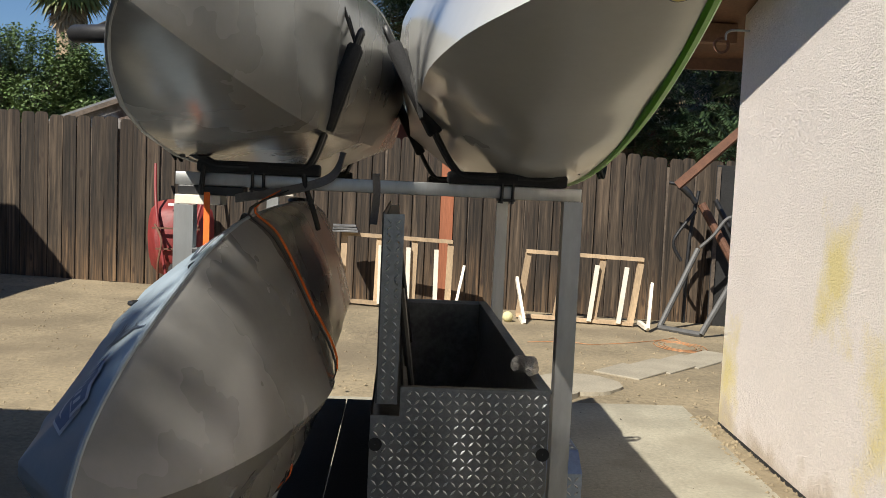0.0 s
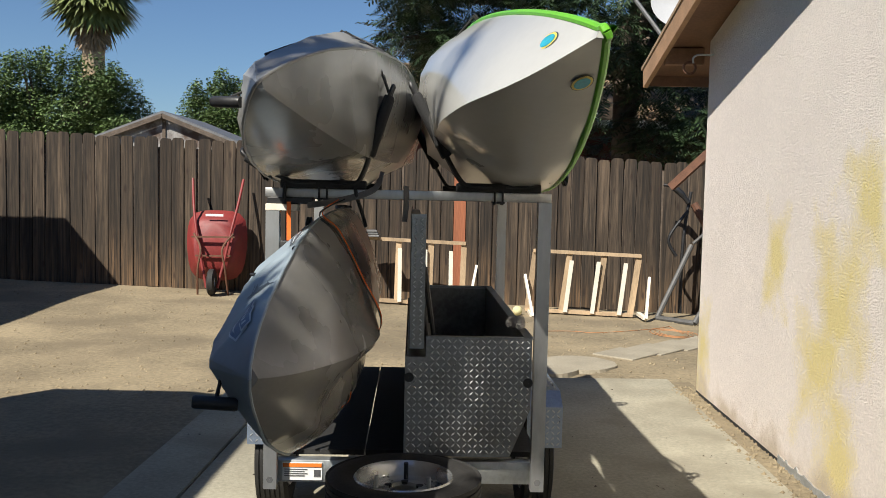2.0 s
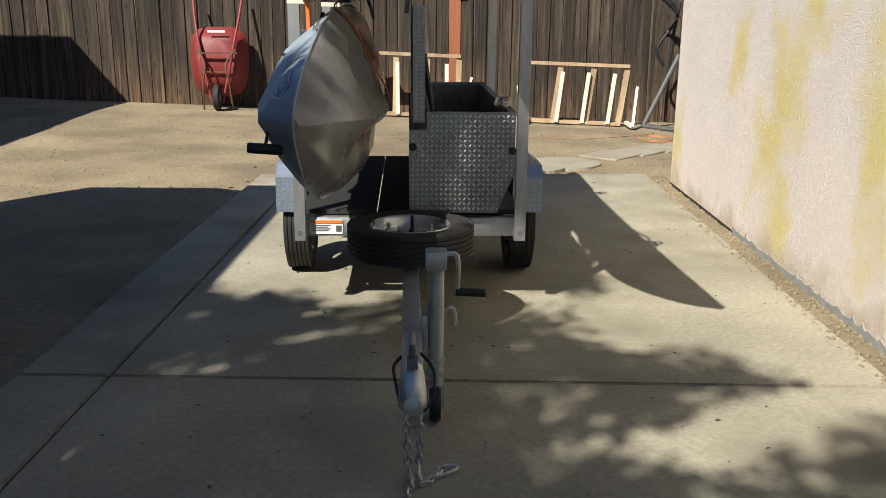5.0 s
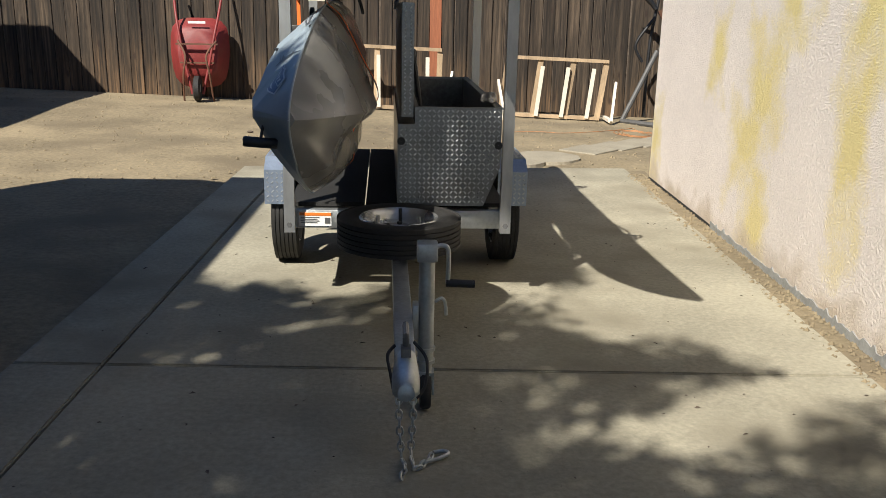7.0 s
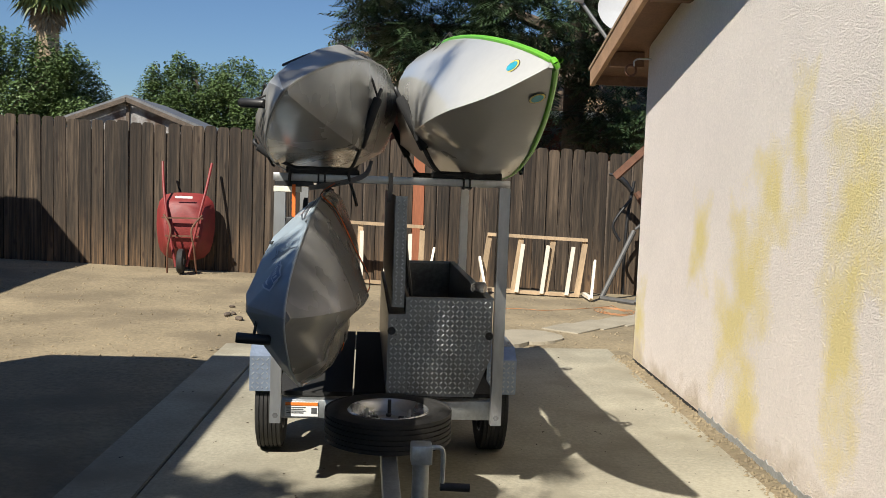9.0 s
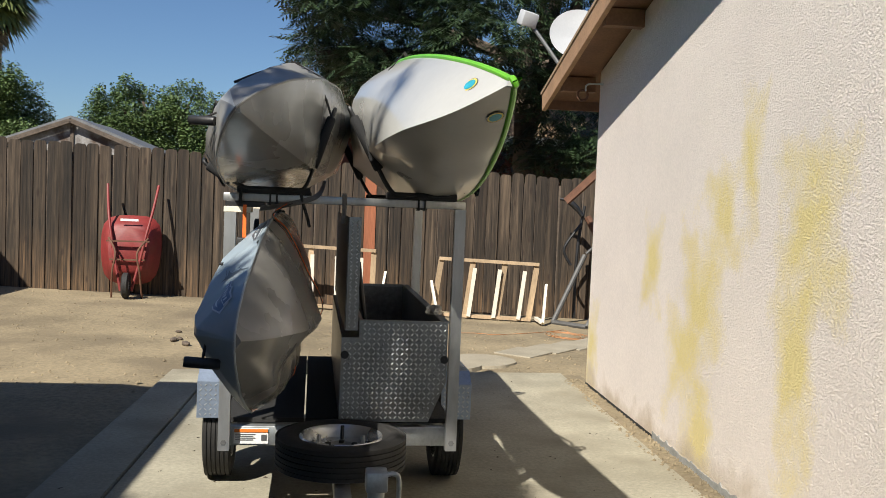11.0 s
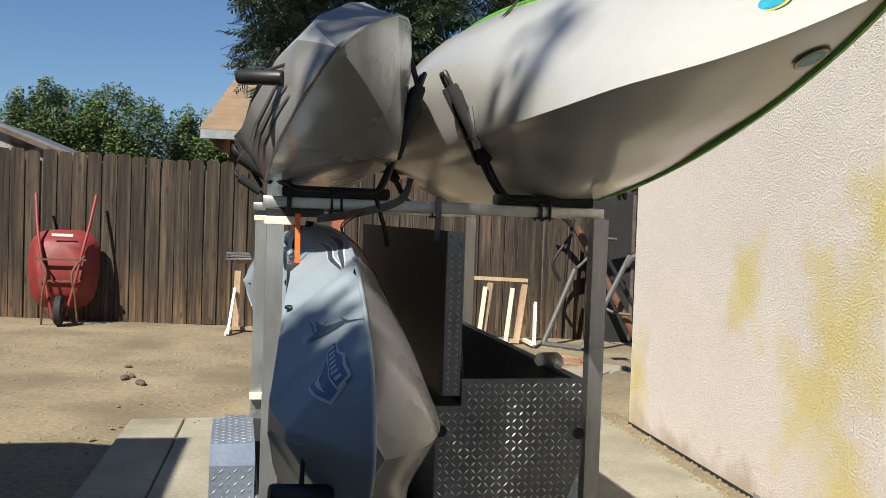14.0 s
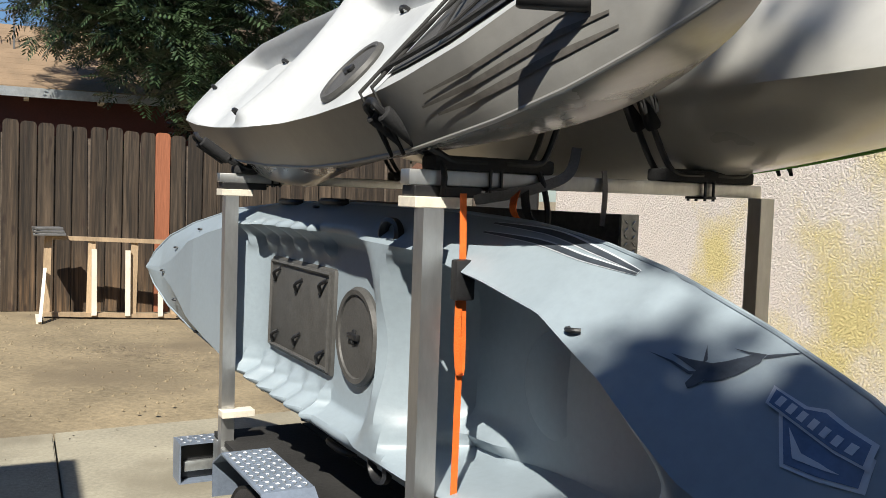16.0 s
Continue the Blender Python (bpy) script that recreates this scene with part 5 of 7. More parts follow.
def handle_tube(parent, p, q, r=0.017, cords=()):
    bm = bmesh.new()
    p, q = Vector(p), Vector(q)
    d = (q - p).normalized()
    sweep(bm, [p, p + d * 0.006, q - d * 0.006, q], [r * 0.85, r, r, r * 0.85], 18)
    h = part("toggle_handle", bm, M_BLACK, parent, "black tube carry toggle")
    bm = bmesh.new()
    for pts in cords:
        sweep(bm, bent(pts, 4), 0.004, 6)
    if cords:
        part("cord", bm, M_STRAP, h)


def local(m, *pts):
    """World places in the frame of a pose."""
    inv = m.inverted()
    return [inv @ Vector(p) for p in pts]


def decal(parent, sh, fn, outline, material, lift=0.002, name="graphic", label=""):
    """A thin printed shape lying on the deck, outline in metres from the bow and across."""
    bm = bmesh.new()
    bm.faces.new([bm.verts.new((x, y, 0)) for x, y in outline])
    bmesh.ops.triangulate(bm, faces=bm.faces[:])
    for _ in range(3):
        long = [e for e in bm.edges if e.calc_length() > 0.02]
        if long:
            bmesh.ops.subdivide_edges(bm, edges=long, cuts=1)
            bmesh.ops.triangulate(bm, faces=[f for f in bm.faces if len(f.verts) > 3])
    for v in bm.verts:
        v.co.z = on_deck(sh, fn, v.co.x, v.co.y) + lift
    return part(name, bm, material, parent, label, 60)


def stroke(pts, w):
    """The outline of a line of width w that tapers to its ends."""
    pts = [Vector((x, y, 0)) for x, y in pts]
    fine = bent(pts, 4)
    n = len(fine)
    left, right = [], []
    for i, p in enumerate(fine):
        t = (fine[min(i + 1, n - 1)] - fine[max(i - 1, 0)]).normalized()
        d = Vector((-t.y, t.x, 0)) * (w / 2) * (0.25 + 0.75 * math.sin(math.pi * (0.06 + 0.88 * i / (n - 1))))
        left.append((p + d)[:2])
        right.append((p - d)[:2])
    return left + right[::-1]


def deck_cord(parent, sh, fn, pts, r=0.004, lift=0.006, material=None):
    bm = bmesh.new()
    fine = bent([(x, y, 0) for x, y in pts], 6)
    sweep(bm, [(p.x, p.y, on_deck(sh, fn, p.x, p.y) + lift) for p in fine], r, 6)
    part("deck_cord", bm, material or M_STRAP, parent)


# The grey and the blue kayak are of one make: beam by distance from the bow, then the bow ridge by distance.
def sister(L):
    k = L / 3.85
    xs = [x * k for x in (0, 0.03, 0.08, 0.17, 0.33, 0.53, 0.73, 0.93, 1.3, 1.8, 2.4, 3.0, 3.4, 3.65, 3.8, 3.85)]
    ys = [0.03, 0.075, 0.115, 0.165, 0.225, 0.285, 0.325, 0.35, 0.365, 0.37, 0.36, 0.315, 0.24, 0.165, 0.08, 0.03]
    return Shape(L, 0.365, 0.18, bow_keel=(0.13, 2.2, 0.55), stern_keel=(0.2, 2.2, 0.6), sheer=(0.07, 0.05), vee=0.4, beams=(xs, ys), full=0.8)


def slim_sister(L):
    xs = [0, 0.03, 0.08, 0.15, 0.3, 0.5, 0.8, 1.2, 1.5, 2.0, 2.5, 2.9, 3.2, 3.45, L - 0.2, L - 0.08, L - 0.025, L]
    ys = [0.014, 0.05, 0.088, 0.13, 0.195, 0.248, 0.3, 0.336, 0.35, 0.35, 0.335, 0.315, 0.29, 0.262, 0.225, 0.175, 0.12, 0.06]
    return Shape(L, 0.35, 0.235, bow_keel=(0.28, 2.2, 0.65), stern_keel=(0.2, 2.2, 0.6), sheer=(0.07, 0.06), vee=0.62, beams=(xs, ys), full=0.6)


def sister_deck(x, v, L, crests=(0.0, 0.145, 0.18, 0.14, 0.125, 0.125, 0.1, 0.02), vrs=(0.03, 0.08, 0.44, 0.62, 0.66, 0.74, 0.78, 0.6, 0.1)):
    """The skin over the gunwale before the wells are sunk: a ridge that opens into a flat middle panel with sloping flanks."""
    k = L / 3.85
    x = x / k
    crest = float(np.interp(x, (0, 0.17, 0.33, 0.95, 1.3, 2.8, 3.3, 3.85), crests))
    vr = float(np.interp(x, (0, 0.3, 0.53, 0.73, 0.95, 1.3, 2.8, 3.4, 3.85), vrs))
    a = abs(v)
    if a <= vr:
        return crest
    return crest * max(0.0, 1 - (a - vr) / (1 - vr)) ** 0.85


# grey kayak, hull towards the tool box side, deck up and outwards
K1 = slim_sister(3.85)
K1_POSE = axes((-0.125, 1.67, 1.665), (-0.75, 0.66), -0.6, 1.6)
K1_CREST = (0.0, 0.1, 0.132, 0.138, 0.142, 0.155, 0.145, 0.09)

K1_RIDGE = (0.03, 0.3, 0.72, 0.86, 0.91, 0.92, 0.92, 0.9, 0.8)


def k1_ridge(x):
    return max(0.03, float(np.interp(x, (0, 0.3, 0.53, 0.73, 0.95, 1.3, 2.8, 3.4, 3.85), K1_RIDGE)))


def k1_deck(x, v, s):
    z = sister_deck(x, v, 3.85, K1_CREST, K1_RIDGE)
    vr = k1_ridge(x)
    inside = smooth01((vr - abs(v)) * K1.half(s) / 0.05)
    # leg well, hatch floor with a shallow dish, and the scooped tank well behind the seat
    z -= 0.15 * inside * smooth01((x - 0.84) / 0.22) * smooth01((1.5 - x) / 0.2)
    z -= 0.085 * inside * smooth01((x - 1.32) / 0.16) * smooth01((2.08 - x) / 0.2)
    z += 0.05 * inside * math.exp(-((x - 2.06) / 0.13) ** 2) * (0.3 + 0.7 * v * v)
    z -= 0.11 * inside * smooth01((x - 2.12) / 0.3) * smooth01((3.62 - x) / 0.3)
    z += 0.028 * inside * math.sin((x - 2.2) * 7.0) * smooth01((x - 2.2) / 0.3) * smooth01((3.4 - x) / 0.3) * (1 - v * v)
    return z


def grey_kayak():
    k = thing("kayak", K1_POSE, "grey sit-on-top kayak tipped on edge in the rack", "kayak", "kayaks on the trailer")

    def dents(s, y, p):
        p = p + Vector((0, 0, 0.008 * noise.noise((p.x * 2.2, y * 4, 0))))
        # a full upper bilge
        p.z -= 0.015 * math.exp(-((y / K1.half(s) + 0.66) / 0.26) ** 2) * smooth01((p.x - 0.35) / 0.8) * smooth01((3.85 - p.x) / 0.6)
        # the low bilge hangs full over the rail
        v = y / K1.half(s)
        full = math.exp(-((v - 0.85) / 0.25) ** 2) * smooth01((p.x - 1.25) / 0.8) * smooth01((3.85 - p.x) / 0.4) * smooth01((K1.rail(s) - p.z) / (0.18 * K1.D))
        p += full * Vector((0, 0.018, -0.05))
        # pressed hollow behind the bow on the far bilge
        p.z += 0.035 * math.exp(-((p.x - 0.62) / 0.2) ** 2 - ((y + 0.16) / 0.07) ** 2)
        return p

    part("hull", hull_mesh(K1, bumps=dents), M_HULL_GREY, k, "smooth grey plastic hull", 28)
    part("deck", deck_mesh(K1, k1_deck, 170, 56, k1_ridge), (M_DECK_GREY, M_FLANK_SHADED), k, "white moulded deck with sunk wells", 40)
    part("gunwale", rim_mesh(K1, 0.005), M_FLANK_SHADED, k)
    # dark bow panel held by cords
    half_panel = [(0.4, 0.03), (0.43, 0.075), (0.48, 0.11), (0.6, 0.172), (0.75, 0.212), (0.84, 0.226), (0.9, 0.19), (0.92, 0.05)]
    out = [(x, -y) for x, y in half_panel] + half_panel[::-1]
    decal(k, K1, k1_deck, out, M_HATCH, 0.006, "bow_panel", "dark grey bow hatch panel")
    for sg in (-1, 1):
        deck_cord(k, K1, k1_deck, [(0.36, sg * 0.05), (0.58, sg * 0.15), (0.86, sg * 0.222)], 0.006, 0.018)
    for c, d in (((0.45, -0.09), (0.64, 0.17)), ((0.45, 0.09), (0.64, -0.17)), ((0.64, -0.17), (0.87, 0.215)), ((0.64, 0.17), (0.87, -0.215))):
        deck_cord(k, K1, k1_deck, [c, ((c[0] + d[0]) / 2, 0), d], 0.004, 0.02)
    round_hatch(k, (1.68, 0.02, on_deck(K1, k1_deck, 1.68, 0.02) + 0.004), 0.125)
    for x, y in ((1.05, 0.25), (1.2, 0.268), (2.15, 0.27), (2.45, 0.265), (3.1, 0.22), (2.45, -0.265), (1.75, -0.27), (1.2, -0.265), (3.1, -0.22), (3.6, 0.0)):
        pad_eye(k, (x, y, on_deck(K1, k1_deck, x, y)))
    bm = bmesh.new()
    zz = on_deck(K1, k1_deck, 1.75, 0.275)
    sweep(bm, bent([(1.65, 0.275, zz), (1.68, 0.285, zz + 0.028), (1.85, 0.28, zz + 0.028), (1.88, 0.27, zz)], 5), 0.012, 10)
    part("carry_handle", bm, M_BLACK, k, "black side carry handle")
    bm = bmesh.new()
    sweep(bm, [(2.45, 0.265, on_deck(K1, k1_deck, 2.45, 0.265) + 0.02), (2.33, -0.262, on_deck(K1, k1_deck, 2.33, -0.262) + 0.02)], 0.005, 6)
    part("deck_cord", bm, M_STRAP, k)
    # thin faded stripes on the sloping sides of the deck
    def side_band(sg, x0, x1, lo, hi, name):
        """A stripe on the steep side of the deck, between two shares of its height."""
        bm = bmesh.new()
        rows = []
        for i in range(15):
            x = x0 + (x1 - x0) * i / 14
            s = x / K1.L
            h, g, vr = K1.half(s), K1.rail(s), k1_ridge(x)
            fade = 0.25 + 0.75 * math.sin(math.pi * (0.05 + 0.9 * i / 14))
            mid = (lo + hi) / 2
            pair = []
            for part_ in (mid + (lo - mid) * fade, mid + (hi - mid) * fade):
                v = 1 - (1 - vr) * part_
                pair.append(bm.verts.new((x, sg * (v * h + 0.003), g + k1_deck(x, v, s) + 0.001)))
            rows.append(pair)
        for c, d in zip(rows, rows[1:]):
            bm.faces.new((c[0], c[1], d[1], d[0]))
        part(name, bm, M_GRAPHIC if sg < 0 else M_STRIPE, k, "", None)

    side_band(-1, 0.74, 1.3, 0.25, 0.42, "stripe")
    side_band(-1, 0.76, 1.3, 0.55, 0.68, "stripe")
    side_band(1, 0.2, 0.66, 0.24, 0.33, "stripe")
    side_band(1, 0.22, 0.7, 0.42, 0.51, "stripe")
    side_band(1, 0.26, 0.68, 0.6, 0.67, "stripe")
    p, q, c0, c1 = local(K1_POSE, (-0.285, 1.93, 1.685), (-0.385, 1.985, 1.69), (-0.27, 1.93, 1.72), (-0.33, 1.957, 1.70))
    handle_tube(k, p, q, 0.0175, [[c0, (c0 + c1) / 2, c1]])
    # dark lettering bars on the outer flank
    bm = bmesh.new()
    for t in range(7):
        s0 = (1.75 + 0.065 * t) / K1.L
        sec = K1.section(s0)
        y, z = sec[2]
        box(bm, (s0 * K1.L, y + 0.0005, z - 0.02), (s0 * K1.L + 0.04, y + 0.003, z + 0.012))
    part("name_bars", bm, M_GREYSTEEL, k, "faded maker's marking")["kind"] = "stuff"
    return k


# pale blue kayak on edge inside the posts
K3 = sister(4.0)
K3.sheer = (0.07, 0.2)
K3_POSE = axes((-0.047, 1.355, 0.978), (-1.0, 0.02), 3.5)


def k3_ridge(x):
    return max(0.03, float(np.interp(x, (0, 0.3, 0.53, 0.73, 0.95, 1.3, 2.8, 3.4, 3.85), (0.03, 0.08, 0.44, 0.62, 0.66, 0.74, 0.78, 0.6, 0.1))))


def k3_deck(x, v, s):
    """A ridged bow deck, a deep cockpit, a cross brace, a ribbed well and a plain stern."""
    z = sister_deck(x, v, 3.85)
    vr = k3_ridge(x)
    wide = K3.half(s)
    # the open cockpit begins as a narrow vee between the bow ridges
    inside = smooth01((vr - abs(v)) * wide / 0.05) * smooth01((1.52 - 0.12 * v * v - x) / 0.13)
    z -= 0.235 * inside * smooth01((x - 0.33) / 0.3)
    z += 0.05 * pit(x, v, 1.1, 1.5, 0.66, 1.0, 0.12, 0.35)
    z -= pit(x, v, 1.47 + 0.2 * v * v, 2.82, 0.84, 0.09, 0.21)
    # a moulded crease across the bow panel
    z += 0.011 * math.exp(-((x - 0.63 + 0.1 * abs(v)) / 0.028) ** 2) * smooth01((abs(v) - vr) / 0.06)
    edge = smooth01((abs(v) - 0.5) / 0.12) * smooth01((0.86 - abs(v)) / 0.1)
    if 2.02 < x < 2.72:
        z += 0.035 * edge * (0.5 + 0.5 * math.cos((x - 2.02) * 2 * math.pi / 0.14))
    return z


def lean(s, y, p):
    """The soft hull of the blue kayak sags to one side, with a folded bulge by the cockpit."""
    f = max(0.0, (K3.rail(s) - p.z) / K3.D)
    p = p + Vector((0, 0.05 * f * smooth01(s / 0.25) * smooth01((1 - s) / 0.25), 0))
    v = y / K3.half(s)
    # flat upper facet from the gunwale to the fold
    p.z -= 0.02 * math.exp(-((v + 0.5) / 0.35) ** 2) * smooth01((p.x - 0.2) / 0.5) * smooth01((2.2 - p.x) / 0.6)
    # the fold itself, sharp below, and the hollow under it
    ridge = math.exp(-((p.x - 0.98) / 0.3) ** 2)
    p.z -= 0.045 * ridge * (math.exp(-((y - 0.015) / 0.075) ** 2) if y < 0.015 else math.exp(-((y - 0.015) / 0.04) ** 2))
    p.z += 0.045 * math.exp(-((p.x - 0.88) / 0.34) ** 2 - ((y - 0.1) / 0.045) ** 2)
    p.z -= 0.035 * math.exp(-((v - 0.75) / 0.2) ** 2) * smooth01(s / 0.05) * smooth01((0.75 - s) / 0.3)
    # soft buckles where the straps pull
    p.z += 0.008 * math.exp(-((p.x - 1.15) / 0.06) ** 2) * math.sin(y * 22.0)
    p.z += 0.006 * noise.noise((p.x * 3.5, y * 6, 1.0))
    return p


def blue_kayak():
    k = thing("kayak", K3_POSE, "pale blue-grey fishing kayak standing on edge inside the rack", "kayak", "kayaks on the trailer")

    part("hull", hull_mesh(K3, bumps=lean), M_HULL_GREY, k, "grey-brown plastic hull", 28)
    part("deck", deck_mesh(K3, k3_deck, 220, 80, k3_ridge), (M_DECK_BLUE, M_DECK_BLUE), k, "pale blue deck with moulded cockpit wells", 32)
    part("gunwale", rim_mesh(K3, 0.005), M_DECK_BLUE, k)
    # hatches in the rear well
    z0 = on_deck(K3, k3_deck, 2.29, 0.0)
    bm = bmesh.new()
    box(bm, (1.985, -0.165, z0 - 0.012), (2.585, 0.165, z0 + 0.014), bevel=0.012)
    lidp = part("well_hatch", bm, M_HATCH, k, "dark rectangular hatch lid with toggles")
    bm = bmesh.new()
    sweep(bm, [(2.005, -0.147, z0 + 0.015), (2.565, -0.147, z0 + 0.015), (2.565, 0.147, z0 + 0.015), (2.005, 0.147, z0 + 0.015), (2.005, -0.147, z0 + 0.015)], 0.008, 6)
    part("lid_bead", bm, M_HATCH, lidp)
    for x in (2.065, 2.285, 2.505):
        for y in (-0.11, 0.11) if x != 2.285 else (-0.09, 0.09):
            bm = bmesh.new()
            sweep(bm, bent([(x - 0.03, y - 0.018, z0 + 0.016), (x, y, z0 + 0.03), (x + 0.012, y + 0.022, z0 + 0.02), (x + 0.03, y + 0.03, z0 + 0.016)], 4), 0.006, 6)
            part("toggle", bm, M_BLACK, lidp)
    round_hatch(k, (1.8, 0.01, on_deck(K3, k3_deck, 1.83, 0.0) + 0.006), 0.14)
    # recessed disc in the cockpit
    bm = bmesh.new()
    lathe(bm, [(0.001, -0.01), (0.115, -0.01), (0.12, -0.004), (0.11, 0.0), (0.001, -0.001)], 36, Matrix.Translation((1.02, 0.0, on_deck(K3, k3_deck, 1.02, 0.0) + 0.004)))
    part("moulded_disc", bm, M_DECK_BLUE, k)
    # rod holders
    for x, y in ((1.5, -0.3), (1.5, 0.3)):
        z = on_deck(K3, k3_deck, x, y)
        bm = bmesh.new()
        lathe(bm, [(0.024, -0.01), (0.04, -0.008), (0.04, 0.008), (0.03, 0.012), (0.024, 0.0)], 24, Matrix.Translation((x, y, z + 0.004)) @ Matrix.Diagonal((1.5, 1, 1, 1)))
        part("rod_holder", bm, M_BLACK, k, "black flush rod holder")
    for x, y in ((0.64, -0.185), (2.2, 0.345), (2.6, 0.33), (3.3, 0.22), (3.62, 0.12), (3.62, -0.12), (3.3, -0.22), (2.2, -0.35), (3.78, 0.0)):
        pad_eye(k, (x, y, on_deck(K3, k3_deck, x, y) + 0.002), size=0.016, r=0.0045)
    for x0, y in ((1.95, 0.37), (2.1, -0.37), (2.5, -0.36)):
        z = on_deck(K3, k3_deck, x0, y)
        bm = bmesh.new()
        sweep(bm, bent([(x0 - 0.09, y, z), (x0 - 0.06, y, z + 0.03), (x0 + 0.06, y, z + 0.03), (x0 + 0.09, y, z)], 5), 0.011, 8)
        part("carry_handle", bm, M_BLACK, k, "black webbing carry handle")
    # printed marlin: body and bill, sail, fins, tail; u runs from the bill to the tail
    def fish(u, v):
        return (0.4 - 0.125 * u + 0.1 * v, -0.14 - 0.066 * u - 0.03 * v)
    shapes = [
        stroke([fish(0, 0), fish(0.12, 0.08), fish(0.22, 0.16), fish(0.36, 0.1), fish(0.5, 0.1), fish(0.62, 0.13), fish(0.7, 0.13)], 0.026),
        [fish(*p) for p in ((0.07, 1.0), (0.14, 0.62), (0.15, 0.3), (0.22, 0.2), (0.12, 0.22), (0.11, 0.6))],
        [fish(*p) for p in ((0.2, 0.8), (0.26, 0.55), (0.42, 0.2), (0.2, 0.22))],
        [fish(*p) for p in ((0.3, 0.36), (0.5, 0.74), (0.37, 0.42))],
        [fish(*p) for p in ((0.7, 0.12), (0.63, 0.5), (0.68, 0.36), (0.76, 0.18))],
        [fish(*p) for p in ((0.7, 0.11), (0.76, 0.17), (1.02, 0.0))],
    ]
    for o in shapes:
        decal(k, K3, k3_deck, o, M_GRAPHIC, 0.003, "fish_graphic")

    # badge: a kite outline with a peak, crossed by a slanted name plate with plain bars
    def badge(u, v):
        return (0.285 - 0.16 * u, -0.16 + 0.078 * v + 0.052 * u)
    decal(k, K3, k3_deck, [badge(*p) for p in ((0.1, 0.15), (0.4, 0.82), (1.0, 0.55), (0.96, 0.1), (0.3, 0.02))], M_GRAPHIC_LINE, 0.003, "badge_outline")
    decal(k, K3, k3_deck, [badge(*p) for p in ((0.15, 0.15), (0.42, 0.75), (0.95, 0.51), (0.92, 0.14), (0.33, 0.06))], M_LOGO, 0.0045, "badge_field")
    decal(k, K3, k3_deck, [badge(*p) for p in ((0.3, 0.32), (0.46, 0.62), (0.82, 0.46), (0.66, 0.46), (0.5, 0.5))], M_GRAPHIC_LINE, 0.006, "badge_peak")
    decal(k, K3, k3_deck, [badge(*p) for p in ((0.0, -0.02), (0.02, 0.24), (0.96, 0.26), (0.94, -0.1), (0.5, -0.16), (0.34, -0.04))], M_GRAPHIC_LINE, 0.0075, "name_plate")
    decal(k, K3, k3_deck, [badge(*p) for p in ((0.04, 0.0), (0.05, 0.2), (0.92, 0.22), (0.9, -0.06), (0.5, -0.11), (0.34, 0.0))], M_LOGO, 0.009, "name_field")
    for t in range(7):
        u = 0.1 + 0.112 * t
        decal(k, K3, k3_deck, [badge(*p) for p in ((u, 0.16), (u + 0.06, 0.16), (u + 0.075, 0.02), (u + 0.015, 0.02))], M_GRAPHIC_LINE, 0.0105, "name_bar")
    # two swept dark stripes with pale edges on each side of the cockpit
    for sg in (-1, 1):
        for e0, e1, w in ((0.0, 0.0, 0.009), (0.02, 0.004, 0.008)):
            line = [(1.12, sg * (0.345 - e0)), (0.92, sg * (0.337 - e0)), (0.76, sg * (0.313 - e0 * 0.8)), (0.62, sg * (0.284 - e1))]
            decal(k, K3, k3_deck, stroke(line, w + 0.004), M_GRAPHIC_LINE, 0.0025, "stripe_edge")
            decal(k, K3, k3_deck, stroke(line, w), M_GRAPHIC, 0.004, "stripe")
    a, b, c = local(K3_POSE, (-0.175, 1.475, 0.885), (-0.285, 1.455, 0.895), (-0.225, 1.53, 0.985))
    mid = (a + b) / 2
    handle_tube(k, a, b, 0.0175, [[c, (c + mid) / 2 + Vector((0, 0.01, 0)), mid + Vector((0.012, 0, 0))], [c + Vector((0.01, 0, 0)), (c + mid) / 2, mid - Vector((0.012, 0, 0))]])
    pad_eye(k, c, size=0.02)
    # the low side of the bow sags and widens
    for ob in k.children_recursive:
        if ob.name.split(".")[0] in ("hull", "deck", "gunwale"):
            for vert in ob.data.vertices:
                x, y = vert.co.x, vert.co.y
                if y > 0:
                    vert.co.y = y * (1 + 0.22 * smooth01(x / 0.2) * smooth01((1.02 - x) / 0.55))
    return k


# white kayak, hull towards the grey one, deck to the house
K2 = Shape(3.95, 0.36, 0.325, bow=(1.75, 0.86), stern=(2.0, 0.75), bow_keel=(0.2, 2.0, 0.75), sheer=(0.03, 0.03), vee=0.5)
K2_POSE = axes((0.641, 1.165, 1.758), (0.87, 0.5), 3.0)


def k2_deck(x, v, s):
    return 0.03 * (1 - v * v) - pit(x, v, 1.2, 3.0, 0.8, 0.12, 0.2)


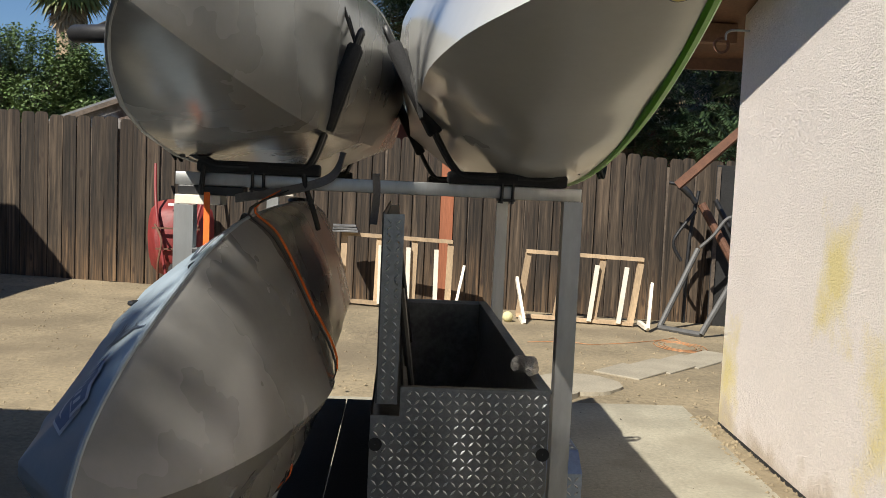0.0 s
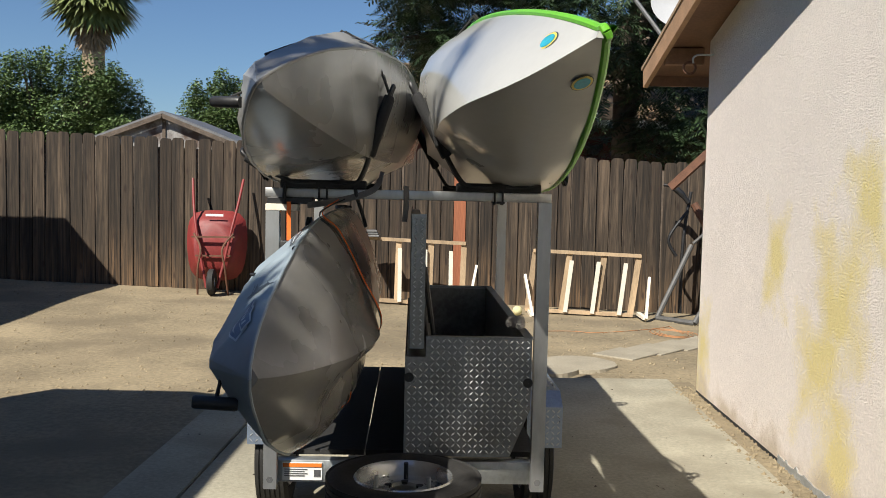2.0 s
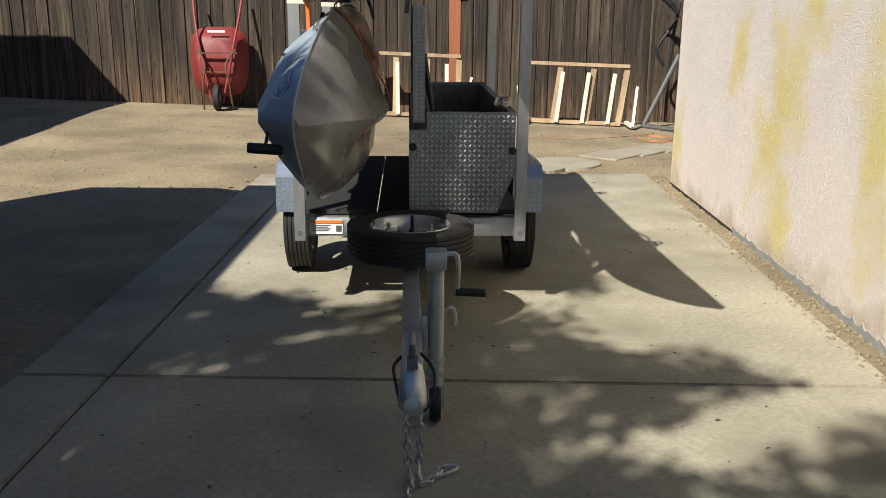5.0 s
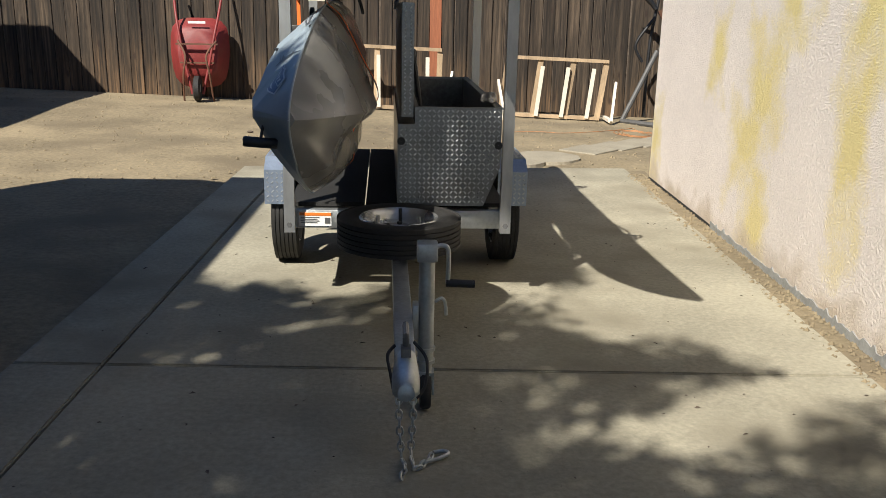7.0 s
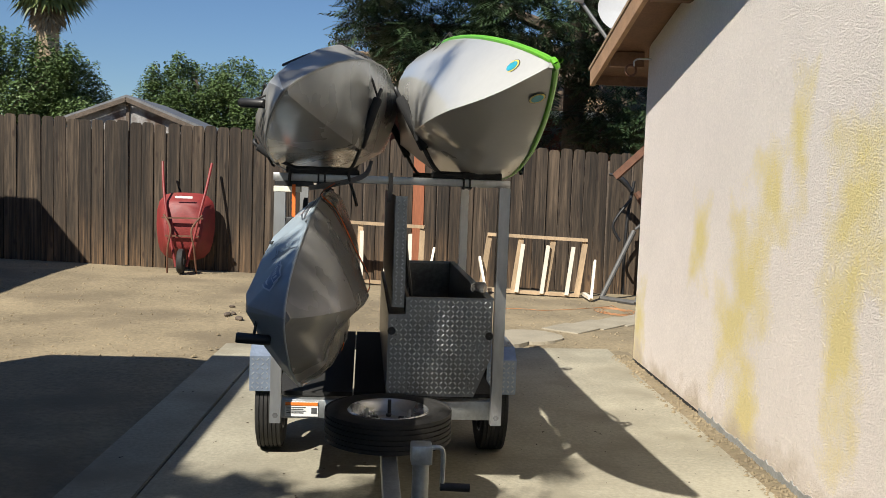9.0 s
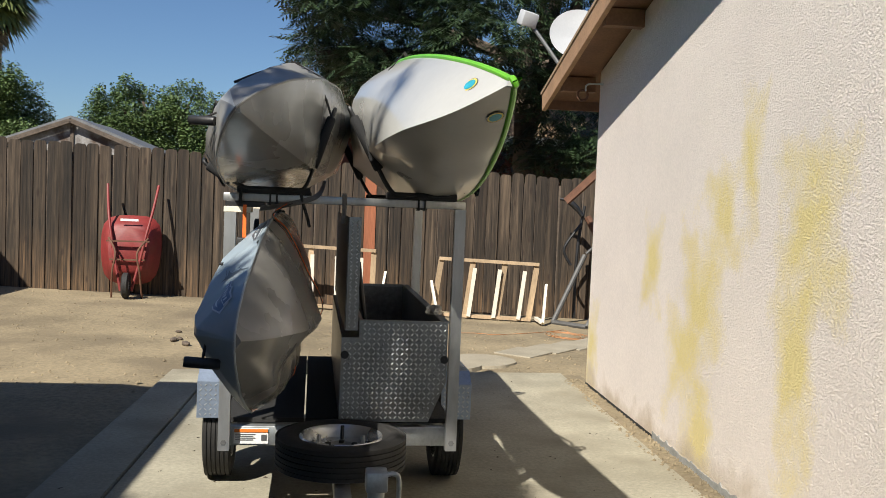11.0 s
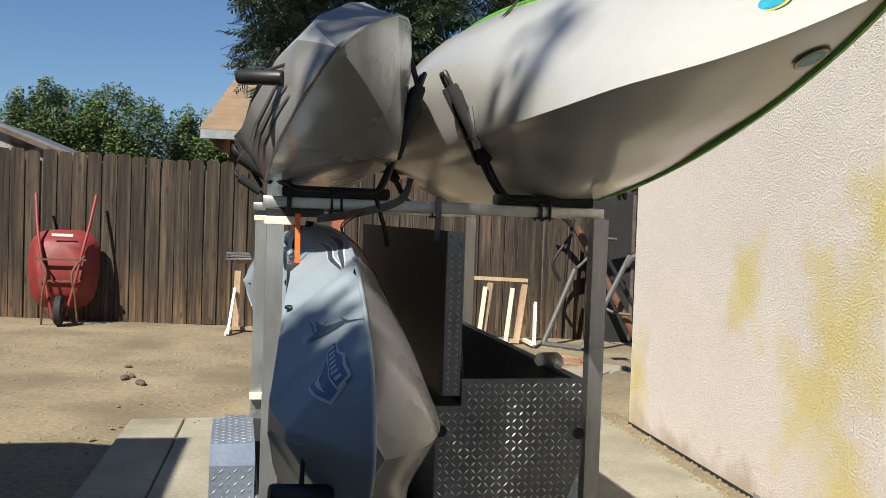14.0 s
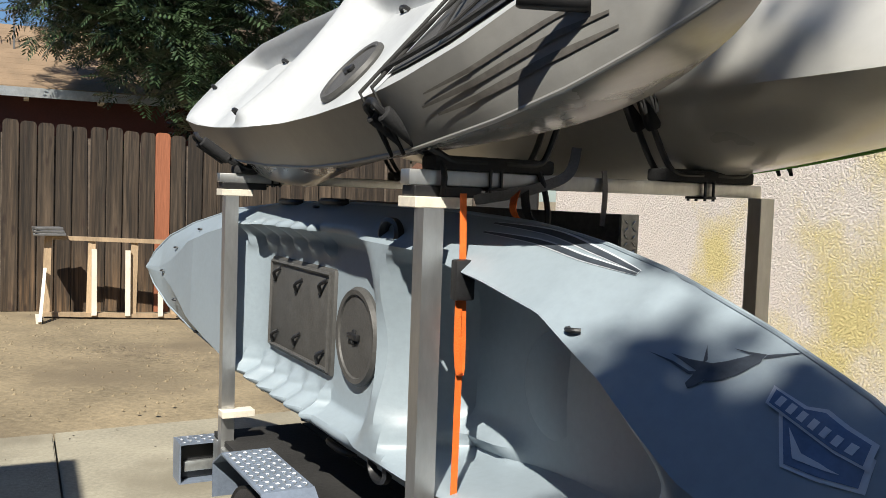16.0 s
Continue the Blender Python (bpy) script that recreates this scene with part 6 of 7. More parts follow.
def sticker(parent, sh, x, row, side):
    """An oval sticker on the flank of the bow, with a pale ring round a blue field."""
    s = x / sh.L
    a = sh.section(s)
    b = sh.section(s + 0.01)
    j = row if side > 0 else len(a) - 1 - row
    p = Vector((x, *a[j]))
    t1 = (Vector((x + 0.01 * sh.L, *b[j])) - p).normalized()
    t2 = (Vector((x, *a[j + 1])) - Vector((x, *a[j - 1]))).normalized()
    n = t1.cross(t2).normalized()
    if n.z > 0:
        n = -n
    t2 = n.cross(t1)
    m = Matrix((t1, t2, n)).transposed().to_4x4()
    m.translation = p + n * 0.0015
    for r, mt, nm, up in ((0.034, M_GRAPHIC, "sticker", 0), (0.031, M_YELLOW, "sticker_ring", 0.0008), (0.024, M_TEAL, "sticker_field", 0.0016)):
        bm = bmesh.new()
        mm = m @ Matrix.Translation((0, 0, up)) @ Matrix.Diagonal((1.25, 0.8, 1, 1))
        bm.faces.new([bm.verts.new(mm @ Vector((r * math.cos(2 * math.pi * i / 28), r * math.sin(2 * math.pi * i / 28), 0))) for i in range(28)])
        if nm == "sticker":
            top = part(nm, bm, mt, parent, "small oval blue sticker", None)
        else:
            part(nm, bm, mt, top, "", None)


def white_kayak():
    k = thing("kayak", K2_POSE, "glossy white kayak with a lime green rim in the rack", "kayak", "kayaks on the trailer")

    def dents(s, y, p):
        p = p + Vector((0, 0, 0.006 * noise.noise((p.x * 2.6, y * 5, 3))))
        p.z += 0.03 * math.exp(-((p.x - 1.05) / 0.12) ** 2 - ((y + 0.1) / 0.05) ** 2)
        p.z += 0.02 * math.exp(-((p.x - 0.75) / 0.3) ** 2 - ((y + 0.2) / 0.04) ** 2)
        # the keel stands off the middle line, pulled up by the cords
        p.y += 0.04 * max(0.0, (K2.rail(s) - p.z) / K2.D) * smooth01(s / 0.12)
        return p

    part("hull", hull_mesh(K2, bumps=dents), M_HULL_WHITE, k, "glossy white plastic hull", 60)
    part("deck", deck_mesh(K2, k2_deck), M_GREEN, k, "lime green deck", 40)
    part("gunwale", rim_mesh(K2, 0.0105, flat=0.9, lift=0.004), M_GREEN, k, "lime green rim", 40)
    sticker(k, K2, 0.2, 3, 1)
    sticker(k, K2, 0.2, 2, -1)
    return k


grey_kayak()
blue_kayak()
white_kayak()


# ---------------------------------------------------------------- rack cradles and straps
def cradle(name_label, x_short, x_long, top_short, top_long, dy):
    """A folding J cradle: a padded base bar and two padded tube arms, in trailer metres."""
    c = thing("kayak_cradle", TRAILER @ pose(0, dy, 0), name_label, "kayak cradle", "kayak cradles on the rack")
    z0 = 1.452
    lo, hi = sorted((x_short, x_long))
    bm = bmesh.new()
    box(bm, (lo - 0.03, -0.034, 1.434), (hi + 0.03, 0.034, z0 + 0.014), bevel=0.007)
    part("base_pad", bm, M_FOAM, c, "black padded base bar")
    bm = bmesh.new()
    xm = (lo + hi) / 2
    box(bm, (xm - 0.022, -0.034, 1.393), (xm + 0.022, 0.034, 1.4), bevel=0.002)
    for sx in (-0.014, 0.014):
        sweep(bm, [(xm + sx, 0.03, 1.388), (xm + sx, 0.03, 1.45)], 0.004, 8)
        sweep(bm, [(xm + sx, -0.03, 1.388), (xm + sx, -0.03, 1.45)], 0.004, 8)
    part("clamp", bm, M_BLACK, c, "black bar clamp")
    for xb, tp in ((x_short, top_short), (x_long, top_long)):
        tx, tz = tp
        sg = 1 if tx > xb else -1
        mid = (xb + (tx - xb) * 0.12, z0 + (tz - z0) * 0.06)
        bm = bmesh.new()
        line = []
        for yy in (-0.028, 0.028):
            line.append([(xb - sg * 0.1, yy, z0 + 0.002), (xb - sg * 0.02, yy, z0 + 0.002), (mid[0], yy, mid[1] + 0.012), (xb + (tx - xb) * 0.5, yy, z0 + (tz - z0) * 0.47), (tx, yy, tz)])
        loop = line[0] + [(tx + sg * 0.008, -0.014, tz + 0.018), (tx + sg * 0.008, 0.014, tz + 0.018)] + line[1][::-1]
        sweep(bm, bent(loop, 4), 0.008, 8)
        arm = part("arm", bm, M_BLACK, c, "black bent tube arm")
        bm = bmesh.new()
        for yy in (-0.028, 0.028):
            a = Vector((xb + (tx - xb) * 0.34, yy, z0 + (tz - z0) * 0.31))
            b = Vector((tx, yy, tz))
            sweep(bm, [a, a.lerp(b, 0.03), a.lerp(b, 0.9), a.lerp(b, 0.93)], [0.016, 0.0195, 0.0195, 0.016], 10)
        part("arm_pad", bm, M_FOAM, arm, "black foam sleeve")
    return c


for dy in (-0.012, 1.55):
    cradle("black padded kayak cradle under the grey kayak", -0.44, -0.19, (-0.6, 1.55), (-0.075, 1.79), dy)
    cradle("black padded kayak cradle under the white kayak", 0.45, 0.2, (0.585, 1.555), (0.005, 1.8), dy)


def strap(label, runs, material, w=None, r=0.005, side=(0, 1, 0), name="tie_strap", buckles=(), smooth=True):
    st = thing(name, pose(0, 0, 0), label, "strap")
    for pts in runs:
        bm = bmesh.new()
        if w:
            band(bm, bent(pts, 6), w, 0.0025, side)
        else:
            sweep(bm, bent(pts, 6) if smooth else pts, r, 7)
        part("webbing" if w else "cord", bm, material, st)
    for p, size in buckles:
        bm = bmesh.new()
        box(bm, [a - b / 2 for a, b in zip(p, size)], [a + b / 2 for a, b in zip(p, size)], bevel=0.005)
        part("buckle", bm, M_BLACK, st, "black plastic buckle")
    return st


def around(sh, m, s, j0, j1, lift, shift=None):
    """World places along a hull section at s."""
    sec = sh.section(s)
    g = Vector((0, 0, 0))
    out = []
    f = (len(sec) - 1) // 16
    for y, z in sec[j0 * f:(j1 - 1) * f + 1]:
        d = Vector((0, y, z + 0.08)).normalized() * lift
        p = Vector((s * sh.L, y, z))
        out.append(m @ ((shift(s, y, p) if shift else p) + d))
    return out

# hold-down cords of the upper kayaks, and the webbing on the blue one
def k1_cord(x, dy):
    """From one cradle arm over both ridges of the grey kayak's deck to the other arm."""
    h = K1.half(x / K1.L)
    vr = k1_ridge(x)
    over = [K1_POSE @ Vector((x, v * h, on_deck(K1, k1_deck, x, v * h) + 0.012)) for v in (-0.99, -vr, vr)]
    return [TRAILER @ Vector((-0.075, dy, 1.76)), *over, K1_POSE @ Vector((x, h + 0.014, 0.02)), TRAILER @ Vector((-0.59, dy, 1.555))]


strap("black cords over the grey kayak's deck", [k1_cord(0.84, -0.03), k1_cord(0.9, 0.012)], M_STRAP, r=0.0045, smooth=False)
strap("black cords round the white kayak's bow", [
    [TRAILER @ Vector((0.045, dy, 1.77)), *around(K2, K2_POSE, s, 3, 9, 0.008)[::-1], K2_POSE @ Vector((s * K2.L, 0.345, 0.01)), K2_POSE @ Vector((s * K2.L, 0.0, 0.05)), K2_POSE @ Vector((s * K2.L, -0.345, 0.01)), TRAILER @ Vector((0.585, dy, 1.545))] for s, dy in ((0.335, -0.03), (0.345, 0.01))
], M_STRAP, r=0.005, smooth=False)
strap("orange ratchet strap hanging down the front post", [
    [TRAILER @ Vector((-0.43, -0.1, 1.385)), TRAILER @ Vector((-0.428, -0.105, 1.2)), TRAILER @ Vector((-0.43, -0.105, 0.8)), TRAILER @ Vector((-0.432, -0.105, 0.62))],
    [TRAILER @ Vector((-0.438, -0.111, 1.2)), TRAILER @ Vector((-0.442, -0.118, 1.07)), TRAILER @ Vector((-0.435, -0.117, 1.01)), TRAILER @ Vector((-0.426, -0.112, 1.03)), TRAILER @ Vector((-0.428, -0.109, 1.2))],
], M_ORANGE, w=0.015, side=(1, 0, 0), buckles=[(TRAILER @ Vector((-0.434, -0.118, 1.205)), (0.045, 0.03, 0.085))])
strap("orange webbing round the hull of the blue kayak", [
    [TRAILER @ Vector((-0.25, -0.03, 1.40)), *around(K3, K3_POSE, 0.27, 1, 17, 0.016, lean)[::-5]],
], M_ORANGE, w=0.02, side=(0, 1, 0))
strap("black webbing round the hull of the blue kayak", [
    [TRAILER @ Vector((-0.23, -0.03, 1.40)), *around(K3, K3_POSE, 0.255, 1, 17, 0.016, lean)[::-5]],
], M_STRAP, w=0.02, side=(0, 1, 0))
strap("grey webbing tied along the front cross bar", [
    [TRAILER @ Vector((-0.37, -0.045, 1.372)), TRAILER @ Vector((-0.24, -0.052, 1.396)), TRAILER @ Vector((-0.13, -0.052, 1.435)), TRAILER @ Vector((-0.1, -0.045, 1.5))],
], M_STRAPGREY, w=0.024, side=(0, 0.4, 0.9))
strap("loose end of grey webbing hanging from the cross bar", [
    [TRAILER @ Vector((-0.015, -0.042, 1.45)), TRAILER @ Vector((-0.012, -0.045, 1.39)), TRAILER @ Vector((-0.018, -0.045, 1.32))],
], M_STRAPGREY, w=0.02, side=(1, 0.4, 0))
strap("black hook cord hanging from the front cross bar", [
    [TRAILER @ Vector((-0.452, -0.04, 1.45)), TRAILER @ Vector((-0.452, -0.055, 1.42)), TRAILER @ Vector((-0.455, -0.055, 1.38))],
    [TRAILER @ Vector((-0.2, -0.04, 1.44)), TRAILER @ Vector((-0.19, -0.05, 1.4)), TRAILER @ Vector((-0.17, -0.04, 1.34)), TRAILER @ Vector((-0.16, -0.02, 1.3))],
], M_STRAP, r=0.007)


# ---------------------------------------------------------------- things along the fence
def wheelbarrow():
    """A red steel wheelbarrow tipped up on its wheel, tray out, handles against the fence."""
    w = thing("wheelbarrow", pose(-2.76, 10.62, ground_z(-2.76, 10.62), 0, 0, 6) @ Matrix.Diagonal((1.12, 1, 1, 1)), "red steel wheelbarrow tipped up against the fence", "wheelbarrow")
    # tray seen from below: a tapered pan standing on its nose
    bm = bmesh.new()
    rings = []
    for d, sx, z0, z1 in ((0.0, 0.23, 0.36, 0.92), (0.05, 0.27, 0.29, 0.98), (0.22, 0.335, 0.17, 1.06), (0.235, 0.345, 0.16, 1.07)):
        ring = []
        for i in range(28):
            a = 2 * math.pi * i / 28
            cx, cz = math.cos(a), math.sin(a)
            k = 1 / max(abs(cx) ** 4 + abs(cz) ** 4, 1e-6) ** 0.25
            ring.append(bm.verts.new((sx * cx * k * (1.0 if cz > 0 else 1 - 0.12 * abs(cz)), d + 0.05 * cz, (z0 + z1) / 2 + (z1 - z0) / 2 * cz * k)))
        rings.append(ring)
    for a, b in zip(rings, rings[1:]):
        for k in range(28):
            bm.faces.new((a[k], a[(k + 1) % 28], b[(k + 1) % 28], b[k]))
    bm.faces.new(rings[0])
    part("tray", bm, M_RED, w, "faded red pressed steel tray", 50)
    for sx in (-1, 1):
        bm = bmesh.new()
        sweep(bm, bent([(sx * 0.06, -0.16, 0.1), (sx * 0.13, -0.1, 0.45), (sx * 0.2, -0.02, 0.85), (sx * 0.25, 0.12, 1.15), (sx * 0.29, 0.3, 1.48)], 5), 0.016, 10)
        part("handle", bm, M_RED, w, "red wooden handle")
        bm = bmesh.new()
        sweep(bm, bent([(sx * 0.22, -0.04, 0.78), (sx * 0.12, -0.2, 0.6), (sx * 0.15, -0.2, 0.35), (sx * 0.17, -0.08, 0.0)], 5), 0.012, 8)
        part("leg", bm, M_RUST, w, "rusty steel leg")
    bm = bmesh.new()
    beam(bm, (-0.24, -0.07, 0.74), (0.24, -0.07, 0.74), 0.03, 0.02)
    beam(bm, (-0.2, -0.07, 0.5), (0.2, -0.07, 0.5), 0.03, 0.02)
    part("cross_brace", bm, M_RUST, w)
    bm = bmesh.new()
    lathe(bm, [(0.06, -0.035), (0.14, -0.04), (0.165, -0.025), (0.165, 0.025), (0.14, 0.04), (0.06, 0.035)], 28, Matrix.Translation((0, -0.17, 0.175)) @ Matrix.Rotation(radians(90), 4, "Y"))
    wl = part("wheel", bm, M_RUBBER, w, "black rubber wheel")
    bm = bmesh.new()
    lathe(bm, [(0.001, -0.03), (0.06, -0.03), (0.06, 0.03), (0.001, 0.03)], 20, Matrix.Translation((0, -0.17, 0.175)) @ Matrix.Rotation(radians(90), 4, "Y"))
    part("hub", bm, M_DISH, wl)
    bm = bmesh.new()
    for k, (a, b) in enumerate(((-0.1, 0.1),)):
        box(bm, (a, 0.012, 1.0), (b, 0.018, 1.03))
    part("maker_bar", bm, M_TAG, w, "", None)


wheelbarrow()


def stud_frame(x0, x1, y0, y1, h, braces, label, slant=0.085):
    """A low stud frame of pale lumber leaning by the fence."""
    f = thing("lumber_frame", pose(x0, y0, ground_z(x0, y0)), label, "lumber frame", "lumber frames by the fence")
    d = Vector((x1 - x0, y1 - y0, 0))
    gz = ground_z(x1, y1) - ground_z(x0, y0)
    for z, off in ((0.02, -slant), (h, 0.0)):
        bm = bmesh.new()
        beam(bm, (off, 0, z + 0.02), (d.x + off, d.y, z + 0.02 + gz), 0.085, 0.04)
        part("plate", bm, M_LUMBER, f, "", None)
    n = 4
    for k in range(n):
        t = k / (n - 1)
        p = d * (0.02 + 0.96 * t)
        bm = bmesh.new()
        beam(bm, (p.x - slant, p.y, 0.04 + gz * t), (p.x, p.y, h + gz * t), 0.04, 0.07, up=(1, 0, 0))
        part("stud", bm, M_LUMBER, f, "", None)
    for t in (0.37, 0.62, 0.87) if len(braces) > 1 else ():
        p = d * t
        bm = bmesh.new()
        beam(bm, (p.x - slant, p.y - 0.06, 0.04 + gz * t), (p.x - 0.02, p.y - 0.06, h * 0.9 + gz * t), 0.022, 0.05, up=(1, 0, 0))
        part("stake", bm, M_WHITEWOOD, f, "white painted stake", None)
    for bx, lean in braces:
        bm = bmesh.new()
        beam(bm, (bx, -0.42, 0.0), (bx + lean, -0.06, h * 0.62), 0.07, 0.03, up=(1, 0, 0))
        beam(bm, (bx - 0.01, -0.42, 0.02), (bx - 0.01, 0.0, 0.02), 0.05, 0.04)
        part("brace", bm, M_WHITEWOOD, f, "white painted stake brace", None)
    return f


stud_frame(1.30, 2.63, 10.42, 10.36, 0.76, ((-0.02, -0.08), (1.34, 0.1)), "pale timber stud frame with white stakes by the fence")
stud_frame(-0.83, 0.46, 10.62, 10.48, 0.8, ((-0.05, 0.05), (1.33, 0.1)), "pale timber stud frame standing on the dirt", 0.015)

# folded dark boards on the end of the far frame
bm = bmesh.new()
for k in range(3):
    box(bm, (-0.16, -0.12, 0.03 * k), (0.14 - 0.02 * k, 0.12, 0.03 * k + 0.024), pose(0, 0, 0, 0, 0, 4 * k), 0.004)
cb = mesh_object("board_stack", bm, M_GREYSTEEL)
cb.matrix_world = pose(-0.78, 10.61, ground_z(-0.78, 10.61) + 0.842)
tagged(cb, "small stack of grey boards on a timber frame", "boards")


def exercise_rack():
    """Grey steel tube frame and old bicycle parts leaning in the corner."""
    e = thing("steel_frame", pose(3.0, 10.2, ground_z(3.0, 10.2)), "worn grey steel tube frame leaning against the fence", "steel frame")
    runs = [
        ([(-0.16, 0.1, 0.03), (0.2, -0.3, 0.03)], 0.034, M_TUBE, "base_tube"),
        ([(-0.16, 0.1, 0.03), (0.32, 0.45, 0.92)], 0.032, M_TUBE, "tube"),
        ([(0.2, -0.3, 0.03), (0.9, 0.1, 1.12)], 0.034, M_TUBE, "tube"),
        ([(0.34, 0.5, 1.45), (0.7, 0.35, 0.8), (1.05, 0.2, 0.12)], 0.05, M_RUST, "post"),
        ([(0.5, 0.5, 1.5), (0.85, 0.35, 0.85), (1.15, 0.2, 0.3)], 0.03, M_BLACK, "post"),
        ([(0.25, 0.4, 1.36), (0.06, 0.4, 1.1), (0.02, 0.4, 0.95), (0.12, 0.4, 0.78)], 0.02, M_BLACK, "hoop"),
        ([(0.3, 0.3, 0.95), (0.45, 0.3, 1.1), (0.6, 0.3, 1.3), (0.8, 0.3, 1.32)], 0.02, M_TUBE, "hoop"),
        ([(0.3, 0.5, 1.6), (0.22, 0.48, 1.0), (0.2, 0.45, 0.05)], 0.022, M_BLACK, "post"),
        ([(0.84, 0.05, 1.0), (0.92, 0.0, 1.12), (1.0, -0.05, 1.1)], 0.04, M_TUBE, "socket"),
        ([(0.62, 0.3, 0.5), (0.75, 0.2, 0.42), (0.95, 0.1, 0.4)], 0.02, M_TUBE, "pedal"),
    ]
    for pts, r, mt, nm in runs:
        bm = bmesh.new()
        sweep(bm, bent(pts, 4) if len(pts) > 2 else pts, r, 8)
        part(nm, bm, mt, e)
    bm = bmesh.new()
    sweep(bm, bent([(-0.05, 0.5, 1.68), (0.05, 0.48, 1.66), (0.16, 0.46, 1.58), (0.26, 0.45, 1.46)], 5), [0.02] * 6 + [0.04] * 6 + [0.03] * 4, 10)
    part("saddle", bm, M_BLACK, e, "black saddle pad")
    # made-up near-black sheet that fills the dark corner at the fence
    dk = thing("dark_panel", pose(4.2, 10.98, ground_z(4.2, 10.98)), "near-black battened sheet added to fill the dark corner at the fence", "panel")
    bm = bmesh.new()
    box(bm, (-0.62, -0.02, 0.0), (0.95, 0.02, 1.95), bevel=0.006)
    part("sheet", bm, M_BED, dk, "", None)
    for bx in (-0.6, 0.0, 0.6):
        bm = bmesh.new()
        box(bm, (bx - 0.02, -0.045, 0.0), (bx + 0.02, -0.021, 1.93))
        part("batten", bm, M_BARK, dk, "", None)
    d = thing("timber_brace", pose(2.95, 10.3, 1.55), "brown slanting timber brace of a patio post", "timber")
    bm = bmesh.new()
    beam(bm, (0, 0, 0), (0.95, -0.6, 1.05), 0.09, 0.09)
    part("brace", bm, M_RUST, d, "", None)


exercise_rack()

bm = bmesh.new()
bmesh.ops.create_icosphere(bm, subdivisions=3, radius=0.06)
ball = mesh_object("ball", bm, M_BALL, 60)
ball.matrix_world = pose(1.1, 10.1, ground_z(1.1, 10.1) + 0.055)
tagged(ball, "small pale yellow ball on the dirt", "ball")


def orange_cord():
    pts = []
    rng = random.Random(2)
    for k in range(26):
        t = k / 25
        pts.append((1.2 + 1.6 * t + 0.12 * math.sin(9 * t), 8.6 + 0.9 * t + 0.18 * math.sin(7 * t + 1), 0))
    for k in range(40):
        a = k * 0.5
        pts.append((2.75 + (0.12 + 0.004 * k) * math.cos(a), 9.1 + (0.2 + 0.005 * k) * math.sin(a), 0))
    bm = bmesh.new()
    sweep(bm, [(x, y, ground_z(x, y) + 0.01) for x, y, _ in pts], 0.0035, 6)
    c = mesh_object("extension_cord", bm, M_CORD, 60)
    tagged(c, "orange extension cord lying on the dirt", "cord")


orange_cord()


def droppings():
    rng = random.Random(12)
    for x, y, s in ((-1.54, 7.56, 0.045), (-1.5, 7.66, 0.035), (-1.38, 7.34, 0.05), (-1.6, 8.1, 0.025)):
        bm = bmesh.new()
        bmesh.ops.create_icosphere(bm, subdivisions=2, radius=s)
        for v in bm.verts:
            v.co = Vector((v.co.x * 1.4, v.co.y * 0.7, v.co.z * 0.5)) * (1 + 0.3 * noise.noise(v.co * 30 + Vector((x, y, 0))))
        ob = mesh_object("bark_chunk", bm, M_BARK, 60)
        ob.matrix_world = pose(x, y, ground_z(x, y) + s * 0.4, 0, 0, rng.uniform(0, 180))
        tagged(ob, "dark brown bark chunk lying on the dirt", "bark chunk", "bark chunks on the dirt")


droppings()


def pebbles():
    """Loose grit and small stones over the dirt."""
    rng = random.Random(31)
    verts, faces = [], []
    for _ in range(2600):
        x, y = rng.uniform(-6, 4.2), rng.uniform(5.2, 11.0)
        if x > -1.3 and y < 6.4:
            x = rng.uniform(-6, -1.4)
        s = 0.006 + 0.016 * rng.random() ** 3
        z = ground_z(x, y) + 0.012 * noise.noise((x * 0.9, y * 0.9, 0)) + 0.006 * noise.noise((x * 3, y * 3, 5))
        b = len(verts)
        verts += [(x - s, y, z), (x, y - s, z), (x + s, y, z), (x, y + s, z), (x + s * 0.2, y, z + s * 0.8)]
        faces += [(b, b + 1, b + 4), (b + 1, b + 2, b + 4), (b + 2, b + 3, b + 4), (b + 3, b, b + 4)]
    for _ in range(1400):
        y = rng.uniform(-2, 6.0)
        x = 2.14 - 0.16 * rng.random() ** 1.7
        s = 0.004 + 0.014 * rng.random() ** 2
        z = -0.004 if x > 2.04 else 0.001
        b = len(verts)
        verts += [(x - s, y, z), (x, y - s, z), (x + s, y, z), (x, y + s, z), (x + s * 0.2, y, z + s * 0.8)]
        faces += [(b, b + 1, b + 4), (b + 1, b + 2, b + 4), (b + 2, b + 3, b + 4), (b + 3, b, b + 4)]
    me = bpy.data.meshes.new("gravel")
    me.from_pydata(verts, [], faces)
    me.materials.append(M_DIRT)
    tagged(new("gravel", me), "loose grit and small stones on the dirt", "gravel", kind="stuff")


pebbles()


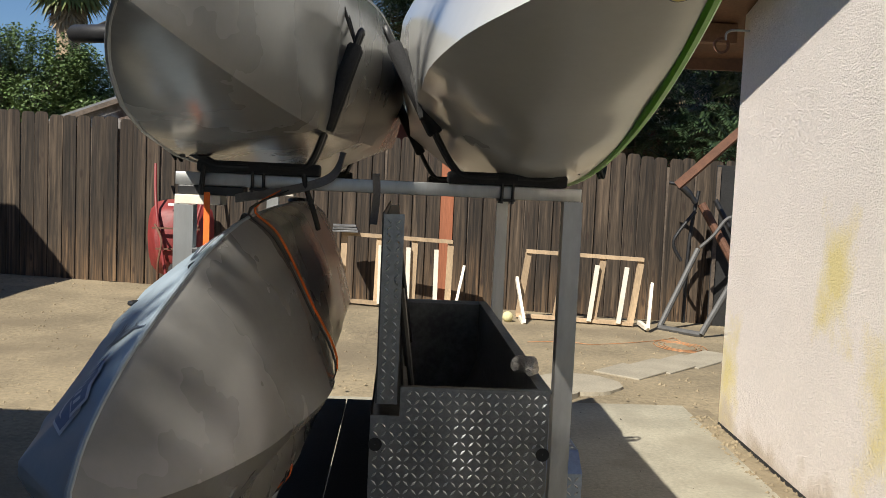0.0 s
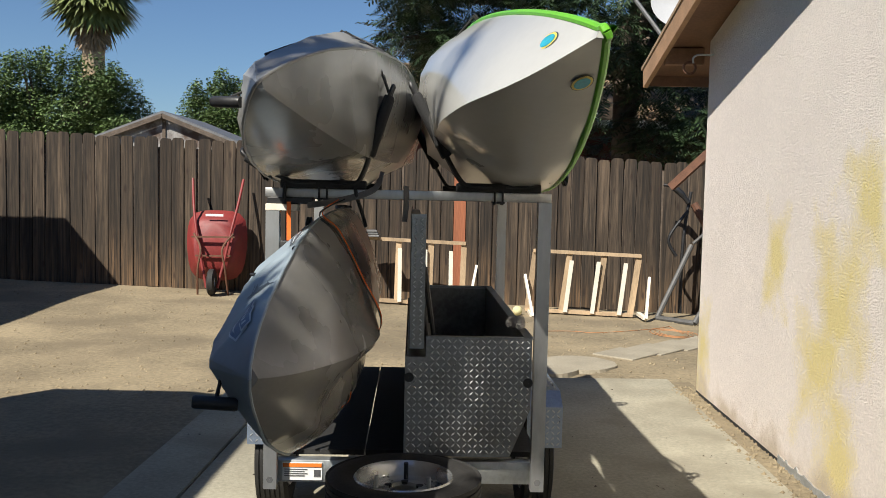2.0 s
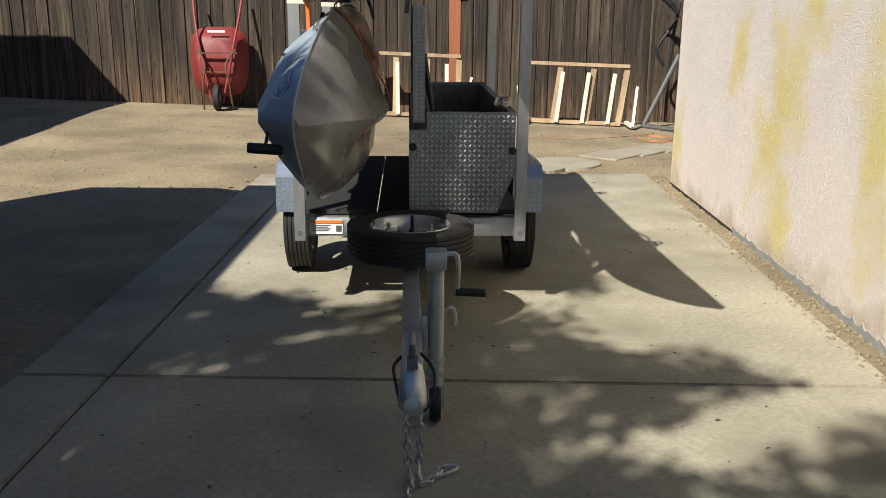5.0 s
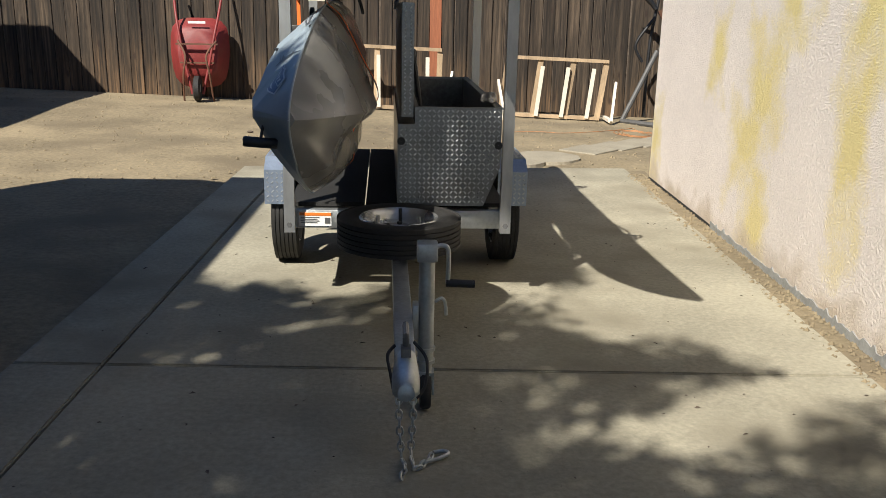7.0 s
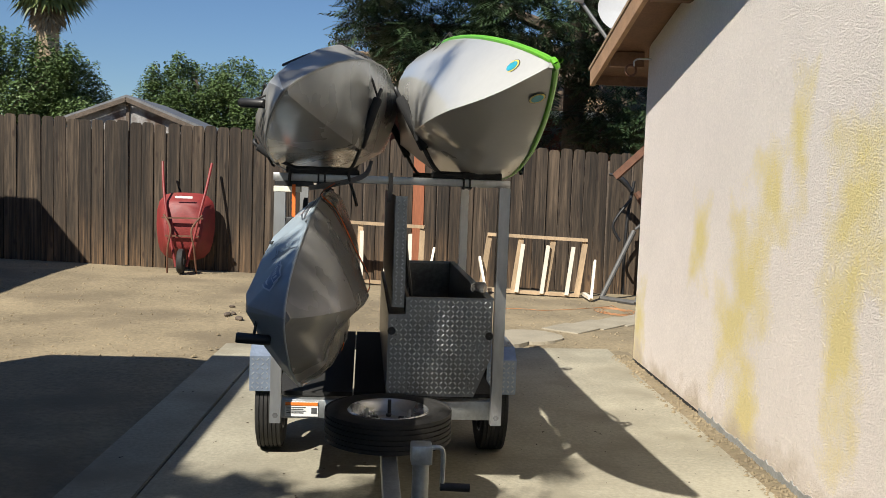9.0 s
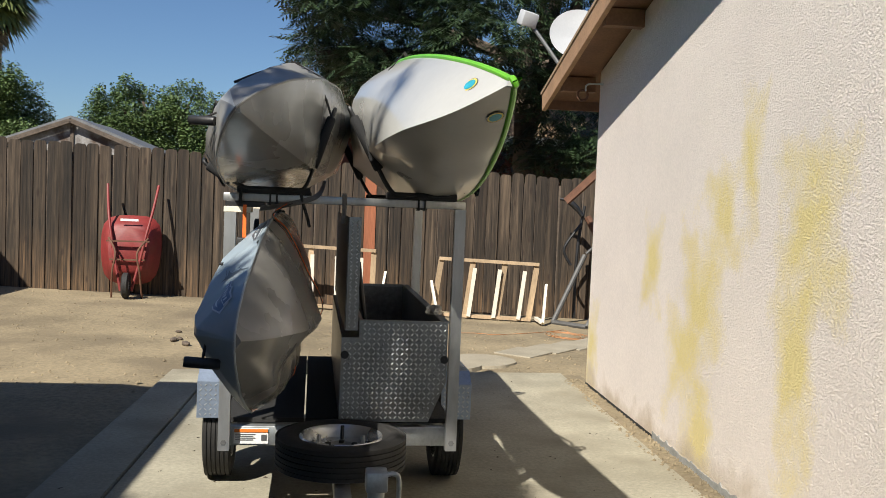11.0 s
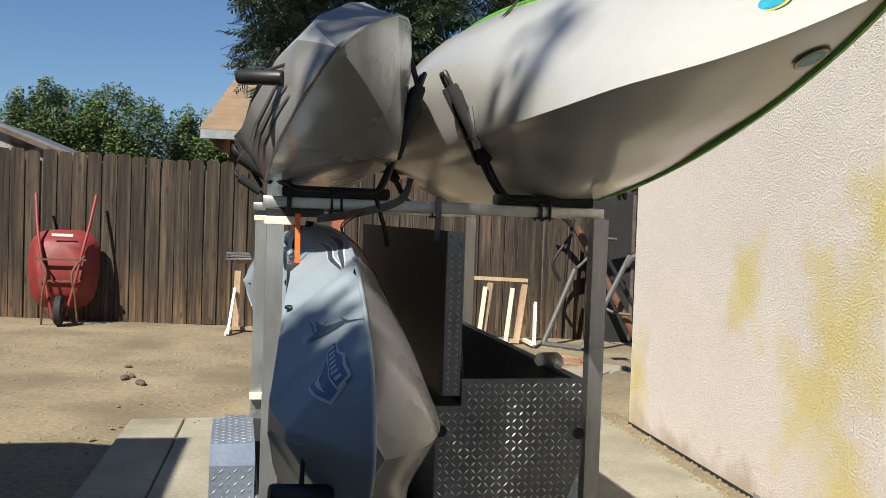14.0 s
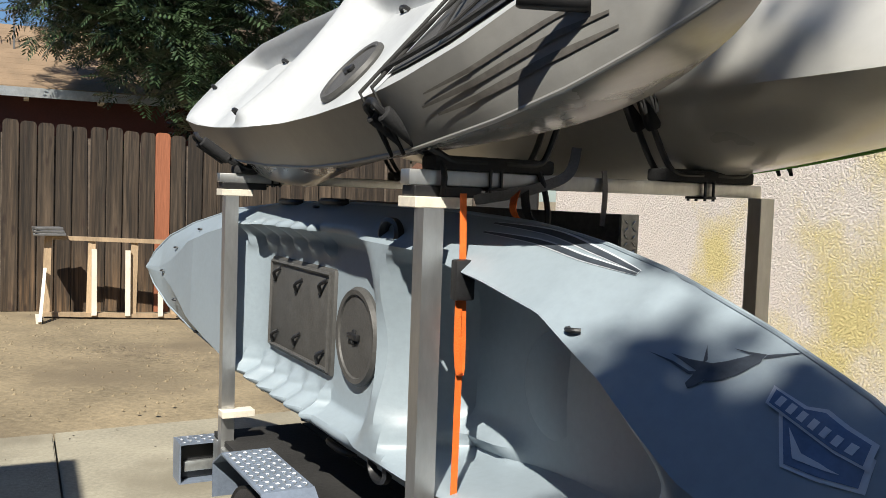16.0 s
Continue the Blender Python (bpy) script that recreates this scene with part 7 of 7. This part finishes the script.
def dry_grass():
    """A trodden patch of dry grass and twigs on the dirt behind the rack."""
    rng = random.Random(55)
    verts, faces = [], []
    for _ in range(900):
        u = rng.gauss(0, 0.4)
        x, y = -0.25 + u + rng.gauss(0, 0.12), 8.5 - 0.75 * u + rng.gauss(0, 0.22)
        ln_, a = rng.uniform(0.02, 0.09), rng.gauss(-0.4, 0.7)
        c, d, w = math.cos(a) * ln_ / 2, math.sin(a) * ln_ / 2, 0.0025
        z = ground_z(x, y) + 0.014
        b = len(verts)
        verts += [(x - c, y - d, z), (x - d * 0.1, y - w, z + 0.006), (x + c, y + d, z + 0.003), (x - d * 0.1, y + w, z + 0.006)]
        faces.append((b, b + 1, b + 2, b + 3))
    me = bpy.data.meshes.new("dry_grass")
    me.from_pydata(verts, [], faces)
    me.materials.append(M_BARK)
    tagged(new("dry_grass", me), "trodden patch of dry grass and twigs on the dirt", "dry grass", kind="stuff")


dry_grass()


def litter():
    """Bits of dry leaf and grit blown over the slab."""
    rng = random.Random(77)
    verts, faces = [], []
    for _ in range(520):
        x, y = rng.uniform(-1.2, 2.03), rng.uniform(-1.5, 6.0)
        s, a = 0.003 + 0.011 * rng.random() ** 3, rng.uniform(0, 6.28)
        c, d = math.cos(a) * s, math.sin(a) * s
        b = len(verts)
        verts += [(x + c, y + d, 0.002), (x - d * 0.45, y + c * 0.45, 0.004 + s * 0.3), (x - c, y - d, 0.002), (x + d * 0.45, y - c * 0.45, 0.004)]
        faces.append((b, b + 1, b + 2, b + 3))
    me = bpy.data.meshes.new("leaf_litter")
    me.from_pydata(verts, [], faces)
    me.materials.append(M_BARK)
    tagged(new("leaf_litter", me), "scattered dry leaf bits and grit on the slab", "leaf litter", kind="stuff")


litter()


def roof_fittings():
    d = thing("satellite_dish", pose(2.16, 6.75, 3.0, 0, 0, -30), "grey satellite dish on a bracket at the roof edge", "satellite dish")
    bm = bmesh.new()
    rings = []
    for r, dep in ((0.02, 0.0), (0.12, 0.012), (0.2, 0.035), (0.26, 0.065), (0.262, 0.07), (0.2, 0.045), (0.02, 0.01)):
        rings.append((r, dep))
    lathe(bm, rings, 32, Matrix.Rotation(radians(65), 4, "X") @ Matrix.Rotation(radians(20), 4, "Y"))
    part("reflector", bm, M_DISH, d, "pale grey dish")
    bm = bmesh.new()
    sweep(bm, bent([(0, 0, 0), (0.08, -0.02, -0.2), (0.1, -0.1, -0.56)], 4), 0.02, 8)
    part("mount", bm, M_GREYSTEEL, d)
    f = thing("flood_light", pose(1.70, 6.8, 3.12), "grey flood light on an arm at the roof edge", "flood light")
    bm = bmesh.new()
    box(bm, (-0.09, -0.08, -0.03), (0.06, 0.06, 0.1), pose(0, 0, 0, 20, 10, 15), 0.012)
    part("housing", bm, M_DISH, f)
    bm = bmesh.new()
    sweep(bm, bent([(0.02, 0, 0), (0.15, -0.05, -0.18), (0.36, -0.15, -0.5), (0.4, -0.2, -0.64)], 4), 0.018, 8)
    part("arm", bm, M_GREYSTEEL, f)
    v = thing("wall_bracket", pose(2.14, 5.7, 2.42), "small pipe bracket under the eave", "bracket")
    bm = bmesh.new()
    sweep(bm, bent([(0.0, 0, 0.02), (-0.1, 0, 0.02), (-0.14, 0, 0.0), (-0.14, 0, -0.04)], 4), 0.007, 8)
    part("pipe", bm, M_DISH, v)
    bm = bmesh.new()
    lathe(bm, [(0.035, -0.008), (0.05, -0.008), (0.05, 0.008), (0.035, 0.008)], 20, Matrix.Translation((-0.16, 0.02, -0.07)) @ Matrix.Rotation(radians(90), 4, "X"))
    part("ring", bm, M_RUST, v)


roof_fittings()
